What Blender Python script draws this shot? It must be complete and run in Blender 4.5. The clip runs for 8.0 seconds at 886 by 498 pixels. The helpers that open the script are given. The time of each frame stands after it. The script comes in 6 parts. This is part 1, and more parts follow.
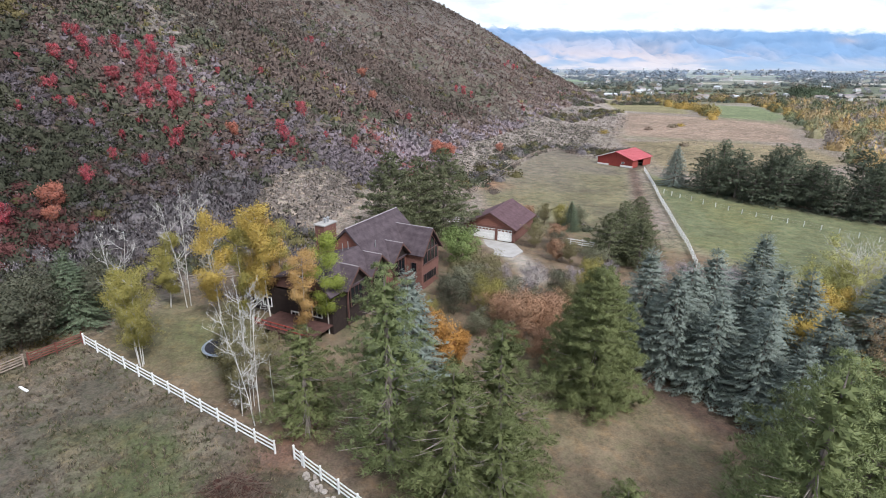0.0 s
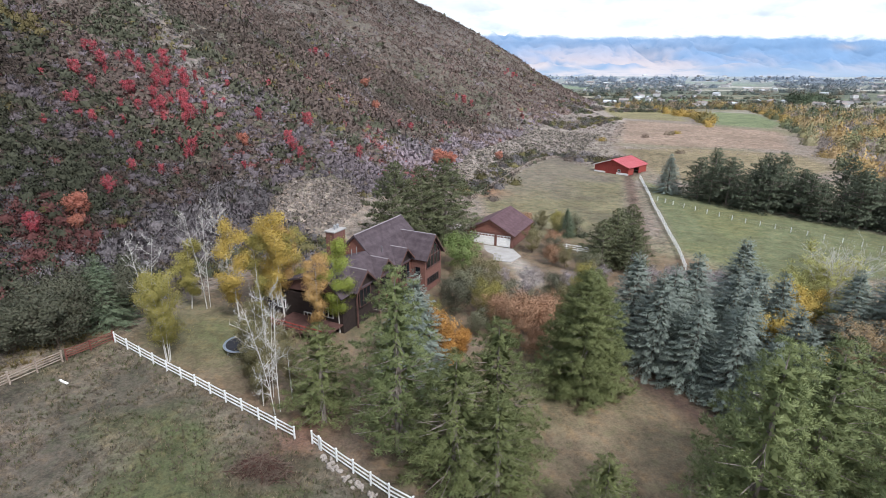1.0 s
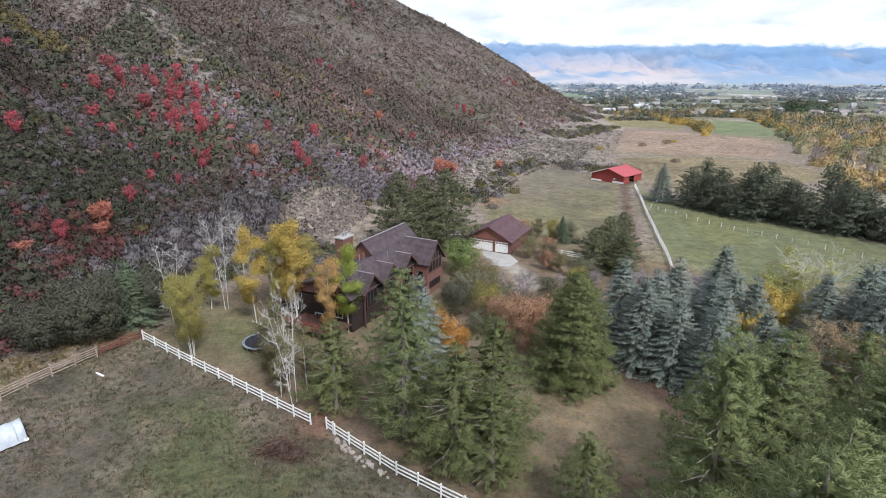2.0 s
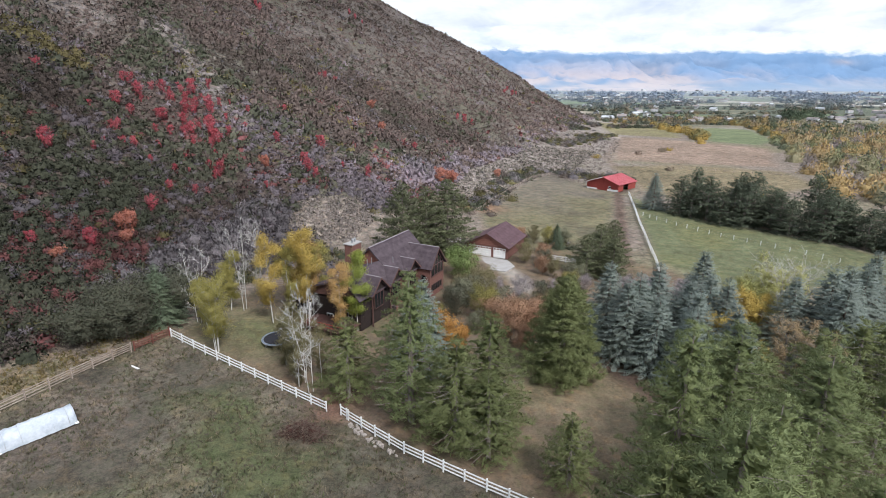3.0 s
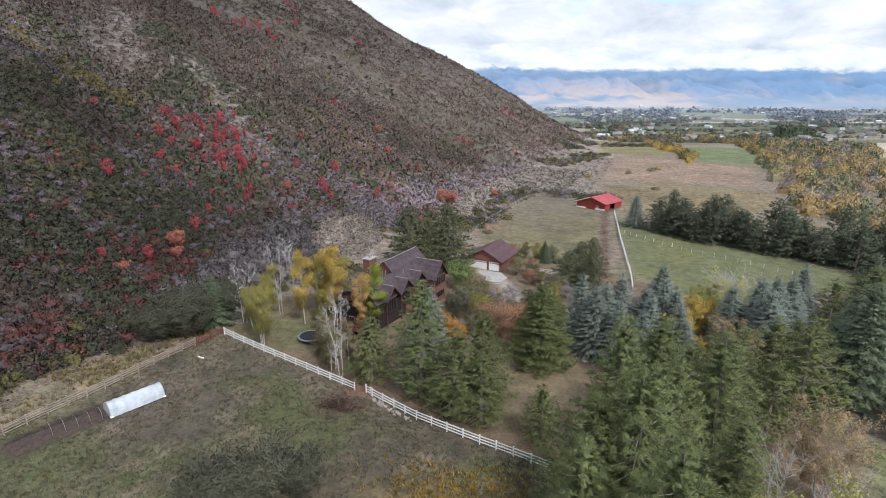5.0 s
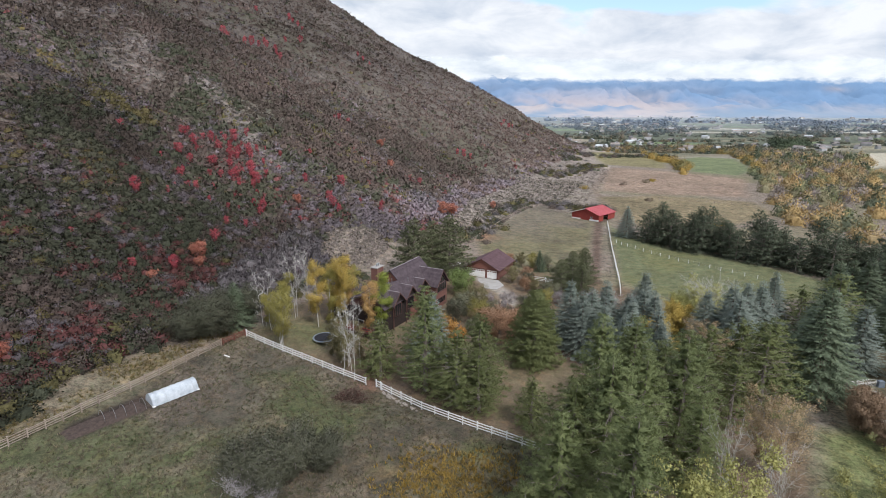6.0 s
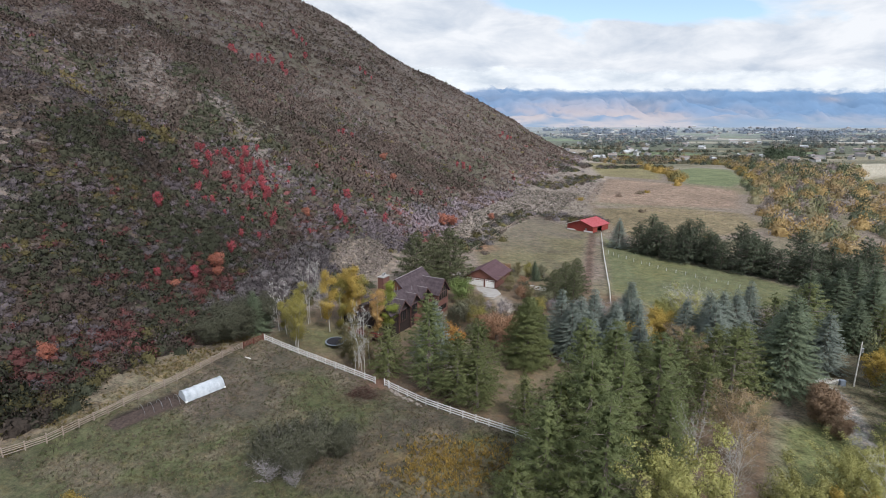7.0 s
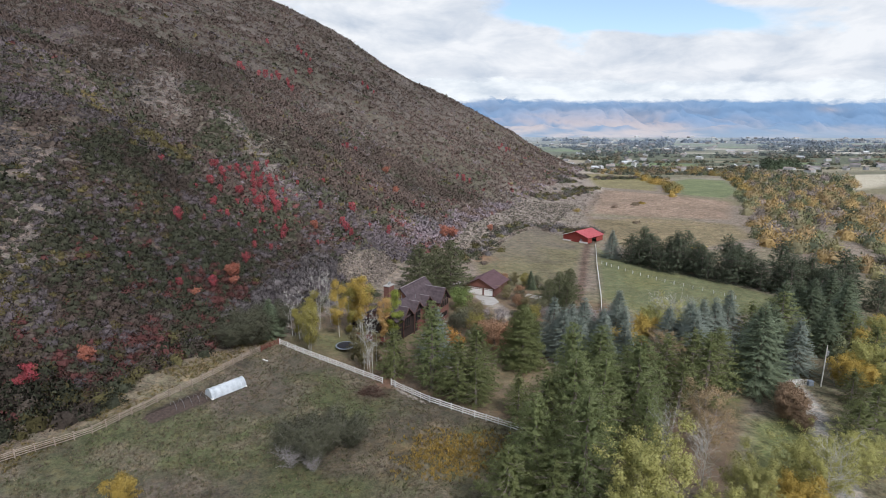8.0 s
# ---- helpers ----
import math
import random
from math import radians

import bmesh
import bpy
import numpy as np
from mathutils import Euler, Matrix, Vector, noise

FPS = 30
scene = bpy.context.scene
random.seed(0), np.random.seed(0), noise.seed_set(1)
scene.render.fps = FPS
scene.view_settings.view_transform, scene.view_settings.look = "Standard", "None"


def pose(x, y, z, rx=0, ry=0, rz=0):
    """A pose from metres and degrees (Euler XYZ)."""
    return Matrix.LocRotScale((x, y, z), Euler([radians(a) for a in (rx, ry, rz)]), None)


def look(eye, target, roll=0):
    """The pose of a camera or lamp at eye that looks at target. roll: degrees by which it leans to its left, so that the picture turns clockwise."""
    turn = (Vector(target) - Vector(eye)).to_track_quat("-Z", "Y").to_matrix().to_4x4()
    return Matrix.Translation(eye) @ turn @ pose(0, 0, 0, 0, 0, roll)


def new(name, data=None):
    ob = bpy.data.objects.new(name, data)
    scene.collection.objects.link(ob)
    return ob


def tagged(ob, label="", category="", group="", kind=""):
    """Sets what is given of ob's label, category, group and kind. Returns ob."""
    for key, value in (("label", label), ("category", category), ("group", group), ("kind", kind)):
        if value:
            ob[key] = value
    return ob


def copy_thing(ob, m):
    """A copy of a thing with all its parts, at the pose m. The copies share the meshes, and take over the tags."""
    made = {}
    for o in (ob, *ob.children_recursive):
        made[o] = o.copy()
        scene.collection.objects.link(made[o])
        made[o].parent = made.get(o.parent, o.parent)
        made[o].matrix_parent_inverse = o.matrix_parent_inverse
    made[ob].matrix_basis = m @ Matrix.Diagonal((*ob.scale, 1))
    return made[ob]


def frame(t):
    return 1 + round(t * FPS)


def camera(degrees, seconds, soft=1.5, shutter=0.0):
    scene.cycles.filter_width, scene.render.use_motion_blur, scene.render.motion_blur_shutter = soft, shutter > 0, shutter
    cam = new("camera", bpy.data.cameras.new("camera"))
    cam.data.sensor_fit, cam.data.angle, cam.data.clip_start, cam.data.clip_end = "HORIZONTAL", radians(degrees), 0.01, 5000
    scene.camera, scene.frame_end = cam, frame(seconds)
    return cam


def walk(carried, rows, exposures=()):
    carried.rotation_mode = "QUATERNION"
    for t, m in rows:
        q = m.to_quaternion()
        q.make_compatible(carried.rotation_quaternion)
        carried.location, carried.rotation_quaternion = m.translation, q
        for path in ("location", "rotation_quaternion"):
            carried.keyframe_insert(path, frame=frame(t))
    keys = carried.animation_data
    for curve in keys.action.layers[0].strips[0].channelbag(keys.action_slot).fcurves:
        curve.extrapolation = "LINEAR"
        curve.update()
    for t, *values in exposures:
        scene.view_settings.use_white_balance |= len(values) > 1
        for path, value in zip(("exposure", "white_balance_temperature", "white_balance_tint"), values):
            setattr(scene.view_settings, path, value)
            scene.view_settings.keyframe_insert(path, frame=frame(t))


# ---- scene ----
EXPO = 0.5
cam = camera(80.0, 8.0, 0.9)
PATH = [
    (0, (1.376, 4.946, 29.914), (1.427, 6.835, 29.26), 0.3),
    (0.5, (1.142, 2.66, 30.635), (1.192, 4.553, 29.991), 0.2),
    (1, (0.999, 0.181, 31.407), (1.048, 2.078, 30.774), 0.2),
    (1.5, (0.922, -2.48, 32.199), (0.969, -0.579, 31.578), 0.2),
    (3, (0.439, -11.803, 35.013), (0.484, -9.892, 34.426), 0.2),
    (3.5, (0.253, -15.614, 36.134), (0.297, -13.699, 35.559), 0.1),
    (4, (-0.032, -19.667, 37.281), (0.013, -17.747, 36.722), 0.2),
    (4.5, (-0.238, -24.054, 38.65), (-0.193, -22.131, 38.103), 0.2),
    (6, (-0.88, -38.142, 42.688), (-0.836, -36.206, 42.188), 0.1),
    (6.5, (-1.24, -42.793, 44.068), (-1.195, -40.852, 43.586), 0.1),
    (7, (-1.544, -47.378, 45.566), (-1.498, -45.434, 45.099), 0.1),
    (7.5, (-1.74, -52.082, 46.952), (-1.695, -50.134, 46.502), 0.1),
    (8, (-2.085, -56.684, 48.261), (-2.039, -54.732, 47.828), 0.1),
]
walk(cam, [(t, look(eye, target, roll)) for t, eye, target, roll in PATH], [(0.0, EXPO + 0.46, 6280, 10), (1.5, EXPO + 0.42, 6290, 10), (3.5, EXPO + 0.29, 6330, 10), (4.5, EXPO + 0.24, 6360, 10), (6.0, EXPO + 0.11, 6430, 10), (8.0, EXPO + 0.02, 6470, 10)])

# ---- world and sun: bright overcast with a few blue gaps ----
world = bpy.data.worlds.new("sky")
scene.world = world
world.use_nodes = True
wt = world.node_tree
wt.nodes.clear()


def wnode(kind, **kw):
    n = wt.nodes.new(kind)
    for k, v in kw.items():
        n.inputs[k].default_value = v
    return n


SUN_EL, SUN_AZ = radians(48), radians(150)   # azimuth measured from +y towards +x
sky = wnode("ShaderNodeTexSky")
sky.sky_type, sky.sun_disc, sky.sun_elevation, sky.sun_rotation = "NISHITA", False, SUN_EL, SUN_AZ
tc = wnode("ShaderNodeTexCoord")
sep = wnode("ShaderNodeSeparateXYZ")
wt.links.new(tc.outputs["Generated"], sep.inputs[0])


def wmath(op, a, b):
    n = wt.nodes.new("ShaderNodeMath")
    n.operation = op
    for i, v in enumerate((a, b)):
        if isinstance(v, (int, float)):
            n.inputs[i].default_value = v
        else:
            wt.links.new(v, n.inputs[i])
    return n.outputs[0]


lift = wmath("ADD", wmath("MAXIMUM", sep.outputs[2], 0.0), 0.16)
comb = wnode("ShaderNodeCombineXYZ")
for i, k in enumerate((1.0, 1.0, 2.6)):
    wt.links.new(wmath("MULTIPLY", sep.outputs[i], k), comb.inputs[i])
cover = wnode("ShaderNodeTexNoise", Scale=3.0, Detail=8.0, Roughness=0.55, Distortion=0.3)
wt.links.new(comb.outputs[0], cover.inputs["Vector"])
shape = wnode("ShaderNodeTexNoise", Scale=8.0, Detail=9.0, Roughness=0.6, Distortion=0.35)
wt.links.new(comb.outputs[0], shape.inputs["Vector"])
gap = wnode("ShaderNodeMapRange", **{"From Min": 0.39, "From Max": 0.49})
low = wmath("MULTIPLY", wmath("MAXIMUM", wmath("SUBTRACT", 0.17, sep.outputs[2]), 0.0), 2.2)
ex = wmath("DIVIDE", wmath("SUBTRACT", wmath("DIVIDE", sep.outputs[0], lift), 0.80), 0.72)
ey = wmath("DIVIDE", wmath("SUBTRACT", wmath("DIVIDE", sep.outputs[1], lift), 2.66), 0.17)
rent = wmath("MULTIPLY", wmath("EXPONENT", wmath("MULTIPLY", wmath("ADD", wmath("MULTIPLY", ex, ex), wmath("MULTIPLY", ey, ey)), -1.0), 0.0), -0.30)
wt.links.new(wmath("ADD", wmath("ADD", cover.outputs[0], low), rent), gap.inputs[0])
grey = wnode("ShaderNodeMapRange", **{"From Min": 0.3, "From Max": 0.62, "To Min": 0.0, "To Max": 1.0})
wt.links.new(shape.outputs[0], grey.inputs[0])
cloud = wt.nodes.new("ShaderNodeMix")
cloud.data_type = "RGBA"
cloud.inputs[6].default_value, cloud.inputs[7].default_value = (0.62, 0.70, 0.82, 1), (0.98, 1.01, 1.06, 1)
wt.links.new(grey.outputs[0], cloud.inputs[0])
clear = wnode("ShaderNodeBackground", Strength=0.14)
wt.links.new(sky.outputs[0], clear.inputs[0])
cloudy = wnode("ShaderNodeBackground", Strength=0.64)
wt.links.new(cloud.outputs[2], cloudy.inputs[0])
both = wnode("ShaderNodeMixShader")
wt.links.new(gap.outputs[0], both.inputs[0])
wt.links.new(clear.outputs[0], both.inputs[1])
wt.links.new(cloudy.outputs[0], both.inputs[2])
wout = wnode("ShaderNodeOutputWorld")
wt.links.new(both.outputs[0], wout.inputs[0])

sun = new("sun", bpy.data.lights.new("sun", "SUN"))
sun.data.energy, sun.data.angle, sun.data.color = 2.1, radians(12), (1.0, 0.98, 0.975)
sun_dir = Vector((math.sin(SUN_AZ) * math.cos(SUN_EL), math.cos(SUN_AZ) * math.cos(SUN_EL), math.sin(SUN_EL)))
sun.matrix_world = look(sun_dir * 100, (0, 0, 0))


# ---- materials ----
def material(name, rough=0.8, metal=0.0):
    m = bpy.data.materials.new(name)
    m.use_nodes = True
    b = m.node_tree.nodes["Principled BSDF"]
    b.inputs["Roughness"].default_value, b.inputs["Metallic"].default_value = rough, metal
    b.inputs["Specular IOR Level"].default_value = 0.25
    return m, m.node_tree, b


def surface(name, dark, light, scale=3.0, rough=0.8, bump=0.3, stretch=(1, 1, 1), metal=0.0, fine=18.0):
    """A two-scale noisy surface between two colours, with relief."""
    m, nt, b = material(name, rough, metal)
    c = nt.nodes.new("ShaderNodeTexCoord")
    mp = nt.nodes.new("ShaderNodeMapping")
    mp.inputs["Scale"].default_value = stretch
    nt.links.new(c.outputs["Object"], mp.inputs[0])
    n1, n2 = nt.nodes.new("ShaderNodeTexNoise"), nt.nodes.new("ShaderNodeTexNoise")
    n1.inputs["Scale"].default_value, n1.inputs["Detail"].default_value = scale, 5
    n2.inputs["Scale"].default_value, n2.inputs["Detail"].default_value = fine, 3
    info = nt.nodes.new("ShaderNodeObjectInfo")
    for n in (n1, n2):
        nt.links.new(mp.outputs[0], n.inputs["Vector"])
    add = nt.nodes.new("ShaderNodeMath")
    add.operation = "MULTIPLY_ADD"
    nt.links.new(n2.outputs[0], add.inputs[0])
    add.inputs[1].default_value = 0.5
    nt.links.new(n1.outputs[0], add.inputs[2])
    add2 = nt.nodes.new("ShaderNodeMath")
    add2.operation = "MULTIPLY_ADD"
    nt.links.new(info.outputs["Random"], add2.inputs[0])
    add2.inputs[1].default_value = 0.2
    nt.links.new(add.outputs[0], add2.inputs[2])
    r = nt.nodes.new("ShaderNodeMapRange")
    r.inputs["From Min"].default_value, r.inputs["From Max"].default_value = 0.55, 1.1
    nt.links.new(add2.outputs[0], r.inputs[0])
    mix = nt.nodes.new("ShaderNodeMix")
    mix.data_type = "RGBA"
    mix.inputs[6].default_value, mix.inputs[7].default_value = (*dark, 1), (*light, 1)
    nt.links.new(r.outputs[0], mix.inputs[0])
    nt.links.new(mix.outputs[2], b.inputs["Base Color"])
    bp = nt.nodes.new("ShaderNodeBump")
    bp.inputs["Strength"].default_value, bp.inputs["Distance"].default_value = bump, 0.03
    nt.links.new(n2.outputs[0], bp.inputs["Height"])
    nt.links.new(bp.outputs[0], b.inputs["Normal"])
    return m


def foliage(name, stops, through_light=0.25, rough=0.6):
    """Leaves: colour runs over the stops from leaf to leaf and from plant to plant."""
    m, nt, b = material(name, rough)
    g, info = nt.nodes.new("ShaderNodeNewGeometry"), nt.nodes.new("ShaderNodeObjectInfo")
    a = nt.nodes.new("ShaderNodeMath")
    a.operation = "MULTIPLY"
    nt.links.new(g.outputs["Random Per Island"], a.inputs[0])
    a.inputs[1].default_value = 0.45
    a2 = nt.nodes.new("ShaderNodeMath")
    a2.operation = "MULTIPLY_ADD"
    nt.links.new(info.outputs["Random"], a2.inputs[0])
    a2.inputs[1].default_value = 0.35
    nt.links.new(a.outputs[0], a2.inputs[2])
    a3 = nt.nodes.new("ShaderNodeMath")
    a3.inputs[1].default_value = 0.1
    nt.links.new(a2.outputs[0], a3.inputs[0])
    a2 = a3
    ramp = nt.nodes.new("ShaderNodeValToRGB")
    els = ramp.color_ramp.elements
    while len(els) < len(stops):
        els.new(0.5)
    for e, (p, c) in zip(els, stops):
        e.position, e.color = p, (*c, 1)
    nt.links.new(a2.outputs[0], ramp.inputs[0])
    nt.links.new(ramp.outputs[0], b.inputs["Base Color"])
    tr = nt.nodes.new("ShaderNodeBsdfTranslucent")
    nt.links.new(ramp.outputs[0], tr.inputs[0])
    mx = nt.nodes.new("ShaderNodeMixShader")
    mx.inputs[0].default_value = through_light
    nt.links.new(b.outputs[0], mx.inputs[1])
    nt.links.new(tr.outputs[0], mx.inputs[2])
    nt.links.new(mx.outputs[0], nt.nodes["Material Output"].inputs[0])
    return m


def tinted(name, attribute, scales=(0.25, 1.6, 9.0), contrast=0.5, bump=0.4, rough=0.9, leaf=0.0, distance=0.15, hue=0.0, coarse=False):
    """Base colour from a colour attribute (ground cover or plant kind), broken up by noise at three scales."""
    m, nt, b = material(name, rough)
    b.inputs["Specular IOR Level"].default_value = 0.1
    at = nt.nodes.new("ShaderNodeAttribute")
    at.attribute_name = attribute
    c = nt.nodes.new("ShaderNodeTexCoord")
    last = None
    for i, s in enumerate(scales):
        n = nt.nodes.new("ShaderNodeTexNoise")
        n.inputs["Scale"].default_value, n.inputs["Detail"].default_value, n.inputs["Roughness"].default_value = s, 4, 0.6
        nt.links.new(c.outputs["Object"], n.inputs["Vector"])
        if last is None:
            last = n.outputs[0]
        else:
            av = nt.nodes.new("ShaderNodeMath")
            av.operation = "ADD"
            nt.links.new(last, av.inputs[0])
            nt.links.new(n.outputs[0], av.inputs[1])
            last = av.outputs[0]
    r = nt.nodes.new("ShaderNodeMapRange")
    k = len(scales)
    r.inputs["From Min"].default_value, r.inputs["From Max"].default_value = 0.41 * k, 0.59 * k
    r.inputs["To Min"].default_value, r.inputs["To Max"].default_value = 1 - contrast, 1 + contrast
    nt.links.new(last, r.inputs[0])
    if coarse:   # the attribute's alpha says how coarse the growth is there
        even = nt.nodes.new("ShaderNodeMix")
        even.inputs[2].default_value = 1.0
        nt.links.new(at.outputs["Alpha"], even.inputs[0])
        nt.links.new(r.outputs[0], even.inputs[3])
        r = even
    mul = nt.nodes.new("ShaderNodeMix")
    mul.data_type, mul.blend_type = "RGBA", "MULTIPLY"
    mul.inputs[0].default_value = 1.0
    nt.links.new(at.outputs["Color"], mul.inputs[6])
    nt.links.new(r.outputs[0], mul.inputs[7])
    if hue:
        hn = nt.nodes.new("ShaderNodeTexNoise")
        hn.inputs["Scale"].default_value, hn.inputs["Detail"].default_value, hn.inputs["Roughness"].default_value = hue, 5, 0.7
        nt.links.new(c.outputs["Object"], hn.inputs["Vector"])
        ramp = nt.nodes.new("ShaderNodeValToRGB")
        e = ramp.color_ramp.elements
        e.new(0.5)
        for k, (pos, col) in enumerate(((0.34, (0.86, 0.95, 0.84, 1)), (0.5, (0.97, 0.97, 0.99, 1)), (0.66, (1.18, 1.08, 0.97, 1)))):
            e[k].position, e[k].color = pos, col
        nt.links.new(hn.outputs[0], ramp.inputs[0])
        again = nt.nodes.new("ShaderNodeMix")
        again.data_type, again.blend_type = "RGBA", "MULTIPLY"
        again.inputs[0].default_value = 1.0
        nt.links.new(mul.outputs[2], again.inputs[6])
        nt.links.new(ramp.outputs[0], again.inputs[7])
        mul = again
    nt.links.new(mul.outputs[2], b.inputs["Base Color"])
    bp = nt.nodes.new("ShaderNodeBump")
    bp.inputs["Strength"].default_value, bp.inputs["Distance"].default_value = bump, distance
    nt.links.new(last, bp.inputs["Height"])
    nt.links.new(bp.outputs[0], b.inputs["Normal"])
    if leaf:
        tr = nt.nodes.new("ShaderNodeBsdfTranslucent")
        nt.links.new(mul.outputs[2], tr.inputs[0])
        mx = nt.nodes.new("ShaderNodeMixShader")
        mx.inputs[0].default_value = leaf
        nt.links.new(b.outputs[0], mx.inputs[1])
        nt.links.new(tr.outputs[0], mx.inputs[2])
        nt.links.new(mx.outputs[0], nt.nodes["Material Output"].inputs[0])
    return m


VINYL = surface("white_vinyl", (0.70, 0.70, 0.69), (0.84, 0.84, 0.83), 2.0, 0.45, 0.05)
WOOD_RAIL = surface("weathered_rail", (0.20, 0.15, 0.12), (0.42, 0.35, 0.29), 4.0, 0.85, 0.4)
RED_RAIL = surface("red_stained_rail", (0.13, 0.045, 0.035), (0.24, 0.09, 0.07), 4.0, 0.8, 0.3)
PINE_BARK = surface("pale_pine_bark", (0.15, 0.12, 0.105), (0.36, 0.31, 0.275), 5.0, 0.95, 0.6, (1, 1, 0.25))
BARK = surface("brown_bark", (0.07, 0.05, 0.04), (0.19, 0.14, 0.11), 5.0, 0.95, 0.8, (1, 1, 0.25))
PALE_BARK = surface("pale_aspen_bark", (0.34, 0.32, 0.29), (0.66, 0.64, 0.60), 3.0, 0.8, 0.3, (1, 1, 0.6))
GREY_BARK = surface("grey_twig_bark", (0.22, 0.20, 0.20), (0.40, 0.37, 0.37), 3.0, 0.9, 0.3)
SHINGLE = surface("dark_brown_shingle", (0.050, 0.037, 0.042), (0.098, 0.075, 0.083), 1.2, 0.9, 0.7, (1, 1, 1), 0, 9.0)
GARAGE_SHINGLE = surface("maroon_brown_shingle", (0.075, 0.042, 0.048), (0.13, 0.078, 0.085), 1.2, 0.9, 0.7, (1, 1, 1), 0, 9.0)
CEDAR = surface("red_cedar_siding", (0.145, 0.062, 0.048), (0.25, 0.112, 0.086), 1.5, 0.75, 0.3, (0.4, 0.4, 6))
BRICK_RED = surface("red_brick", (0.12, 0.055, 0.045), (0.20, 0.10, 0.08), 3.0, 0.9, 0.4)
# dark-stained timber, taken near black to hold the porch and gable shade
SHADED_STAIN = surface("shade_darkened_stained_timber", (0.016, 0.012, 0.011), (0.040, 0.028, 0.025), 2.0, 0.75, 0.2)
FASCIA = surface("brown_fascia", (0.07, 0.035, 0.03), (0.13, 0.07, 0.06), 2.0, 0.7, 0.2)
TRIM_PALE = surface("pale_metal_flashing", (0.20, 0.175, 0.18), (0.33, 0.30, 0.305), 2.0, 0.5, 0.1)
DARK_GLASS, _nt, _b = material("dark_window_glass", 0.05)
_b.inputs["Base Color"].default_value = (0.012, 0.014, 0.017, 1)
_b.inputs["Specular IOR Level"].default_value = 0.5
WHITE_PAINT = surface("white_paint", (0.72, 0.71, 0.69), (0.84, 0.83, 0.81), 1.0, 0.55, 0.05)
CONCRETE = surface("pale_concrete", (0.29, 0.275, 0.26), (0.41, 0.39, 0.37), 0.8, 0.9, 0.2)
BARN_RED = surface("barn_red_siding", (0.20, 0.035, 0.028), (0.31, 0.065, 0.052), 1.0, 0.8, 0.2, (6, 6, 0.4))
BARN_ROOF = surface("red_metal_roofing", (0.33, 0.055, 0.065), (0.44, 0.095, 0.105), 0.6, 0.45, 0.1)
BLACK_MAT = surface("black_mesh_mat", (0.012, 0.012, 0.015), (0.03, 0.03, 0.036), 2.0, 0.8, 0.1)
BLUE_PAD = surface("faded_blue_pad", (0.10, 0.13, 0.17), (0.20, 0.23, 0.27), 2.0, 0.7, 0.1)
STEEL = surface("galvanised_steel", (0.35, 0.36, 0.37), (0.5, 0.5, 0.51), 3.0, 0.4, 0.1, (1, 1, 1), 0.7)
PLASTIC_SHEET = surface("white_plastic_sheeting", (0.36, 0.40, 0.44), (0.60, 0.63, 0.66), 0.9, 0.35, 0.6, (1, 1, 1), 0, 4.0)
RUST = surface("rusty_steel", (0.04, 0.022, 0.018), (0.11, 0.052, 0.038), 4.0, 0.9, 0.4)
STONE = surface("field_stone", (0.20, 0.17, 0.15), (0.42, 0.38, 0.34), 3.0, 0.9, 0.5)
SPRUCE_BLUE = foliage("blue_spruce_needles", [(0, (0.170, 0.198, 0.170)), (0.5, (0.238, 0.276, 0.236)), (1, (0.325, 0.372, 0.318))], 0.2)
SPRUCE_GREEN = foliage("green_spruce_needles", [(0, (0.105, 0.130, 0.080)), (0.5, (0.152, 0.188, 0.116)), (1, (0.21, 0.258, 0.162))], 0.25)
PINE_DARK = foliage("dark_pine_needles", [(0, (0.073, 0.087, 0.056)), (0.5, (0.105, 0.125, 0.080)), (1, (0.147, 0.175, 0.112))], 0.15)
PINE_OLD = foliage("old_pine_needles", [(0, (0.10, 0.108, 0.056)), (0.5, (0.155, 0.168, 0.088)), (1, (0.215, 0.23, 0.124))], 0.25)
PINE_FRONT = foliage("grey_green_pine_needles", [(0, (0.148, 0.176, 0.078)), (0.5, (0.226, 0.264, 0.115)), (1, (0.32, 0.36, 0.16))], 0.32)
PINE_GREEN = foliage("pine_needles", [(0, (0.135, 0.156, 0.065)), (0.5, (0.20, 0.226, 0.093)), (1, (0.29, 0.315, 0.135))], 0.3)
LEAF_GOLD = foliage("golden_leaves", [(0, (0.38, 0.275, 0.068)), (0.5, (0.54, 0.40, 0.11)), (1, (0.68, 0.52, 0.17))], 0.42)
LEAF_YGREEN = foliage("yellow_green_leaves", [(0, (0.27, 0.26, 0.10)), (0.5, (0.43, 0.415, 0.16)), (1, (0.59, 0.57, 0.22))], 0.4)
LEAF_LIME = foliage("lime_green_leaves", [(0, (0.22, 0.27, 0.06)), (0.5, (0.36, 0.41, 0.09)), (1, (0.52, 0.54, 0.15))], 0.45)
LEAF_ORANGE = foliage("orange_leaves", [(0, (0.370, 0.244, 0.101)), (0.5, (0.570, 0.375, 0.155)), (1, (0.741, 0.488, 0.202))], 0.35)
LEAF_FLAME = foliage("flame_orange_leaves", [(0, (0.34, 0.17, 0.05)), (0.5, (0.52, 0.27, 0.075)), (1, (0.64, 0.38, 0.12))], 0.3)
LEAF_RUST = foliage("rusty_orange_leaves", [(0, (0.264, 0.159, 0.099)), (0.5, (0.440, 0.265, 0.165)), (1, (0.594, 0.358, 0.223))], 0.35)
LEAF_MAPLE = foliage("bright_green_leaves", [(0, (0.12, 0.17, 0.06)), (0.5, (0.20, 0.27, 0.09)), (1, (0.32, 0.37, 0.14))], 0.35)
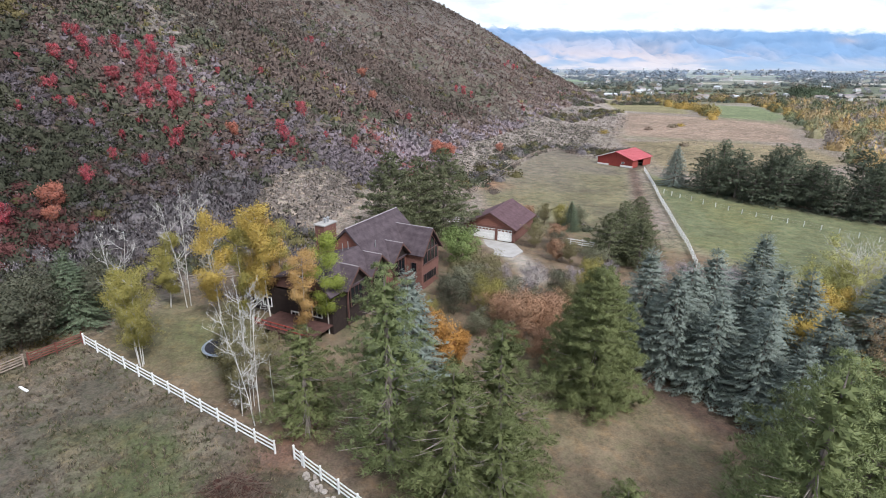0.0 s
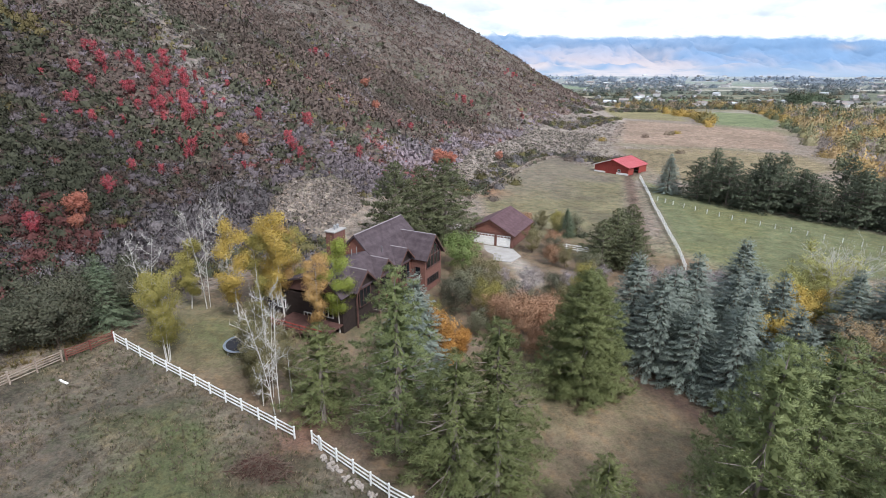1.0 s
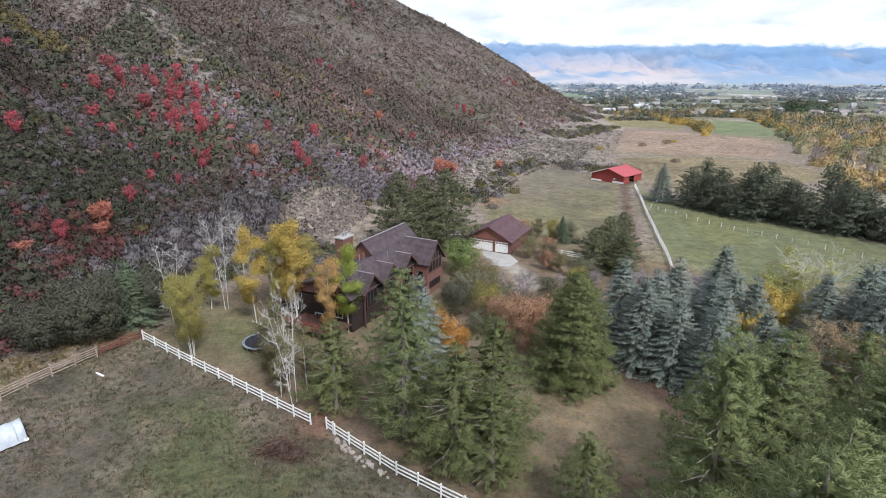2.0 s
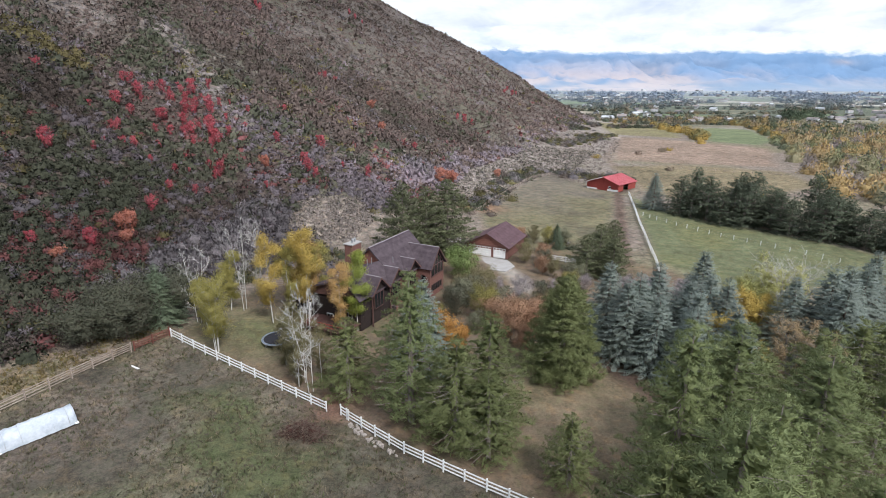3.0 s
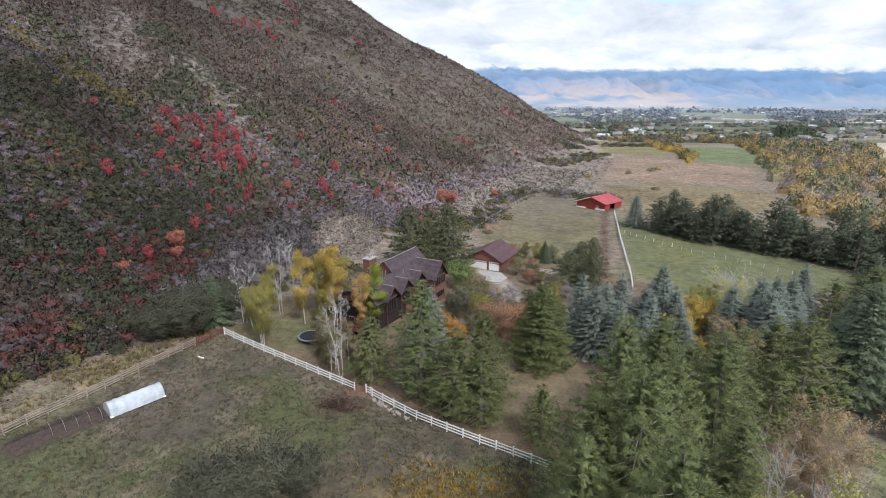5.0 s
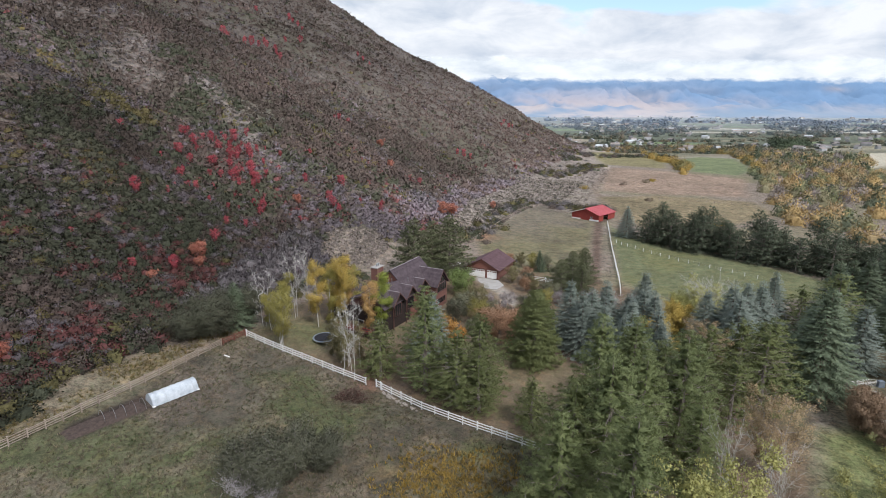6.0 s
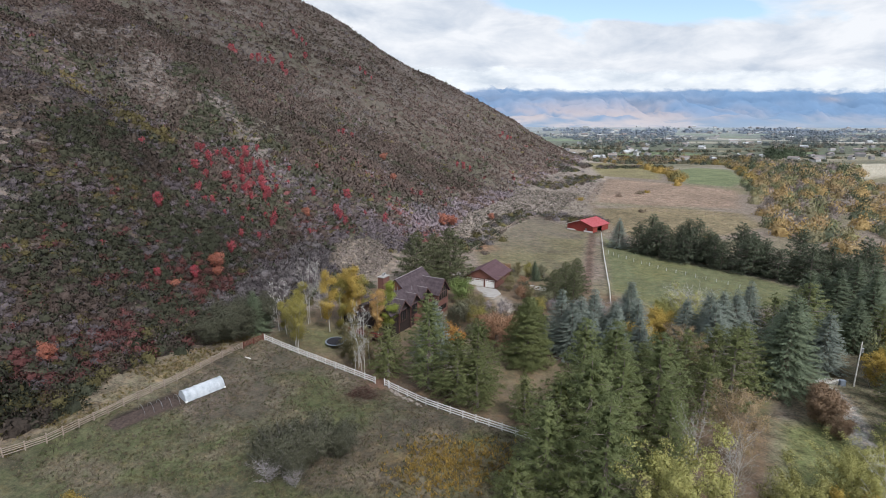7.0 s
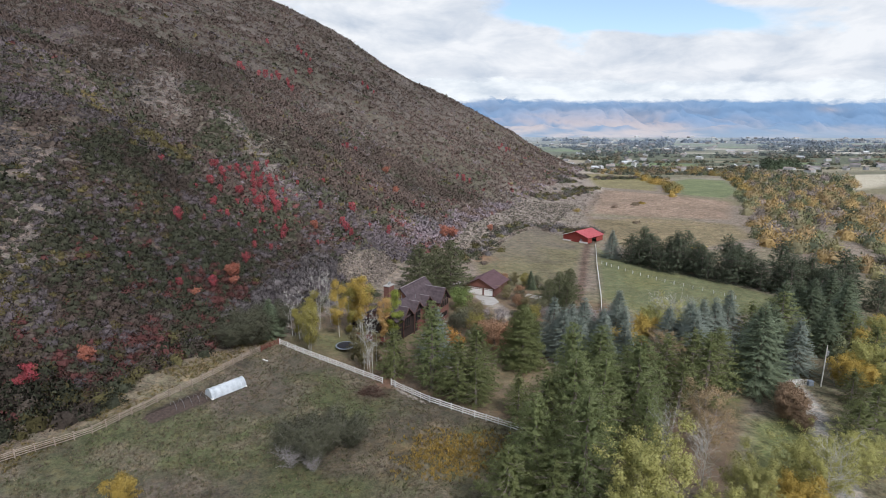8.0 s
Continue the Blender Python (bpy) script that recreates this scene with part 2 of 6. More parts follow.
LEAF_BROWN = foliage("brown_leaves", [(0, (0.162, 0.111, 0.072)), (0.5, (0.270, 0.185, 0.120)), (1, (0.392, 0.268, 0.174))], 0.3)
LEAF_ASPEN = foliage("yellowing_aspen_leaves", [(0, (0.24, 0.215, 0.066)), (0.5, (0.36, 0.32, 0.098)), (1, (0.48, 0.42, 0.14))], 0.4)
LEAF_DARK = foliage("dark_bush_leaves", [(0, (0.072, 0.075, 0.050)), (0.5, (0.122, 0.124, 0.082)), (1, (0.20, 0.195, 0.135))], 0.3)
LEAF_RED = foliage("crimson_leaves", [(0, (0.30, 0.060, 0.072)), (0.5, (0.49, 0.095, 0.118)), (1, (0.66, 0.17, 0.19))], 0.35)
LEAF_OLIVE = foliage("olive_leaves", [(0, (0.125, 0.112, 0.056)), (0.5, (0.205, 0.182, 0.090)), (1, (0.31, 0.275, 0.138))], 0.3)
LEAF_SAGE = foliage("grey_green_leaves", [(0, (0.115, 0.118, 0.076)), (0.5, (0.195, 0.195, 0.124)), (1, (0.29, 0.285, 0.185))], 0.3)
LEAF_TAN = foliage("pale_tan_leaves", [(0, (0.24, 0.17, 0.10)), (0.5, (0.38, 0.28, 0.16)), (1, (0.52, 0.40, 0.24))])
LEAF_CORAL = foliage("coral_leaves", [(0, (0.34, 0.12, 0.08)), (0.5, (0.50, 0.20, 0.14)), (1, (0.60, 0.30, 0.20))], 0.3)
LEAF_GREYPINK = foliage("grey_pink_twigs", [(0, (0.215, 0.185, 0.189)), (0.5, (0.330, 0.285, 0.290)), (1, (0.446, 0.385, 0.392))], 0.25)
SOIL_DARK = surface("dug_soil", (0.030, 0.022, 0.020), (0.085, 0.062, 0.052), 2.5, 0.95, 0.9, fine=9.0)
GROUND = tinted("ground_cover", "cover", (0.5, 2.2, 6.0), 0.75, 0.7, hue=0.7, coarse=True)
SCRUB = tinted("scrub_leaves", "tint", (0.8, 5.0), 0.22, 0.0, 0.85, 0.25)
DISTANT = tinted("distant_cover", "tint", (0.02, 0.1), 0.2, 0.0, 0.9)


# ---- building blocks ----
def part(name, bm, mat, parent=None, label=""):
    me = bpy.data.meshes.new(name)
    bm.to_mesh(me)
    bm.free()
    me.materials.append(mat)
    ob = new(name, me)
    ob.parent = parent
    return tagged(ob, label)


def thing(name, m, label, category, group="", kind=""):
    ob = new(name)
    ob.empty_display_size = 0.3
    ob.matrix_basis = m
    return tagged(ob, label, category, group, kind)


def slab(bm, pts, push):
    """A solid from a flat polygon pushed along a vector."""
    a = [bm.verts.new(p) for p in pts]
    b = [bm.verts.new(Vector(p) + Vector(push)) for p in pts]
    n = len(a)
    bm.faces.new(a)
    bm.faces.new(b[::-1])
    for i in range(n):
        bm.faces.new((a[i], b[i], b[(i + 1) % n], a[(i + 1) % n]))
    bmesh.ops.recalc_face_normals(bm, faces=list(bm.faces))
    return bm


def box(bm, x0, y0, z0, x1, y1, z1):
    return slab(bm, [(x0, y0, z0), (x1, y0, z0), (x1, y1, z0), (x0, y1, z0)], (0, 0, z1 - z0))


def boxes(*dims):
    bm = bmesh.new()
    for d in dims:
        box(bm, *d)
    return bm


def solid(pts, push):
    return slab(bmesh.new(), pts, push)


def rounded(bm, width=0.02):
    bmesh.ops.bevel(bm, geom=list(bm.edges), offset=width, segments=1, affect="EDGES")
    return bm


def tube(bm, pts, radii, sides=6):
    """A tapered tube along a line of points."""
    rings = []
    for i, p in enumerate(pts):
        p = Vector(p)
        d = Vector(pts[min(i + 1, len(pts) - 1)]) - Vector(pts[max(i - 1, 0)])
        q = d.to_track_quat("Z", "Y")
        rings.append([bm.verts.new(p + q @ Vector((radii[i] * math.cos(a), radii[i] * math.sin(a), 0))) for a in (2 * math.pi * k / sides for k in range(sides))])
    for r0, r1 in zip(rings, rings[1:]):
        for k in range(sides):
            bm.faces.new((r0[k], r0[(k + 1) % sides], r1[(k + 1) % sides], r1[k]))
    bm.faces.new(rings[0][::-1])
    bm.faces.new(rings[-1])
    return bm


def soup(name, tri, mat, parent=None, tint=None, soft=None):
    """One mesh from an array of separate triangles (n, 3, 3) or quads (n, 4, 3), with an optional colour and an optional soft normal for each."""
    tri = np.asarray(tri, np.float32)
    if soft is not None:
        soft = np.asarray(soft, np.float32)
        soft = soft / (np.linalg.norm(soft, axis=1)[:, None] + 1e-9)
        face = np.cross(tri[:, 1] - tri[:, 0], tri[:, 2] - tri[:, 0])
        turn = (face * soft).sum(1) < 0
        tri[turn] = tri[turn][:, ::-1]
    n, size = tri.shape[0], tri.shape[1]
    me = bpy.data.meshes.new(name)
    me.vertices.add(n * size)
    me.vertices.foreach_set("co", tri.ravel())
    me.loops.add(n * size)
    me.loops.foreach_set("vertex_index", np.arange(n * size, dtype=np.int32))
    me.polygons.add(n)
    me.polygons.foreach_set("loop_start", np.arange(0, n * size, size, dtype=np.int32))
    me.update(calc_edges=True)
    if soft is not None:
        me.polygons.foreach_set("use_smooth", np.ones(n, bool))
        me.attributes.new("custom_normal", "FLOAT_VECTOR", "POINT").data.foreach_set("vector", np.repeat(soft, size, axis=0).ravel())
    if tint is not None:
        at = me.attributes.new("tint", "FLOAT_COLOR", "POINT")
        col = np.ones((n * size, 4), np.float32)
        col[:, :3] = np.repeat(np.asarray(tint, np.float32), size, axis=0)
        at.data.foreach_set("color", col.ravel())
    me.materials.append(mat)
    ob = new(name, me)
    ob.parent = parent
    return ob


def lattice(x, y, scale, seed):
    """Smooth value noise in 0..1."""
    rng = np.random.default_rng(seed)
    tab = rng.random((256, 256))
    u, v = np.asarray(x, float) / scale + 1000.3, np.asarray(y, float) / scale + 1000.7
    i, j = np.floor(u).astype(int), np.floor(v).astype(int)
    fu, fv = u - i, v - j
    fu, fv = fu * fu * (3 - 2 * fu), fv * fv * (3 - 2 * fv)
    g = lambda a, b: tab[a % 256, b % 256]  # noqa: E731
    return (g(i, j) * (1 - fu) + g(i + 1, j) * fu) * (1 - fv) + (g(i, j + 1) * (1 - fu) + g(i + 1, j + 1) * fu) * fv


def clouded(x, y, scale, seed):
    return 0.55 * lattice(x, y, scale, seed) + 0.3 * lattice(x, y, scale / 2.3, seed + 1) + 0.15 * lattice(x, y, scale / 5.1, seed + 2)


def inside(x, y, pts, soft):
    """How far a place lies inside a polygon: 0 outside to 1 inside, over a soft edge."""
    x, y = np.asarray(x, float), np.asarray(y, float)
    best, odd = np.full(x.shape, 1e9), np.zeros(x.shape, bool)
    for (x0, y0), (x1, y1) in zip(pts, pts[1:] + pts[:1]):
        dx, dy = x1 - x0, y1 - y0
        t = np.clip(((x - x0) * dx + (y - y0) * dy) / (dx * dx + dy * dy), 0, 1)
        best = np.minimum(best, np.hypot(x - x0 - t * dx, y - y0 - t * dy))
        if y0 != y1:
            odd ^= ((y0 > y) != (y1 > y)) & (x < (x1 - x0) * (y - y0) / (y1 - y0) + x0)
    return np.clip(0.5 + np.where(odd, best, -best) / (2 * soft), 0, 1)


def along(x, y, pts, half, soft):
    """1 on a strip round a line of points, 0 off it."""
    x, y = np.asarray(x, float), np.asarray(y, float)
    best = np.full(x.shape, 1e9)
    for (x0, y0), (x1, y1) in zip(pts, pts[1:]):
        dx, dy = x1 - x0, y1 - y0
        t = np.clip(((x - x0) * dx + (y - y0) * dy) / (dx * dx + dy * dy), 0, 1)
        best = np.minimum(best, np.hypot(x - x0 - t * dx, y - y0 - t * dy))
    return np.clip(0.5 + (half - best) / (2 * soft), 0, 1)


# spurs, knolls and hollows of the hillside: place, reach, height
HOLLOWS = [(-180, 635, 85, 14.8), (91, 695, 55, 6.8), (-64, 77, 14, -6.9), (-119, 211, 55, 6.6), (-22, 262, 34, -5.5), (-35, 653, 34, -4.2), (-87, 365, 55, 6.4),
           (-101, 101, 14, 4.7), (-114, 116, 11, 5.0), (-60, 132, 14, -5.5), (-125, 157, 14, -9.2), (19, 487, 55, -6.3), (217, 425, 85, 3.3), (-48, 163, 22, 1.8), (-64, 107, 14, -3.1),
           (-31, 129, 14, 2.0), (40, 656, 34, 2.2), (-108, 306, 14, -4.2), (-64, 262, 14, -4.8), (-119, 211, 14, -3.9), (22, 312, 34, -2.8), (-21, 213, 14, -3.1)]


def ground_height(x, y):
    """Height of the one ground sheet: valley floor, apron and the long hillside."""
    x, y = np.asarray(x, float), np.asarray(y, float)
    yc = np.clip(y, -150, 900)
    foot = -80.4 + 0.4841 * yc - 0.00009 * yc * yc
    d = (foot - x) / np.sqrt(1 + (0.4841 - 0.00018 * yc) ** 2)
    hill = 0.4 * 0.5 * (d + np.sqrt(d * d + 110)) - 0.4 * 0.5 * 0.6
    apron = d + 27.5
    hill = hill + 0.1265 * 0.5 * (apron + np.sqrt(apron * apron + 127))
    hill = hill + 0.10 * np.clip(d - 70, 0, 400) * np.clip((y - 330) / 260, 0, 1)
    hill = hill + 9.0 * np.exp(-((x + 108) ** 2 + (y - 92) ** 2) / (2 * 34.0 ** 2))
    s = (x + 66) * -0.86 + (y - 150) * 0.5
    q = (x + 66) * 0.5 + (y - 150) * 0.86
    up = 1 / (1 + np.exp(-(s - 12) / 8.0))
    hill = hill - 10.0 * np.exp(-(q / 15.0) ** 2) * up
    hill = hill + np.clip(d, 0, 60) / 60 * (2.0 * np.sin(x * 0.045 + y * 0.031) * np.sin(y * 0.05 - x * 0.02) + 0.9 * np.sin(x * 0.13 + 1.0) * np.sin(y * 0.11))
    fall = np.clip((1000 - y) / 380.0, 0, 1)
    hill = hill * fall * fall * (3 - 2 * fall)
    hill = 330 * np.tanh(hill / 330)
    flat = -2.41 - 0.01235 * np.clip(x, -100, 400) - 0.012 * np.clip(y - 160, 0, 900)
    roll = 0.18 * np.sin(x * 0.11 + 0.4) * np.sin(y * 0.09) + 0.10 * np.sin(x * 0.31 + y * 0.17)
    flat = flat + 40.0 * np.clip((y - 1000) / 2600.0, 0, 1) ** 1.3
    for bx, by, br, bh in HOLLOWS:
        hill = hill + bh * np.exp(-((x - bx) ** 2 + (y - by) ** 2) / (2.0 * br * br))
    return flat + roll * np.exp(-np.clip(y - 200, 0, 1e9) / 200) + hill


def ground_at(x, y):
    return float(ground_height(x, y))


# ---- the ground: one sheet from the yard to the far valley ----
PASTURE = [(15, 143), (30, 180), (45, 213), (56, 228), (64, 200), (70, 184), (54, 140), (46, 112), (36, 106), (27, 108), (16, 120)]
MEADOW_GREEN = [(74, 178), (52, 102), (60, 84), (84, 86), (118, 92), (104, 116), (84, 140), (76, 160)]
HAYFIELD = [(84, 190), (95, 262), (133, 272), (178, 250), (166, 207), (131, 184), (110, 176), (88, 176)]
RUSTFIELD = [(120, 330), (160, 440), (207, 388), (235, 353), (186, 268), (136, 276), (106, 290)]
FAR_PALE = [(166, 470), (206, 660), (240, 705), (290, 700), (268, 576), (206, 428)]
FAR_GREEN = [(216, 400), (300, 600), (350, 650), (380, 620), (289, 430), (243, 376)]
FIELDPATH = [(207, 668), (188, 560), (168, 470), (148, 405), (122, 345), (104, 300), (92, 240), (84, 205)]
LOT = [(-38.5, 59), (-11.5, 42.5), (14, 24.5), (30, 12), (30, -120), (-120, -120), (-120, -30), (-66, 11), (-48, 35)]
YARD = [(-37, 58), (-11.5, 42.5), (14, 24.5), (40, 8), (62, 40), (52, 96), (34, 108), (10, 112), (-16, 98), (-30, 76)]
TRACK = [(80, 196), (72, 186), (66, 168), (59, 146), (50, 118), (44, 100)]
DRIVE = [(13, 101), (16, 95), (18.5, 88), (18, 83), (14, 79)]
HILLPATH = [(150, 470), (118, 400), (92, 350), (60, 318), (22, 262), (2, 222), (-14, 190), (-24, 160)]
BED = [(-42.4, 33.0), (-45.4, 35.8), (-51.3, 26.2), (-48.7, 23.4)]
SAGEFLAT = [(-33, 106), (-32, 117), (-19, 131), (-14, 120), (-18, 104), (-28, 100)]
EASTDRIVE = [(74, 44), (72, 36), (68, 28), (63, 19), (57, 6), (50, -14)]


BARE1 = [(-100, 196), (-85, 184), (-74, 172), (-66, 160), (-56, 152)]
BARE2 = [(-147, 244), (-137, 232), (-127, 200), (-117, 192)]
BARE3 = [(-99, 78), (-94, 70), (-91, 58), (-86, 46)]
DRAW = [(-134, 158), (-123, 150), (-108, 136), (-96, 126), (-88, 128)]


def foot_distance(x, y):
    yc = np.clip(y, -150, 900)
    return (-80.4 + 0.4841 * yc - 0.00009 * yc * yc - x) / np.sqrt(1 + (0.4841 - 0.00018 * yc) ** 2)


def openness(x, y):
    """0 under closed brush to 1 on bare stony slope."""
    n = clouded(x, y, 9, 35)
    d = foot_distance(x, y)
    o = 0.9 * along(x, y, BARE1, 2.5, 5) + 0.5 * along(x, y, BARE2, 5, 9) + 0.45 * along(x, y, BARE3, 4, 8)
    o = o + 0.16 * np.clip((d - 45) / 60, 0, 1) * np.clip((y - 130) / 60, 0, 1)
    o = o + 0.9 * np.clip(clouded(x, y, 30, 33) - 0.50, 0, 1)
    return np.clip(o * (0.35 + 1.5 * np.clip((n - 0.3) * 2.2, 0, 1)), 0, 1)


def blend(c, other, w):
    return c * (1 - w[..., None]) + np.asarray(other, float) * w[..., None]


def cover_colour(x, y):
    """The colour of what grows or lies on the ground at each place, plus painted far haze."""
    n1, n2, n3 = clouded(x, y, 16, 3), clouded(x, y, 5, 11), clouded(x, y, 38, 21)
    n4 = clouded(x, y, 2.0, 31)
    h = ground_height(x, y)
    c = np.zeros(x.shape + (3,)) + np.array((0.205, 0.168, 0.138))
    c = blend(c, (0.165, 0.155, 0.085), np.clip((n3 - 0.45) * 4, 0, 1) * 0.7)
    far = np.clip((y - 500) / 500, 0, 1)
    town = np.array((0.105, 0.118, 0.088)) * np.ones(x.shape + (3,))
    strip = lattice(x, y, 170, 41) * 0.5 + lattice(x * 0.35, y * 1.6, 90, 43) * 0.5
    town = blend(town, (0.26, 0.235, 0.165), np.clip((strip - 0.52) * 9, 0, 1))
    town = blend(town, (0.40, 0.38, 0.34), np.clip((strip - 0.66) * 12, 0, 1))
    town = blend(town, (0.15, 0.20, 0.10), np.clip((0.36 - strip) * 10, 0, 1))
    # distance haze painted in: land turns paler and bluer the farther it lies
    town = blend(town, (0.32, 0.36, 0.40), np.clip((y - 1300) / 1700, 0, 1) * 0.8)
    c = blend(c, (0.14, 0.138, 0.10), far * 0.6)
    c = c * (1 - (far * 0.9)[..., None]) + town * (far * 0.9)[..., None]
    # hillside soil between the scrub
    yc = np.clip(y, -150, 900)
    d = (-80.4 + 0.4841 * yc - 0.00009 * yc * yc - x)
    soil = np.array((0.098, 0.078, 0.066)) * np.ones(x.shape + (3,))
    soil = blend(soil, (0.085, 0.085, 0.055), np.clip((0.48 - n3) * 6, 0, 1) * 0.7)
    soil = blend(soil, (0.118, 0.100, 0.086), np.clip((y - 125) / 60, 0, 1) * np.clip(0.35 + 1.5 * (n3 - 0.3), 0, 1) * 0.8)
    soil = blend(soil, (0.190, 0.162, 0.152), openness(x, y) * np.clip(0.35 + (n2 - 0.32) * 3, 0, 1))
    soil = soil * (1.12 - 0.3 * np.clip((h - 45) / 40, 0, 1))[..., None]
    hw = np.clip((d + 16) / 18, 0, 1)
    c = c * (1 - hw[..., None]) + soil * hw[..., None]
    # pale stony flats at the hill's foot
    foot = np.exp(-((d + 20) / 34.0) ** 2) * np.clip((y - 150) / 50, 0, 1)
    c = blend(c, (0.275, 0.235, 0.208), np.clip(foot * (0.55 + 1.6 * (n2 - 0.3)), 0, 0.95))
    c = blend(c, (0.285, 0.235, 0.195), inside(x, y, SAGEFLAT, 4) * 0.9)
    c = blend(c, (0.24, 0.206, 0.18), along(x, y, HILLPATH, 0.7, 1.2) * 0.35)
    c = blend(c, (0.40, 0.35, 0.31), along(x, y, FIELDPATH[:4], 2.4, 1.8) * 0.85)
    c = blend(c, (0.20, 0.145, 0.115), along(x, y, FIELDPATH[3:], 2.0, 2.0) * 0.7)
    c = blend(c, (0.36, 0.33, 0.29), along(x, y, [(165, 640), (205, 690), (260, 800)], 11, 9) * np.clip((n2 - 0.25) * 3, 0, 1) * 0.8)
    # fields
    p = np.array((0.165, 0.146, 0.088)) * (0.75 + 0.5 * n2)[..., None]
    p = blend(p, (0.105, 0.092, 0.064), np.clip((n1 - 0.5) * 5, 0, 1) * 0.7)
    p = blend(p, (0.168, 0.140, 0.120), np.clip((y - 0.9 * x - 112) / 22 + (n1 - 0.5) * 1.6, 0, 1) * 0.6)
    w = inside(x, y, PASTURE, 1.5)
    c = c * (1 - w[..., None]) + p * w[..., None]
    g = np.array((0.135, 0.142, 0.078)) * (0.8 + 0.4 * n2)[..., None]
    g = blend(g, (0.155, 0.155, 0.075), np.clip((n1 - 0.48) * 5, 0, 1) * 0.8)
    w = inside(x, y, MEADOW_GREEN, 1.5)
    c = c * (1 - w[..., None]) + g * w[..., None]
    for poly, col in ((HAYFIELD, (0.195, 0.158, 0.098)), (RUSTFIELD, (0.245, 0.180, 0.138)), (FAR_PALE, (0.20, 0.175, 0.095)), (FAR_GREEN, (0.15, 0.172, 0.092))):
        f = np.asarray(col) * (0.7 + 0.6 * n1)[..., None]
        w = inside(x, y, poly, 3)
        c = c * (1 - w[..., None]) + f * w[..., None]
    c = blend(c, (0.44, 0.40, 0.32), inside(x, y, [(400, 460), (520, 540), (760, 760), (560, 720), (440, 560)], 6) * 0.9)
    # house yard: thin autumn lawn and needle litter
    yd = np.array((0.172, 0.128, 0.088)) * (0.75 + 0.5 * n2)[..., None]
    yd = blend(yd, (0.130, 0.128, 0.068), np.clip((n1 - 0.5) * 6, 0, 1) * 0.6)
    yd = blend(yd, (0.150, 0.112, 0.085), np.clip((n2 - 0.5) * 6, 0, 1) * 0.7)
    yd = blend(yd, (0.108, 0.116, 0.056), np.exp(-((x + 25) ** 2 / 70 + (y - 61) ** 2 / 50)) * np.clip(0.5 + n2, 0, 1) * 0.9)
    yd = blend(yd, (0.235, 0.185, 0.120), np.exp(-((x - 23) ** 2 / 110 + (y - 42) ** 2 / 70)) * np.clip(0.3 + n2, 0, 1))
    w = inside(x, y, YARD, 1.0)
    c = c * (1 - w[..., None]) + yd * w[..., None]
    # front lot: rough grass with green, straw and bare patches
    lot = np.array((0.102, 0.089, 0.068)) * (0.65 + 0.7 * n2)[..., None]
    lot = blend(lot, (0.086, 0.096, 0.044), np.clip((n1 - 0.45) * 6, 0, 1) * 0.75)
    lot = blend(lot, (0.155, 0.128, 0.096), np.clip((n2 - 0.53) * 7, 0, 1) * 0.65)
    lot = blend(lot, (0.125, 0.098, 0.085), np.clip((n3 - 0.52) * 6, 0, 1) * 0.6)
    lot = blend(lot, (0.22, 0.15, 0.055), np.exp(-((x + 1) ** 2 / 90 + (y - 19) ** 2 / 40)) * np.clip((n4 - 0.3) * 3, 0, 1) * 0.45)
    w = inside(x, y, LOT, 1.0)
    c = c * (1 - w[..., None]) + lot * w[..., None]
    # straw strip between the rail fence and the scrub
    c = blend(c, (0.135, 0.102, 0.050), along(x, y, [(-40, 60), (-53, 34), (-68, 12)], 3.4, 2.5) * np.clip((n2 - 0.2) * 2.4, 0, 1) * 0.55)
    # rough grass and brush ground east of the drive
    c = blend(c, (0.125, 0.115, 0.070), inside(x, y, [(56, -20), (170, 0), (230, 110), (180, 150), (130, 96), (84, 62), (62, 40)], 5) * np.clip(0.5 + n2, 0, 1) * 0.85)
    # bare and made ground
    c = blend(c, (0.115, 0.078, 0.062), along(x, y, TRACK, 1.5, 0.8) * 0.9)
    c = blend(c, (0.17, 0.10, 0.075), np.exp(-((x + 11.5) ** 2 / 9 + (y - 43) ** 2 / 7)) * 0.9)
    c = blend(c, (0.060, 0.042, 0.036), np.exp(-((x + 13.5) ** 2 / 9 + (y - 38.2) ** 2 / 5)) * 0.9)
    c = blend(c, (0.042, 0.031, 0.028), inside(x, y, BED, 0.5) * 0.95)
    c = blend(c, (0.33, 0.29, 0.25), along(x, y, DRIVE, 2.0, 0.9) * 0.95)
    c = blend(c, (0.33, 0.31, 0.29), along(x, y, EASTDRIVE, 1.6, 0.5) * 0.9)
    c = blend(c, (0.075, 0.048, 0.040), along(x, y, [(23, 57), (26.5, 52), (29.5, 46), (32, 42)], 1.6, 1.4) * 0.9)
    c = blend(c, (0.075, 0.050, 0.042), np.exp(-((x - 35) ** 2 + (y - 53) ** 2) / 60.0) * 0.85)
    c = blend(c, (0.13, 0.15, 0.055), inside(x, y, [(56, 30), (66, 30), (62, 16), (52, 8), (46, 14)], 2) * 0.8)
    c = blend(c, (0.34, 0.16, 0.08), np.exp(-((x - 14) ** 2 / 60 + (y - 151) ** 2 / 30)) * 0.7)
    return c * (0.85 + 0.3 * n4)[..., None]


def spaced(stops):
    """Grid lines from (place, step) pairs, the step growing evenly from pair to pair."""
    out = [stops[0][0]]
    for (a, sa), (b, sb) in zip(stops, stops[1:]):
        n = max(1, int(round((b - a) / (0.5 * (sa + sb)))))
        t = np.linspace(0, 1, n + 1)[1:]
        u = t * (sa + (sb - sa) * t / 2) / (0.5 * (sa + sb))
        out.extend(a + (b - a) * u)
    return np.array(out)


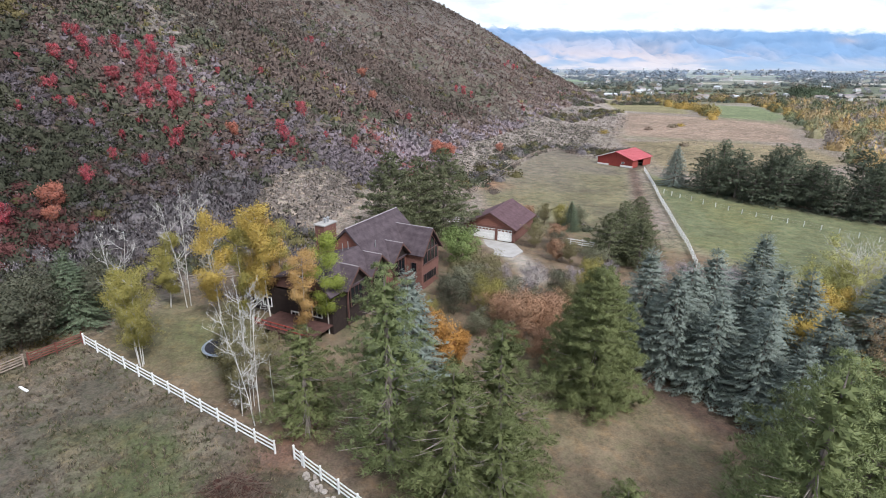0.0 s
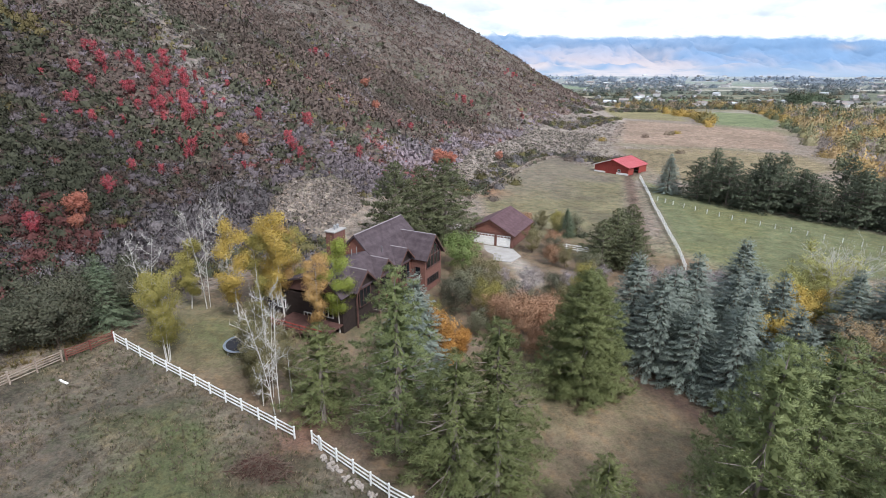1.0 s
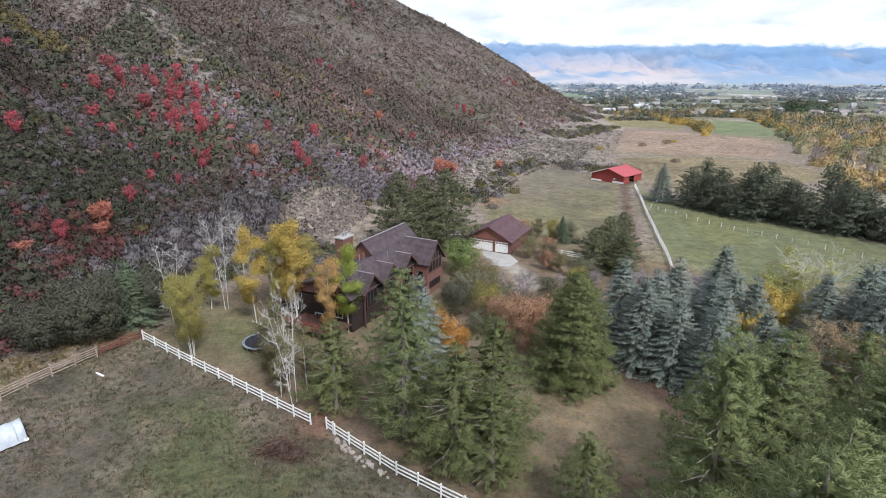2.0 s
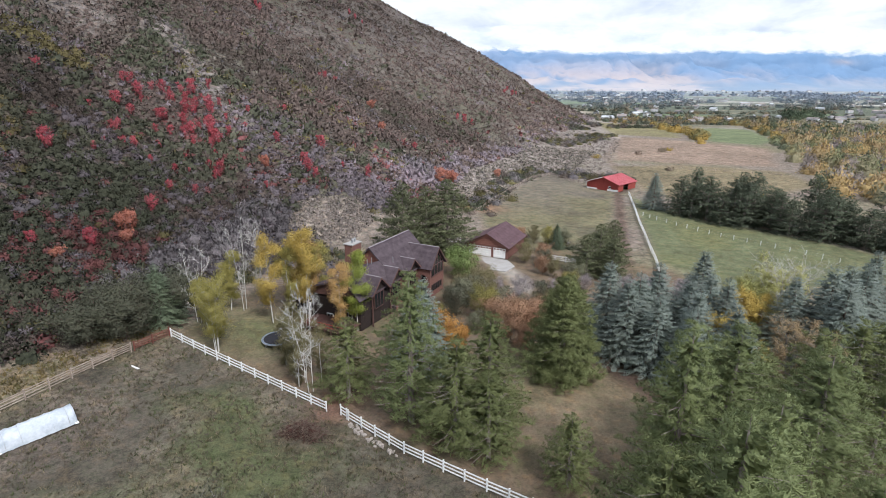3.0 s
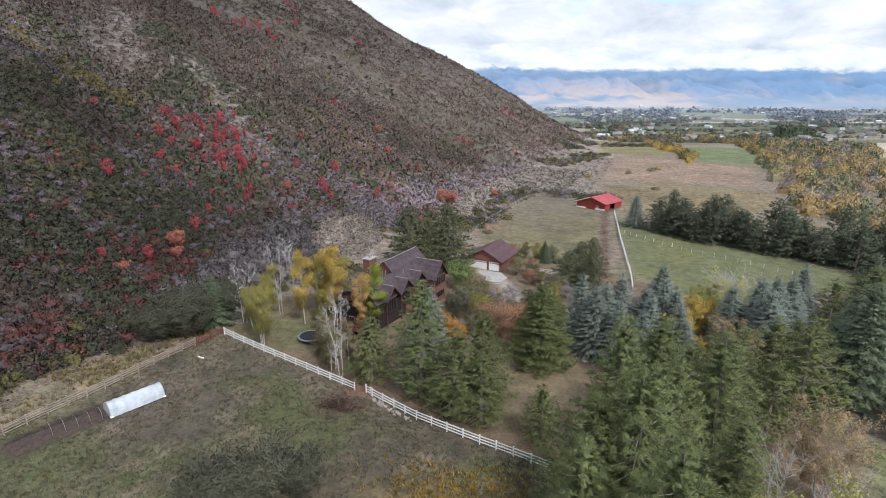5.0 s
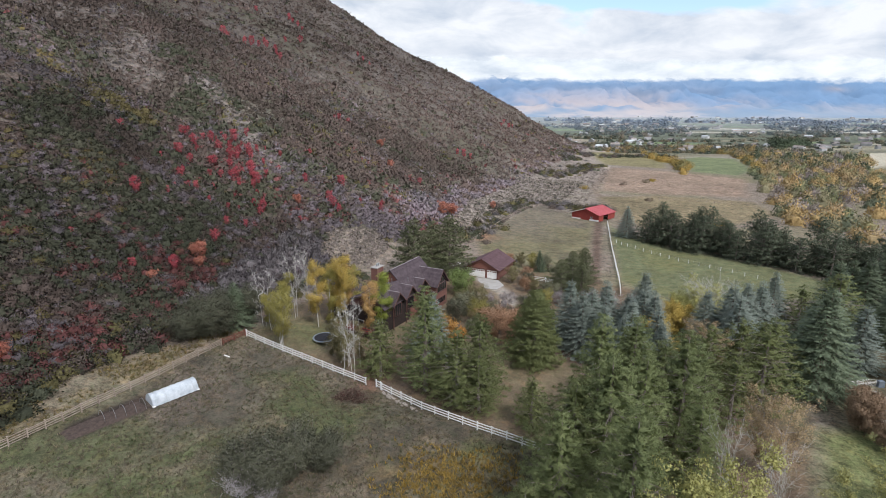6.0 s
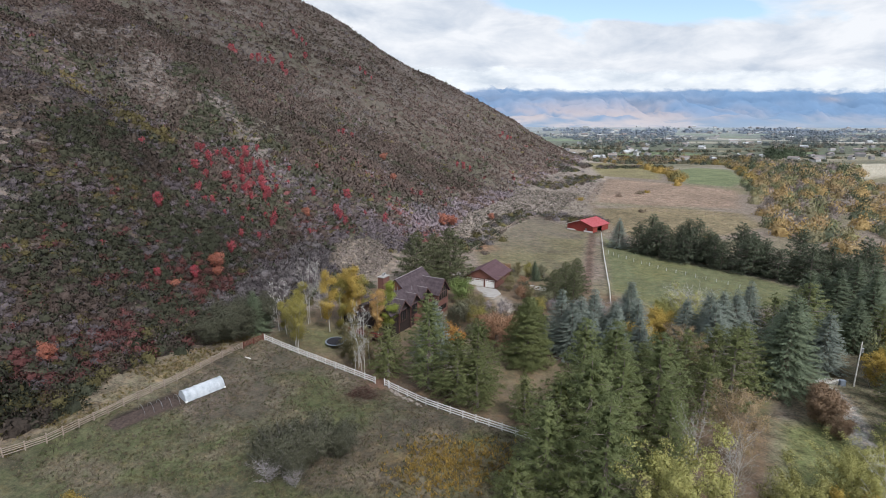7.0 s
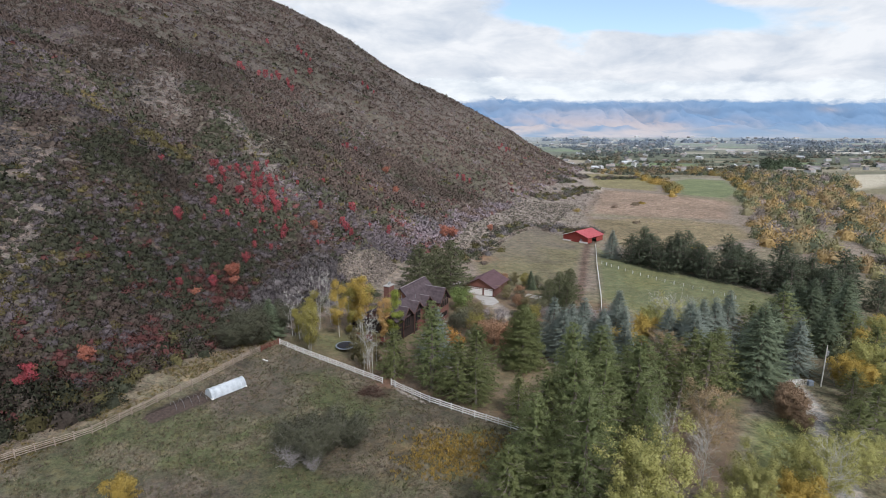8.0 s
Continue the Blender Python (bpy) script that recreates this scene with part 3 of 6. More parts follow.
gx = spaced([(-900, 40), (-320, 9), (-110, 2.5), (-62, 1.0), (40, 1.0), (110, 1.8), (400, 9), (1200, 50), (4400, 120)])
gy = spaced([(-260, 20), (-30, 3.0), (8, 0.9), (70, 0.9), (160, 1.6), (420, 5), (900, 12), (2200, 24), (4600, 220)])
GX, GY = np.meshgrid(gx, gy)
GZ = ground_height(GX, GY) + 0.10 * (clouded(GX, GY, 1.6, 77) - 0.5) * (GY < 220)
nx, ny = len(gx), len(gy)
idx = np.arange(nx * ny).reshape(ny, nx)
quads = np.stack((idx[:-1, :-1], idx[:-1, 1:], idx[1:, 1:], idx[1:, :-1]), -1).reshape(-1, 4)
me = bpy.data.meshes.new("ground")
me.vertices.add(nx * ny)
me.vertices.foreach_set("co", np.stack((GX, GY, GZ), -1).astype(np.float32).ravel())
me.loops.add(quads.size)
me.loops.foreach_set("vertex_index", quads.astype(np.int32).ravel())
me.polygons.add(len(quads))
me.polygons.foreach_set("loop_start", np.arange(0, quads.size, 4, dtype=np.int32))
me.update(calc_edges=True)
me.polygons.foreach_set("use_smooth", np.ones(len(quads), bool))
colour = np.ones((ny, nx, 4), np.float32)
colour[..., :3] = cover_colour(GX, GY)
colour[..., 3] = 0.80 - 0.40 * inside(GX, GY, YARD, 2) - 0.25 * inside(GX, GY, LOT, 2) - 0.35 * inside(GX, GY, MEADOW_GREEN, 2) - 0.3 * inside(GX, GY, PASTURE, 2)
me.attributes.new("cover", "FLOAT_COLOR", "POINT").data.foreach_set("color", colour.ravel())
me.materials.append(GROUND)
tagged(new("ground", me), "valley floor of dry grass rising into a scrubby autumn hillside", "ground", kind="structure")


# ---- fences ----
def fence_line(name, pts, spacing, post_mat, rail_mat, rails, post, rail, height, label, group="", gaps=()):
    """Posts and rails as parts along a line of plan points, following the ground."""
    base = thing(name, pose(pts[0][0], pts[0][1], ground_at(*pts[0])), label, "fence", group)
    x0, y0, z0 = pts[0][0], pts[0][1], ground_at(*pts[0])
    rng = random.Random(len(pts) * 7 + int(spacing * 10))
    spots = []
    for (ax, ay), (bx, by) in zip(pts, pts[1:]):
        n = max(1, round(math.hypot(bx - ax, by - ay) / spacing))
        spots += [(ax + (bx - ax) * i / n, ay + (by - ay) * i / n) for i in range(n)]
    spots.append(pts[-1])
    spots = [Vector((x - x0, y - y0, ground_at(x, y) - z0)) for x, y in spots]
    post_bm = boxes((-post / 2, -post / 2, -0.3, post / 2, post / 2, height))
    if height > 1.2 and post > 0.11:
        slab(post_bm, [(-post * 0.62, -post * 0.62, height), (post * 0.62, -post * 0.62, height), (post * 0.62, post * 0.62, height), (-post * 0.62, post * 0.62, height)], (0, 0, 0.05))
    first = None
    for i, p in enumerate(spots):
        q = spots[min(i + 1, len(spots) - 1)] - spots[max(i - 1, 0)]
        turn = math.atan2(q.y, q.x)
        if first is None:
            ob = first = part("post", post_bm, post_mat, base)
        else:
            ob = new("post", first.data)
            ob.parent = base
        lean = (0, 0) if post_mat is VINYL else (rng.uniform(-0.05, 0.05), rng.uniform(-0.05, 0.05))
        ob.matrix_basis = Matrix.LocRotScale(p, Euler((lean[0], lean[1], turn)), (1, 1, rng.uniform(0.97, 1.04)))
    unit = None
    for a, b in zip(spots, spots[1:]):
        d = b - a
        for z in rails:
            if unit is None:
                unit = part("rail", boxes((0, -rail[0] / 2, -rail[1] / 2, 1, rail[0] / 2, rail[1] / 2)), rail_mat, base)
                ob = unit
            else:
                ob = new("rail", unit.data)
                ob.parent = base
            sag = 0 if rail_mat is VINYL else rng.uniform(-0.05, 0.05)
            m = d.to_track_quat("X", "Z").to_matrix().to_4x4()
            ob.matrix_basis = Matrix.Translation(a + Vector((0, 0, z + sag))) @ m @ Matrix.Diagonal((d.length, 1, 1, 1))
    return base


WHITE3 = dict(post_mat=VINYL, rail_mat=VINYL, rails=(0.38, 0.80, 1.22), post=0.13, rail=(0.045, 0.15), height=1.38)
fence_line("ranch_fence", [(-36.8, 57.7), (-24.4, 50.3), (-12.0, 42.6)], 2.44, label="white three-rail vinyl ranch fence along the dry lot", **WHITE3)
fence_line("ranch_fence", [(-10.2, 42.0), (-9.4, 41.3)], 0.9, label="short white vinyl gate panel beside the opening", **WHITE3)
fence_line("ranch_fence", [(-9.2, 41.1), (-2.5, 35.5), (5.7, 29.8), (13.6, 24.7), (24, 18)], 2.44, label="white three-rail vinyl fence running into the pines", **WHITE3)
fence_line("ranch_fence", [(74.6, 182), (64, 146), (51.3, 100.6), (48, 90)], 2.44, label="long straight white vinyl fence beside the dirt track", **WHITE3)
fence_line("ranch_fence", [(26.5, 101.5), (32.4, 98.6)], 2.4, label="short white vinyl fence behind autumn bushes near the garage", **WHITE3)
fence_line("ranch_fence", [(1.5, 110), (8.5, 113.5)], 2.4, label="white vinyl fence beyond the garage under the pines", **WHITE3)
fence_line("rail_fence", [(-37.1, 57.9), (-39.6, 53.2)], 2.4, RED_RAIL, RED_RAIL, (0.35, 0.65, 0.95, 1.2), 0.13, (0.05, 0.11), 1.35, "red-stained four-rail corner of the wooden fence")
fence_line("rail_fence", [(-39.8, 52.8), (-46.4, 38.8), (-51.7, 27.6), (-56, 20.2), (-64.2, 11.2), (-80, -4)], 2.4, WOOD_RAIL, WOOD_RAIL, (0.35, 0.68, 1.0, 1.28), 0.14, (0.05, 0.11), 1.42, "weathered wooden four-rail fence below the scrub hillside")
fence_line("rail_fence", [(12, 138), (28, 176), (43.7, 212), (55, 227)], 3.0, WOOD_RAIL, WOOD_RAIL, (0.45, 0.85, 1.2), 0.14, (0.05, 0.10), 1.35, "weathered rail fence along the sloping pasture")
fence_line("rail_fence", [(55, 227), (59, 214), (63, 203)], 3.0, WOOD_RAIL, WOOD_RAIL, (0.45, 0.85, 1.2), 0.14, (0.05, 0.12), 1.35, "pale rail fence between pasture and barn")
fence_line("rail_fence", [(-34.5, 72), (-24, 79)], 2.4, WOOD_RAIL, WOOD_RAIL, (0.45, 0.85, 1.2), 0.12, (0.05, 0.10), 1.3, "old grey rail fence behind the aspens")
fence_line("rail_fence", [(-20, 83), (-13.5, 92)], 2.4, WOOD_RAIL, WOOD_RAIL, (0.45, 0.85, 1.2), 0.12, (0.05, 0.10), 1.3, "old pale rail fence behind the chimney")
fence_line("wire_fence", [(66, 146), (68.2, 141), (78.2, 123), (88.3, 109.8), (95, 102)], 3.4, VINYL, STEEL, (0.5, 1.0), 0.12, (0.012, 0.012), 1.15, "line of short pale posts with wire along the green meadow")
fence_line("wire_fence", [(98, 262), (135, 252), (168, 236)], 4.0, WOOD_RAIL, WOOD_RAIL, (0.5, 1.0), 0.16, (0.03, 0.05), 1.3, "pale post fence across the far dry field")


# ---- house, garage and barn ----
def window(parent, x, y, z, w, h, face, panes=2, frame_mat=FASCIA):
    """A framed window standing on a wall; face is the wall's outward direction in the plane, +x or -y."""
    root = new("window")
    root.parent = parent
    root.matrix_basis = pose(x, y, z, 0, 0, {"x": 90, "y": 0}[face])
    t = 0.07
    part("frame", boxes((-w / 2, -0.07, 0, -w / 2 + t, 0.05, h), (w / 2 - t, -0.07, 0, w / 2, 0.05, h), (-w / 2 + t, -0.07, 0, w / 2 - t, 0.05, t), (-w / 2 + t, -0.07, h - t, w / 2 - t, 0.05, h)), frame_mat, root)
    step = (w - 2 * t) / panes
    for i in range(panes):
        a = -w / 2 + t + i * step
        part("pane", boxes((a + 0.025, -0.015, t, a + step - 0.025, 0.02, h - t)), DARK_GLASS, root)
        if i:
            part("mullion", boxes((a - 0.025, -0.05, t, a + 0.025, 0.04, h - t)), frame_mat, root)
    return root


def roof_slope(parent, ridge0, ridge1, eave0, eave1, mat, thick=0.22, label=""):
    """One roof plane between a ridge and an eave, with courses of shingles standing slightly proud."""
    r0, r1, e0, e1 = (Vector(p) for p in (ridge0, ridge1, eave0, eave1))
    n = (r1 - r0).cross(e0 - r0).normalized()
    if n.z < 0:
        n = -n
    ob = part("roof", solid([r0, r1, e1, e0], -n * thick), mat, parent, label)
    rows = max(3, int((e0 - r0).length / 0.42))
    for i in range(rows):
        a, b = i / rows, (i + 1) / rows
        p, q, s, t = r0.lerp(e0, a), r1.lerp(e1, a), r1.lerp(e1, b), r0.lerp(e0, b)
        part("shingle_course", solid([p + n * 0.005, q + n * 0.005, s + n * 0.03, t + n * 0.03], n * 0.012), mat, ob)
    return ob


def ridge_cap(parent, a, b, mat=TRIM_PALE):
    a, b = Vector(a), Vector(b)
    side = (b - a).cross(Vector((0, 0, 1))).normalized() * 0.075
    up = Vector((0, 0, 0.05))
    part("ridge_cap", solid([a - side - up, a + up, a + side - up], b - a), mat, parent)


def gable_roof(parent, x0, x1, yc, half, z_ridge, z_eave, mat, over=0.35):
    """A gable whose ridge runs along x, open end at x1: two slopes, barge boards and a cap."""
    k = (z_ridge - z_eave) / half
    lo = z_eave - k * over
    for s in (-1, 1):
        roof_slope(parent, (x0, yc, z_ridge), (x1, yc, z_ridge), (x0 + 0.0, yc + s * (half + over), lo), (x1, yc + s * (half + over), lo), mat)
        part("barge_board", solid([(x1 + 0.003, yc, z_ridge - 0.03), (x1 + 0.003, yc, z_ridge - 0.33), (x1 + 0.003, yc + s * (half + over), lo - 0.30), (x1 + 0.003, yc + s * (half + over), lo)], (0.06, 0, 0)), FASCIA, parent)
    ridge_cap(parent, (x0, yc, z_ridge + 0.03), (x1, yc, z_ridge + 0.03))


def build_house():
    zb = -1.9
    h = thing("house", pose(-4.05, 85.6, zb, 0, 0, -28.5), "large red cedar and brick house under steep dark shingle roof", "house")
    z = lambda v: v - zb  # noqa: E731
    EA, RI = z(3.9), z(8.85)
    # long main block: ridge along y
    part("wall", boxes((-5.0, -12.4, 0, 5.0, 0.0, EA)), CEDAR, h)
    part("gable_wall", solid([(-5.0, -0.25, EA), (5.0, -0.25, EA), (0, -0.25, RI - 0.35)], (0, 0.25, 0)), CEDAR, h)
    part("gable_wall", solid([(-5.0, -12.4, EA), (5.0, -12.4, EA), (0, -12.4, RI - 0.35)], (0, 0.25, 0)), CEDAR, h)
    roof_slope(h, (0, 0.45, RI), (0, -12.85, RI), (5.4, 0.45, z(3.72)), (5.4, -12.85, z(3.72)), SHINGLE, label="steep dark brown shingle roof slope")
    roof_slope(h, (0, 0.45, RI), (0, -12.85, RI), (-5.4, 0.45, z(3.72)), (-5.4, -12.85, z(3.72)), SHINGLE)
    ridge_cap(h, (0, 0.45, RI + 0.03), (0, -12.85, RI + 0.03))
    # lower wing towards the aspens
    # wing wall and gable get darker colours that stand in for porch shade
    part("wing_wall", boxes((-8.2, -22.6, 0, 5.0, -12.45, z(3.0))), SHADED_STAIN, h, "dark-stained wing wall with porch shade in its colour")
    part("wing_gable", solid([(-8.2, -22.6, z(3.0)), (5.0, -22.6, z(3.9)), (2.2, -22.6, z(6.3))], (0, 0.25, 0)), FASCIA, h)
    roof_slope(h, (2.1, -12.9, z(6.8)), (2.1, -23.2, z(6.8)), (5.4, -12.9, z(3.72)), (5.4, -23.2, z(3.72)), SHINGLE)
    roof_slope(h, (2.1, -12.9, z(6.8)), (2.1, -23.2, z(6.8)), (-8.9, -12.9, z(3.1)), (-8.9, -23.2, z(3.1)), SHINGLE)
    part("fascia", boxes((-9.0, -23.2, z(2.75), -8.9, -12.9, z(3.12))), BARN_RED, h, "red-painted fascia board")
    # cross gable with the tall window wall
    part("bay_wall", boxes((5.05, -5.1, 0, 7.6, 0.25, z(4.0))), BRICK_RED, h, "red brick bay under the window gable")
    part("bay_gable", solid([(7.35, -5.1, z(4.0)), (7.35, 0.25, z(4.0)), (7.35, -2.42, z(7.0))], (0.2, 0, 0)), CEDAR, h)
    gable_roof(h, 1.4, 8.1, -2.42, 2.68, z(7.3), z(4.15), SHINGLE)
    win = new("window")
    win.parent = h
    part("pane", solid([(7.61, -4.6, z(2.25)), (7.61, -0.25, z(2.25)), (7.61, -0.25, z(4.1)), (7.61, -2.42, z(6.5)), (7.61, -4.6, z(4.1))], (0.05, 0, 0)), DARK_GLASS, win)
    for y in (-4.65, -3.5, -2.42, -1.3, -0.25):
        top = z(4.1) + max(0, 2.2 - abs(y + 2.42)) * 1.09
        part("mullion", boxes((7.61, y - 0.05, z(2.2), 7.72, y + 0.05, top)), FASCIA, win)
    part("transom", boxes((7.61, -4.6, z(4.0), 7.71, -0.25, z(4.14))), FASCIA, win)
    part("sill", boxes((7.61, -4.75, z(2.12), 7.80, -0.1, z(2.22))), FASCIA, win)
    window(h, 7.62, -2.6, z(-0.75), 3.9, 1.35, "x", 5)
    window(h, 6.3, -5.12, z(1.0), 1.0, 1.5, "y", 1)
    # three smaller gables over the front
    for yc in (-7.4, -12.8, -18.0):
        # gable front: deep shade under the eaves is part of this colour
        part("dormer_wall", solid([(5.1, yc - 2.1, z(3.9)), (5.1, yc + 2.1, z(3.9)), (5.1, yc, z(5.9))], (0.2, 0, 0)), SHADED_STAIN, h, "dark timber gable front with eave shade in its colour")
        gable_roof(h, 2.7, 5.9, yc, 2.3, z(6.15), z(3.95), SHINGLE, 0.3)
        window(h, 5.32, yc, z(1.0), 2.6, 2.6, "x", 3)
        part("porch_post", boxes((5.5, yc - 2.3, 0, 5.68, yc - 2.12, z(3.75))), FASCIA, h)
    # windows and end wall facing the lot
    window(h, -5.6, -22.62, z(0.2), 1.5, 1.3, "y", 2, WHITE_PAINT)
    window(h, -1.0, -22.62, z(-1.4), 1.3, 1.8, "y", 2, WHITE_PAINT)
    window(h, 2.6, -22.62, z(0.4), 1.6, 1.4, "y", 2, WHITE_PAINT)
    # timber deck with a rail at the near end
    part("deck", boxes((-3.5, -27.0, z(-0.25), 5.0, -22.65, z(-0.08))), FASCIA, h, "brown timber deck boards")
    for x in np.linspace(-3.4, 4.9, 8):
        part("baluster", boxes((x - 0.06, -26.95, 0, x + 0.06, -26.83, z(0.85))), FASCIA, h)
    for zz in (0.3, 0.82):
        part("deck_rail", boxes((-3.5, -27.02, z(zz), 5.0, -26.96, z(zz + 0.12))), BARN_RED, h)
    # chimney
    ch = part("chimney", rounded(boxes((-3.9, -14.4, z(2.5), -2.3, -11.8, z(9.25))), 0.03), BRICK_RED, h, "broad red brick chimney with pale cap")
    part("chimney_cap", boxes((-4.05, -14.55, z(9.25), -2.15, -11.65, z(9.42))), CONCRETE, ch)
    for y in (-13.2, -12.5):
        bm = tube(bmesh.new(), [(-3.1, y, z(9.4)), (-3.1, y, z(9.95))], [0.16, 0.16], 10)
        tube(bm, [(-3.1, y, z(9.98)), (-3.1, y, z(10.15))], [0.26, 0.05], 10)
        part("flue", bm, STEEL, ch)
    for (x, y, zt) in ((3.1, -10.2, z(6.9)), (1.5, -14.3, z(7.7)), (1.2, -15.1, z(7.6))):
        part("vent_pipe", tube(bmesh.new(), [(x, y, z(5.2)), (x, y, zt)], [0.07, 0.07], 8), STEEL, h)
    return h


def build_garage():
    zb = -2.05
    g = thing("garage", pose(13.2, 103.0, zb, 0, 0, -27.5), "detached red-brown garage with white doors and maroon shingle roof", "garage")
    hw, dp, ev, rd = 4.95, 12.0, 2.85, 5.5
    part("wall", boxes((-hw, 0.15, 0, -hw + 0.2, dp, ev), (hw - 0.2, 0.15, 0, hw, dp, ev), (-hw + 0.2, dp - 0.2, 0, hw - 0.2, dp, ev)), BRICK_RED, g)
    part("front_wall", boxes((-hw, -0.05, 0, -4.5, 0.15, 2.4), (1.02, -0.05, 0, 1.5, 0.15, 2.4), (4.45, -0.05, 0, hw, 0.15, 2.4), (-hw, -0.05, 2.4, hw, 0.15, ev)), BRICK_RED, g)
    part("gable_wall", solid([(-hw, 0.0, ev), (hw, 0.0, ev), (0, 0.0, rd - 0.2)], (0, 0.15, 0)), CEDAR, g, "cedar-clad gable above the doors")
    part("gable_wall", solid([(-hw, dp - 0.15, ev), (hw, dp - 0.15, ev), (0, dp - 0.15, rd - 0.2)], (0, 0.15, 0)), CEDAR, g)
    k = (rd - ev) / hw
    over = 0.45
    for s in (-1, 1):
        roof_slope(g, (0, -0.45, rd), (0, dp + 0.45, rd), (s * (hw + over), -0.45, ev - k * over), (s * (hw + over), dp + 0.45, ev - k * over), GARAGE_SHINGLE)
        part("barge_board", solid([(0, -0.52, rd - 0.02), (0, -0.52, rd - 0.28), (s * (hw + over), -0.52, ev - k * over - 0.25), (s * (hw + over), -0.52, ev - k * over)], (0, 0.06, 0)), FASCIA, g)
        part("gutter", boxes((s * (hw + over) - 0.06, -0.45, ev - k * over - 0.2, s * (hw + over) + 0.06, dp + 0.45, ev - k * over - 0.06)), FASCIA, g)
    ridge_cap(g, (0, -0.45, rd + 0.03), (0, dp + 0.45, rd + 0.03), GARAGE_SHINGLE)
    for x0, x1, n in ((-4.5, 1.02, 4), (1.5, 4.45, 2)):
        door = new("garage_door")
        door.parent = g
        tagged(door, "white panelled overhead door with a row of small lights")
        for i in range(4):
            part("door_panel", rounded(boxes((x0 + 0.02, 0.05, 0.02 + i * 0.58, x1 - 0.02, 0.10, 0.02 + i * 0.58 + 0.565)), 0.015), WHITE_PAINT, door)
        w = (x1 - x0) / n
        for i in range(n):
            for s in (0.26, 0.74):
                cx = x0 + (i + s) * w
                part("door_light", solid([(cx - 0.27, 0.045, 1.88), (cx + 0.27, 0.045, 1.88), (cx + 0.27, 0.045, 2.08), (cx, 0.045, 2.2), (cx - 0.27, 0.045, 2.08)], (0, -0.012, 0)), CEDAR, door)
    return g


def build_barn():
    b = thing("barn", pose(72.3, 187.0, -3.5, 0, 0, -47), "low red barn with bright red metal roof by the pasture", "barn")
    L, ev, rd, D = 13.5, 2.9, 5.2, 14.0
    part("wall", boxes((-L, 0, 0, 0, 0.2, ev), (-L, D - 0.2, 0, 0, D, ev), (-L, 0.2, 0, -L + 0.2, D - 0.2, ev), (-0.2, 0.2, 0, 0, 4.0, ev), (-0.2, 8, 0, 0, D - 0.2, ev)), BARN_RED, b)
    part("gable_wall", solid([(-L, 0.0, ev), (0, 0.0, ev), (-L / 2, 0.0, rd - 0.1)], (0, 0.2, 0)), BARN_RED, b)
    part("gable_wall", solid([(-L, D - 0.2, ev), (0, D - 0.2, ev), (-L / 2, D - 0.2, rd - 0.1)], (0, 0.2, 0)), BARN_RED, b)
    part("skirting", boxes((-L - 0.03, -0.06, 0, -L + 4.5, -0.003, 0.55)), WHITE_PAINT, b, "white-painted lower boards")
    part("skirting", boxes((-4.6, -0.06, 0, 0.05, -0.003, 0.7)), WHITE_PAINT, b)
    k = (rd - ev) / (L / 2)
    for s in (-1, 1):
        xe = -L / 2 + s * (L / 2 + 0.5)
        r0, r1, e0, e1 = (-L / 2, -0.5, rd), (-L / 2, D + 0.5, rd), (xe, -0.5, ev - k * 0.5), (xe, D + 0.5, ev - k * 0.5)
        ro = part("roof", solid([r0, r1, e1, e0], (0, 0, -0.12)), BARN_ROOF, b, "bright red ribbed metal roof")
        for i in range(15):
            y = -0.45 + i * (D + 0.9) / 14
            part("roof_rib", solid([(-L / 2, y - 0.04, rd + 0.004), (-L / 2, y + 0.04, rd + 0.004), (xe, y + 0.04, ev - k * 0.5 + 0.004), (xe, y - 0.04, ev - k * 0.5 + 0.004)], (0, 0, 0.05)), BARN_ROOF, ro)
        part("barge_board", solid([(-L / 2, -0.55, rd), (-L / 2, -0.55, rd - 0.25), (xe, -0.55, ev - k * 0.5 - 0.25), (xe, -0.55, ev - k * 0.5)], (0, 0.045, 0)), WHITE_PAINT if s < 0 else BARN_RED, b)
    window(b, -3.6, -0.02, 1.0, 1.0, 0.8, "y", 2, WHITE_PAINT)
    return b


build_house()
build_garage()
build_barn()
bm = solid([(9.0, 104.4, 0), (17.6, 99.9, 0), (18.5, 95.6, 0), (16.0, 92.2, 0), (12.6, 93.6, 0), (8.4, 99.4, 0)], (0, 0, 0.25))
apron = part("driveway_apron", rounded(bm, 0.04), CONCRETE)
apron.location = (0, 0, -2.17)
tagged(apron, "pale concrete apron in front of the garage doors", "driveway", kind="structure")


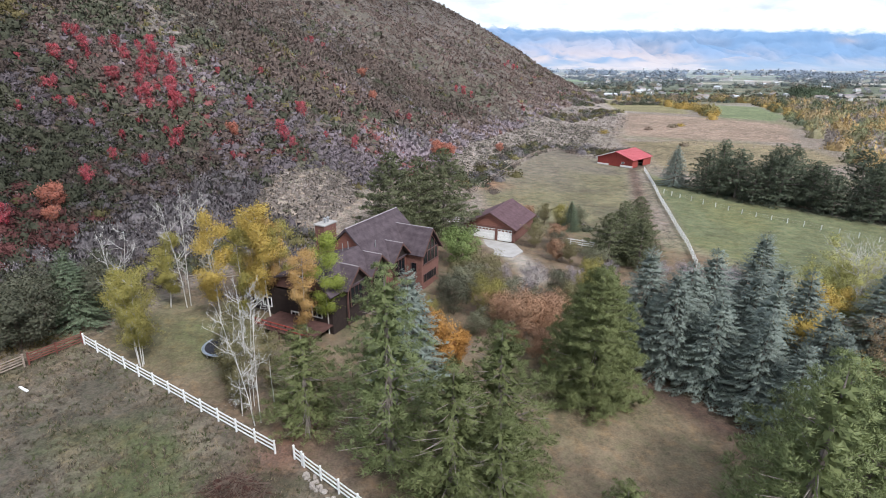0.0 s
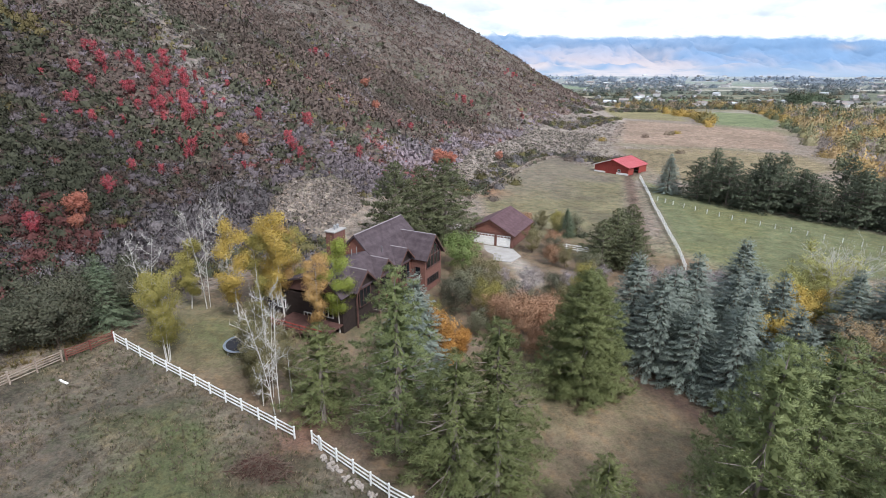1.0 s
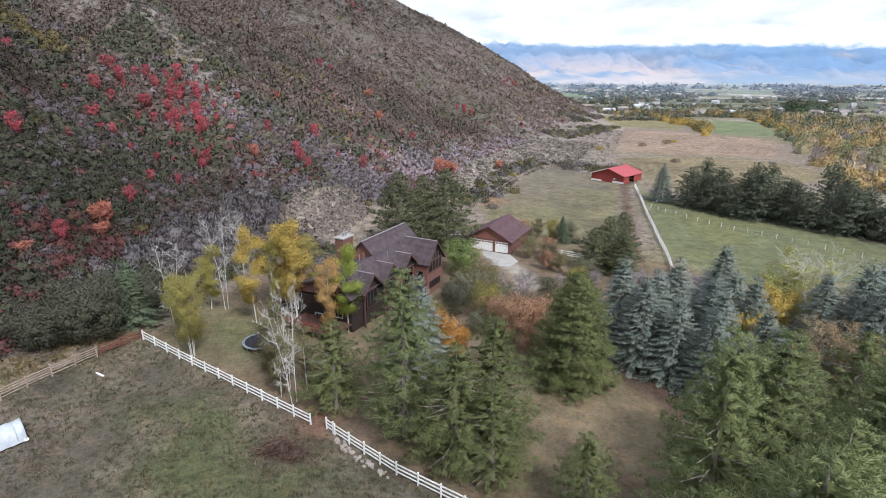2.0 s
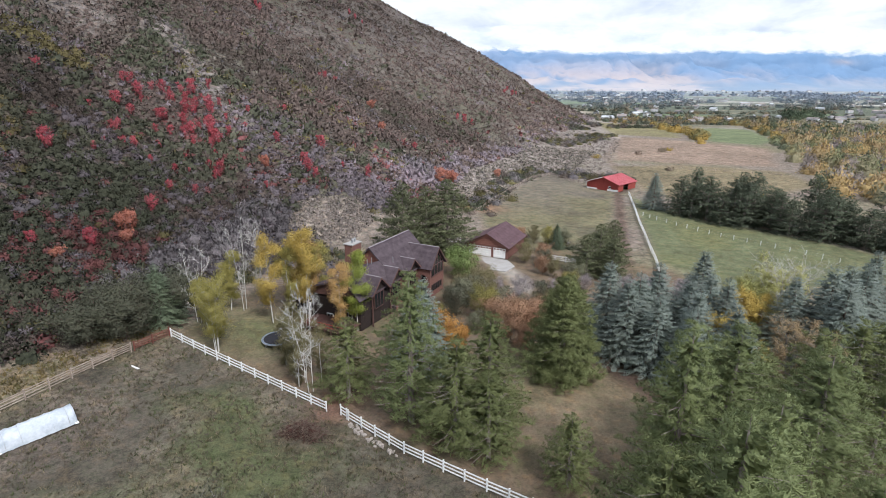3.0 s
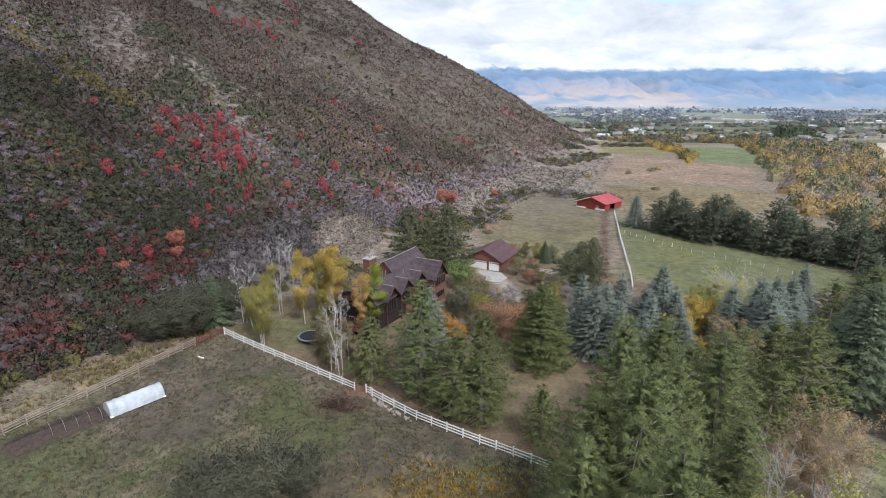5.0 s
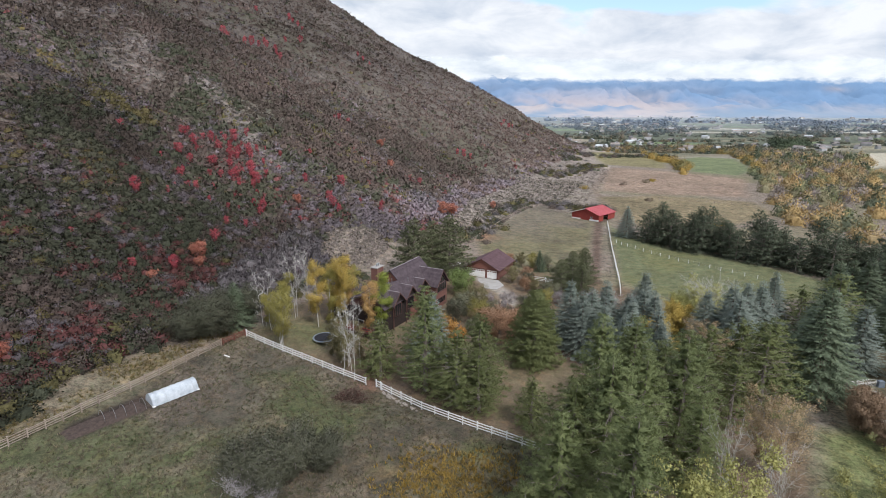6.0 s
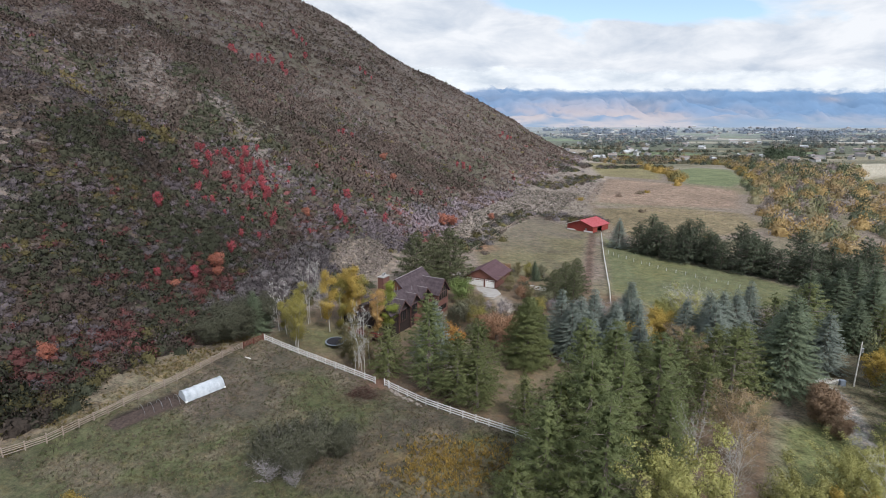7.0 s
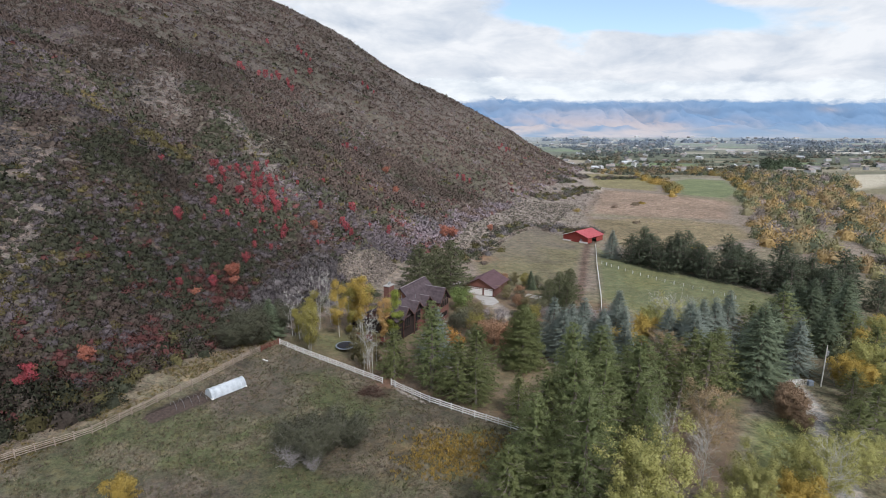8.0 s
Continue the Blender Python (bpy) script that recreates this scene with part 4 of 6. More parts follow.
# ---- trees ----
def spruce_needles(rng, h, r, dense=1.0):
    """Triangles for a spruce: whorls of drooping fan branches, each a flat spray of side twigs with hanging ones below."""
    P, D, W2, N2 = [], [], [], []
    z, turn = 0.03 * h, 0.0
    while z < h * 0.97:
        f = z / h
        reach = r * (1 - f) ** 0.82 * min(1.0, 0.84 + 2.0 * f) + 0.10
        n = int(7 + 9 * reach / r)
        turn += 0.7
        for k in range(n):
            az = turn + 6.283 * (k + rng.uniform(-0.3, 0.3)) / n
            L = reach * rng.uniform(0.84, 1.14)
            sag = -0.06 - 0.24 * (1 - f) + rng.normal(0, 0.06) if f < 0.88 else 0.5
            m = max(4, int(L * 0.7 / 0.15 * dense))
            s = 0.30 + 0.70 * (np.arange(m) + rng.uniform(0, 1, m)) / m
            rr = s * L
            zz = z + rng.normal(0, 0.08) + sag * rr + 0.13 * L * s ** 3
            cx, sx = math.cos(az), math.sin(az)
            spine = np.stack((cx * rr, sx * rr, zz), 1)
            for side in (-1, 1, 0):
                a = az + side * rng.uniform(0.55, 1.05, m)
                tl = ((0.34 + 0.30 * L * (1 - s)) if side else 0.34) * rng.uniform(0.7, 1.15, m) * min(1.0, 0.45 + 0.4 * L)
                tl = np.minimum(tl, 0.85)
                dip = rng.uniform(-0.42, -0.08, m) if side else rng.uniform(-1.5, 0.3, m)
                d = np.stack((np.cos(a), np.sin(a), dip), 1)
                d /= np.linalg.norm(d, axis=1)[:, None]
                P.append(spine + rng.normal(0, 0.025, spine.shape)), D.append(d * tl[:, None])
                W2.append(rng.uniform(0.055, 0.095, m) if side else rng.uniform(0.05, 0.08, m))
                N2.append(np.stack((cx * 0.55 + 0.35 * np.cos(a), sx * 0.55 + 0.35 * np.sin(a), np.full(m, 0.62 if side else 0.25)), 1) + rng.normal(0, 0.22, (m, 3)))
        z += rng.uniform(0.46, 0.60) / dense * (0.70 + 0.40 * (1 - f))
    a = rng.uniform(0, 6.283, 24)
    P.append(np.stack((np.zeros(24), np.zeros(24), rng.uniform(0.93, 1.0, 24) * h), 1))
    D.append(np.stack((np.cos(a), np.sin(a), np.full(24, 0.9)), 1) * 0.28), W2.append(np.full(24, 0.045)), N2.append(D[-1] * 3)
    P, D, W2 = np.concatenate(P), np.concatenate(D), np.concatenate(W2)
    w = np.cross(D, np.array((0, 0, 1.0)) + rng.normal(0, 0.35, D.shape))
    w *= (W2 / (np.linalg.norm(w, axis=1) + 1e-6))[:, None]
    return np.stack((P - w + D * 0.3, P + w + D * 0.3, P + D), 1), np.concatenate(N2)


def pine_needles(rng, h, r, dense=1.0, puff=0.60, rays=62, wide=0.024, low=0.08, skirt=0.66, long=0.36):
    """Triangles for a pine: tiers of upswept boughs with gaps between, each carrying flattened pads of needles towards its end."""
    C, N, R = [], [], []
    z, turn = low * h, 0.0
    while z < h * 0.975:
        f = z / h
        reach = r * min(1.0, skirt + 1.9 * f) * (1 - f ** 1.7) ** 0.85 + 0.18
        n = int((4.2 + 4.6 * reach / r) * dense)
        turn += 0.9
        for k in range(n):
            az = turn + 6.283 * (k + rng.uniform(-0.35, 0.35)) / n
            L = reach * rng.uniform(0.66, 1.14)
            rise = 0.02 + 0.40 * f + rng.normal(0, 0.08)
            m = max(2, int(L / 0.62 * dense) + 1)
            s = 1 - 0.66 * (np.arange(m) / m) ** 1.1 + rng.normal(0, 0.03, m)
            off = rng.normal(0, 0.20 + 0.12 * L, m) * (1.25 - s * 0.75)
            cx, sx = math.cos(az), math.sin(az)
            rr = s * L
            C.append(np.stack((cx * rr - sx * off, sx * rr + cx * off, z + rise * rr + rng.normal(0, 0.09, m)), 1))
            N.append(np.repeat(np.array((cx, sx, 0.55))[None], m, 0))
            R.append(np.full(m, puff) * rng.uniform(0.65, 1.25, m) * (1 - 0.40 * f))
        z += rng.uniform(0.72, 1.0) / dense * (1 - 0.35 * f)
    C.append(np.array([(0, 0, h - 0.3), (0, 0, h - 0.8), (0.1, 0, h - 0.55)])), N.append(np.array([(0, 0, 1.0)] * 3)), R.append(np.full(3, 0.34))
    C, N, R = np.concatenate(C), np.concatenate(N), np.concatenate(R)
    c, nn, rr = np.repeat(C, rays, 0), np.repeat(N, rays, 0), np.repeat(R, rays)[:, None]
    d = rng.normal(0, 0.8, c.shape) + nn * 0.55
    d /= np.linalg.norm(d, axis=1)[:, None]
    d[:, 2] = d[:, 2] * 0.55 + 0.10
    inner = rng.uniform(0.1, 0.75, (len(c), 1))
    w = np.cross(d, rng.normal(0, 1, c.shape))
    w *= wide / (np.linalg.norm(w, axis=1)[:, None] + 1e-6) * rng.uniform(0.7, 1.3, (len(c), 1))
    base, ln = c + d * rr * inner, rr * rng.uniform(0.75, 1.25, (len(c), 1)) * long
    aim = d + rng.normal(0, 0.35, c.shape) + np.array((0, 0, 0.25))
    return np.stack((base - w, base + w, base + aim * ln), 1), d * 1.0 + nn * 0.30 + np.array((0, 0, 0.42))


def inner_boughs(rng, h, r, count, low):
    """Coarse shaded boughs close to the trunk that close a conifer's heart."""
    f = low + (0.9 - low) * rng.random(count)
    a, q = rng.uniform(0, 6.283, count), rng.uniform(0.15, 0.62, count) * r * (1 - f)
    c = np.stack((np.cos(a) * q, np.sin(a) * q, f * h), 1)
    d = np.stack((np.cos(a), np.sin(a), rng.normal(0, 0.5, count)), 1) * rng.uniform(0.3, 0.7, (count, 1))
    w = rng.normal(0, 1, (count, 3))
    w *= 0.22 / np.linalg.norm(w, axis=1)[:, None]
    return np.stack((c - w, c + w, c + d), 1), np.stack((np.cos(a), np.sin(a), np.full(count, 0.1)), 1)


def conifer(name, seed, h, r, kind, mat, label, group, dense=1.0, **kw):
    rng = np.random.default_rng(seed)
    root = thing(name, pose(0, 0, -500), label, "tree", group)
    bm = tube(bmesh.new(), [(0, 0, -0.4), (0.03, 0, h * 0.3), (0, 0.04, h * 0.7), (0, 0, h * 0.97)], [0.025 * h, 0.019 * h, 0.009 * h, 0.01], 7)
    for k in range(int(h * 3.4)):
        z, a = rng.uniform(0.12, 0.8) * h, rng.uniform(0, 6.28)
        L = (r * (1 - z / h) * 0.85 if kind == "spruce" else r * (1 - (z / h) ** 1.7) * 0.95) + 0.2
        up = (-0.25 if kind == "spruce" else 0.25) * L
        tube(bm, [(0, 0, z), (math.cos(a) * L, math.sin(a) * L, z + up)], [0.03 + 0.004 * h * (1 - z / h), 0.012], 4)
    part("trunk", bm, BARK if kind == "spruce" else PINE_BARK, root)
    tri, nrm = spruce_needles(rng, h, r, dense) if kind == "spruce" else pine_needles(rng, h, r, dense, **kw)
    tri2, nrm2 = inner_boughs(rng, h, r, int(60 * h * dense), 0.06)
    soup("crown", np.concatenate((tri, tri2)), mat, root, None, np.concatenate((nrm, nrm2)))
    return root


def leafy(name, seed, h, spread, mat, bark, label, group="", stems=1, clear=0.3, leaves=26, leaf=0.16, bare=0.0, cloud=0.55, limbs=7, fine=True, squash=1.0):
    """A broad-leaved tree: stems, limbs and twigs, with loose clumps of small leaves at the twig ends."""
    rng = np.random.default_rng(seed)
    root = thing(name, pose(0, 0, -500), label, "tree", group)
    bm = bmesh.new()
    tips = []
    for s in range(stems):
        a0 = rng.uniform(0, 6.28)
        lean = (0.04 if stems == 1 else 0.16) * h
        foot = np.array((math.cos(a0), math.sin(a0), 0)) * (0.0 if stems == 1 else 0.25)
        sh = h * rng.uniform(0.86, 1.0) if stems > 1 else h
        line = [foot + np.array((math.cos(a0) * lean * f ** 1.3 + rng.normal(0, 0.06), math.sin(a0) * lean * f ** 1.3 + rng.normal(0, 0.06), sh * f - 0.3 * (f == 0))) for f in (0, 0.25, 0.5, 0.75, 0.95)]
        r0 = (0.0068 * h + 0.015) * (1.0 if stems == 1 else 0.75)
        tube(bm, [tuple(p) for p in line], [r0, r0 * 0.8, r0 * 0.55, r0 * 0.32, 0.015], 6)
        for k in range(limbs + 3):
            f = clear + (0.97 - clear) * (k + rng.uniform(0, 0.9)) / (limbs + 3)
            i = min(3, int(f / 0.25)) if f < 0.75 else 3
            fs = (0, 0.25, 0.5, 0.75, 0.95)
            t = min(1.0, (f - fs[i]) / (fs[i + 1] - fs[i]))
            p = line[i] * (1 - t) + line[i + 1] * t
            a = rng.uniform(0, 6.28)
            L = spread * (0.55 + 0.6 * math.sin(math.pi * min(1, max(0, (f - clear) / (1.02 - clear)) ** 0.8))) * rng.uniform(0.7, 1.1)
            d = np.array((math.cos(a), math.sin(a), rng.uniform(0.25, 0.8)))
            q = p + d * L * 0.55
            e = q + (d + np.array((0, 0, 0.35)) + rng.normal(0, 0.25, 3)) * L * 0.45
            rr = r0 * 0.42 * (1.1 - f)
            tube(bm, [tuple(p), tuple(q), tuple(e)], [rr + 0.012, rr * 0.6 + 0.01, 0.01], 4)
            for m in range(5 if fine else 3):
                u = rng.uniform(0.25, 1.0)
                b = p + (q - p) * (u / 0.55) if u < 0.55 else q + (e - q) * ((u - 0.55) / 0.45)
                g = b + (rng.normal(0, 0.5, 3) + np.array((0, 0, 0.35)) + d * 0.35) * L * 0.38
                tube(bm, [tuple(b), tuple(g)], [0.016, 0.006], 3)
                tips += [(b + g) / 2, g]
                if bare > 0.5:
                    for v in range(4):
                        w = b + (g - b) * rng.uniform(0.3, 1)
                        tube(bm, [tuple(w), tuple(w + (g - b) * 0.4 + rng.normal(0, 0.22, 3))], [0.009, 0.004], 3)
            tips.append(e)
        tips.append(line[-1])
    part("trunk", bm, bark, root)
    if bare < 1:
        tips = np.array(tips)
        keep = rng.random(len(tips)) >= bare
        tips = tips[keep]
        c = np.repeat(tips, leaves, axis=0)
        jit = rng.normal(0, cloud * 0.55, c.shape) * np.array((1, 1, 0.8 * squash))
        c = c + jit
        jit, c = jit[c[:, 2] > 0.25], c[c[:, 2] > 0.25]
        d = rng.normal(0, 1, c.shape)
        d /= np.linalg.norm(d, axis=1)[:, None]
        w = np.cross(d, rng.normal(0, 1, c.shape))
        w /= np.linalg.norm(w, axis=1)[:, None]
        ln = rng.uniform(0.7, 1.3, (len(c), 1)) * leaf
        mid = np.array((0, 0, h * (0.45 + 0.3 * clear)))
        out = c - mid
        out = out / (np.linalg.norm(out, axis=1)[:, None] + 1e-6) * 0.7 + np.array((0, 0, 0.45)) + jit / (cloud + 1e-6) * 0.9
        soup("crown", np.stack((c - w * ln * 0.55, c + w * ln * 0.55, c + d * ln * 1.3), 1), mat, root, None, out + d * 0.25)
    return root


def plant(protos, spots, seed, height):
    """Copies of prototypes at plan places (x, y, tree height), turned and scaled; the first of each is moved there itself."""
    rng = random.Random(seed)
    used = set()
    for i, s in enumerate(spots):
        x, y, h = s[:3]
        proto = protos[i % len(protos)]
        k = h / height
        wide = k * rng.uniform(0.92, 1.1) * (s[3] if len(s) > 3 else 1.0)
        m = pose(x, y, ground_at(x, y) - 0.05, rng.uniform(-1.5, 1.5), rng.uniform(-1.5, 1.5), rng.uniform(0, 360)) @ Matrix.Diagonal((wide, wide, k, 1))
        if proto.name not in used and i < len(protos):
            used.add(proto.name)
            proto.matrix_basis = m
        else:
            copy_thing(proto, m)


blue = [conifer("blue_spruce", s, 13, 5.8, "spruce", SPRUCE_BLUE, "tall silvery blue spruce with dense tiered branches", "blue spruces") for s in (1, 2, 3)]
plant(blue, [(26.9, 61.3, 13.3), (28.2, 56.8, 12.5), (34.0, 60.0, 13.6), (44.9, 69.0, 12.6), (40.8, 59.0, 12.8), (41.5, 54.8, 12.5), (36.2, 52.6, 12.0), (31.2, 53.2, 11.5), (33.6, 48.8, 10.5), (39.5, 49.0, 11), (37.0, 57.0, 12.5), (30.6, 58.2, 12), (35.0, 45.4, 9.5), (57.6, 56.8, 15), (72.7, 67.5, 13), (61.5, 59.0, 14),
             (56.4, 52.8, 14.2), (65.0, 60.0, 13.5), (39.8, 47.0, 9.8), (-0.9, 54.0, 13.6), (73.5, 157.0, 11.5), (53.5, 58.5, 12), (78.5, 50.5, 13), (90, 140, 10)], 1, 13)
green = [conifer("green_spruce", s, 13, 5.2, "spruce", SPRUCE_GREEN, "tall dark green spruce with drooping branches", "green spruces") for s in (11, 12)]
plant(green, [(111.2, 84.5, 14), (97, 77, 14), (64.6, 42.0, 17.0, 1.0), (67.0, 48.0, 14.0, 1.0), (88, 70, 14), (31, 110.5, 6), (-40.0, 61.8, 8.5, 1.1), (109.0, 75.0, 14), (97.4, 73.2, 14), (75.3, 55.0, 13, 1.1),
             (104, 70, 13), (92, 60, 11)], 2, 13)
front = [conifer("pine_tree", s, 16, 4.2, "pine", PINE_FRONT, "large grey-green pine with layered tufts behind the fence", "pines", 1.05) for s in (25, 26)]
plant(front, [(-1.9, 41.2, 18.4, 1.0), (25.4, 20.4, 17.2, 1.15), (27.4, 29.8, 15.8, 1.1), (33.4, 26.0, 16.6, 1.15), (17.6, 3.2, 17.2, 1.1), (19.2, 14.0, 18.6, 1.1), (21.8, 27.2, 17.0, 1.0), (31.5, 17.0, 12, 1.1), (12.6, 8.8, 14, 1.1), (86, 20, 10, 1.2)], 9, 16)
pine = [conifer("pine_tree", s, 13, 4.4, "pine", PINE_GREEN, "bushy green pine with upswept needle tufts", "pines", 1.05) for s in (21, 22)]
plant(pine, [(-9.8, 45.6, 10.8, 1.15), (6.8, 40.2, 14.0, 1.05), (6.4, 34.6, 12.4, 1.1), (3.0, 36.6, 12.0), (13.8, 30.6, 9.8), (29.0, 34.5, 13.4, 1.1), (36.4, 38.2, 13.2, 1.1), (15.6, 16.0, 14.8, 1.05), (13.6, 3.0, 14.0, 1.1), (8.0, 3.5, 11)], 3, 13)
dense = [conifer("pine_tree", 28, 14, 5.6, "pine", PINE_GREEN, "dense conical olive green pine at the lawn's edge", "pines", 1.7, low=0.04, skirt=0.85)]
plant(dense, [(18.0, 51.4, 14.6, 0.84)], 35, 14)
lesser = [conifer("pine_tree", s, 13, 4.6, "pine", PINE_GREEN, "bushy green pine with upswept needle tufts", "pines", 0.8, puff=0.66, rays=30, wide=0.042, long=0.45) for s in (23, 24)]
plant(lesser, [(50.4, 34.8, 14.6, 1.15), (43.2, 30.5, 12), (45.5, 42, 10.5), (41.0, 34.5, 11.5), (57.0, 43, 11.5), (58.5, 48, 11), (83, 63, 13), (76, 64, 13), (52.5, 45.0, 10.5), (70.0, 23.4, 8, 1.2), (73.9, 23.5, 9, 1.2), (78.0, 27.0, 9, 1.2), (83, 30, 9, 1.2), (80, 36, 8, 1.2), (94, 48, 10), (100, 62, 11), (66, 18, 9)], 33, 13)
tall = [conifer("pine_tree", 27, 16, 7.2, "pine", PINE_OLD, "broad dark old pine behind the house", "old pines", 1.0, puff=0.75, rays=26, wide=0.065, long=0.5, low=0.03, skirt=0.8)]
plant(tall, [(-5.6, 97.5, 16.8, 0.92), (4.4, 104.5, 16.2, 0.98), (-0.5, 102.0, 15.0, 0.95), (37.5, 89.5, 8.5), (41, 101, 9.5, 1.05), (33.0, 92.0, 8.5, 1.05), (37.0, 96.5, 9.5, 1.0)], 34, 16)
row = [conifer("windbreak_pine", s, 12.5, 5.6, "pine", PINE_DARK, "dark green pine in a dense windbreak row", "windbreak pines", 0.9, puff=0.75, rays=18, wide=0.075, long=0.5, low=0.02, skirt=0.85) for s in (31, 32)]
plant(row, [(79.0 + 4.0 * i + j * 6.0 + 1.6 * math.sin(i * 2.1 + 3 * j), 148.0 - 4.5 * i + j * 5.0 + 1.6 * math.cos(i * 1.7 + j), 12.0 + 2.4 * math.sin(i * 2.3 + 2 * j)) for i in range(12) for j in range(2)] + [(81.0 + 8.0 * i, 146.0 - 9.0 * i, 10.5 + 1.5 * math.sin(i)) for i in range(6)] + [(127, 98, 13), (118, 92, 12), (131, 90, 12)], 4, 12.5)


def grove(maker_args, spots, seed, height):
    plant([leafy(**a) for a in maker_args], spots, seed, height)


def aspen(seed, mat, tone, **kw):
    return dict(dict(name="aspen", seed=seed, h=11, spread=1.35, mat=mat, bark=PALE_BARK, label=f"slender pale-barked aspen with {tone} leaves", group="aspens", clear=0.20, leaves=88, leaf=0.10, cloud=0.58, limbs=13), **kw)


grove([aspen(41, LEAF_ASPEN, "yellowing green", stems=4, spread=1.6, clear=0.2, leaves=34)], [(-29.2, 54.6, 12.6, 0.85)], 5, 12.3)
grove([aspen(42, LEAF_ASPEN, "yellow-green")], [(-31.6, 67.1, 10.7, 1.15), (-33.0, 61.0, 9.6, 1.1)], 6, 12.3)
grove([aspen(43, LEAF_GOLD, "golden", leaves=70)], [(-24.4, 64.6, 15.4)], 7, 12.3)
grove([aspen(48, LEAF_ASPEN, "yellow-green", leaves=74, clear=0.1)], [(-22.0, 66.5, 13.4), (-18.0, 69.0, 12.6)], 27, 12.3)
grove([aspen(44, LEAF_ORANGE, "golden orange", leaves=70)], [(-13.2, 61.5, 13.0, 0.95), (-18.4, 68.0, 13.6, 0.95)], 8, 12.3)
grove([aspen(49, LEAF_GOLD, "golden yellow", leaves=70)], [(-20.6, 69.5, 14.6), (-18.8, 66.0, 14.8, 1.0)], 28, 12.3)
grove([aspen(45, LEAF_LIME, "lime green", leaves=76)], [(-11.0, 63.6, 14.2, 0.95)], 9, 12.3)
grove([aspen(46, LEAF_OLIVE, "olive green", leaves=52, clear=0.06, spread=1.5)], [(-17.4, 50.0, 11.5), (-16.4, 47.4, 9.0), (-13.8, 49.0, 10.0), (-19.2, 52.6, 8.0)], 10, 12.3)
grove([aspen(47, LEAF_TAN, "no", bare=1.0, spread=1.7, clear=0.15, label="bare white-barked aspen with fine twigs", stems=2)], [(-14.6, 46.3, 15.2, 0.75), (-29.6, 67.6, 14.4, 0.85), (-34.8, 62.4, 11.4, 0.95), (-15.8, 48.8, 13.0, 0.8), (-27.6, 71.5, 13, 0.9)], 11, 12.3)


def broad(seed, mat, name, label, **kw):
    return dict(dict(name=name, seed=seed, h=7, spread=2.6, mat=mat, bark=BARK, label=label, group="", clear=0.12, leaves=18, leaf=0.20, cloud=0.7, limbs=9, stems=3), **kw)


grove([broad(51, LEAF_MAPLE, "maple_tree", "round lime green maple beside the drive")], [(6.2, 88.0, 5.6, 1.25)], 12, 7)
grove([broad(52, LEAF_FLAME, "orange_maple", "bright orange autumn maple among pines", leaves=24, leaf=0.16, spread=2.0)], [(2.8, 56.0, 7.2, 0.85), (4.6, 57.5, 4.6, 0.8)], 13, 7)
grove([broad(53, LEAF_RUST, "rusty_oak", "rusty orange scrub oak in the yard", group="rusty oaks", leaves=18, leaf=0.15, cloud=0.8)], [(12.4, 62.0, 6.3, 1.1), (15.6, 64.5, 5.4, 1.1), (10.3, 66.5, 5.0), (23.8, 92, 4.2), (19, 112.5, 4.2), (22.5, 115, 4), (14.5, 57.5, 4.6), (17.5, 67.5, 4.8), (25.5, 100, 4.4)], 14, 7)
OAKS = [(7.0, 74, 4.6), (10, 77.5, 4.8), (4.6, 70, 4.4), (8.8, 69, 4.6), (12.5, 73, 4.6), (21.3, 99, 5.0), (24.6, 97, 4.4), (29.5, 112, 5.2), (33.5, 113.5, 4.6), (26, 113.5, 4.5), (20, 76, 5), (24, 74, 5), (15.5, 70, 4.6), (5.5, 80.5, 3.8), (3.5, 75.5, 3.8), (1.0, 68.0, 3.6), (7.5, 64.0, 4.2), (20.5, 70.5, 5.0), (24.5, 68.5, 5.2), (26.5, 80, 5), (29, 87, 5), (25.8, 90.5, 4.4)]
airy = dict(leaves=19, leaf=0.145, cloud=0.75, spread=2.9)
for j, (mat, name, label, group) in enumerate(((LEAF_SAGE, "scrub_oak", "grey-green scrub oak thicket in the yard", "scrub oaks"), (LEAF_OLIVE, "olive_oak", "olive yellow scrub oak turning in autumn", "olive oaks"), (LEAF_DARK, "dusky_oak", "dusky green scrub oak beside the drive", "dusky oaks"), (LEAF_ASPEN, "yellow_oak", "yellowing scrub oak turning in autumn", "yellow oaks"))):
    grove([broad(54 + 10 * j, mat, name, label, group=group, **airy)], [(x, y, 1.12 * h, 0.95) for x, y, h in OAKS[j::4]], 15 + j, 7)
grove([broad(55, LEAF_GREYPINK, "leafless_thicket", "grey-pink leafless thicket beyond the spruces", leaves=20, leaf=0.11, group="grey thickets")], [(16.5, 76, 4.4, 1.2), (10.5, 81.5, 4.0, 1.2), (22.8, 79.5, 4.8, 1.2), (37.5, 82, 5.4, 1.1), (42, 79.5, 6.0, 1.2), (46, 77, 5.6, 1.2), (49, 81, 5, 1.2), (30, 83.5, 4.8, 1.1), (13, 82, 4.0, 1.2)], 16, 7)
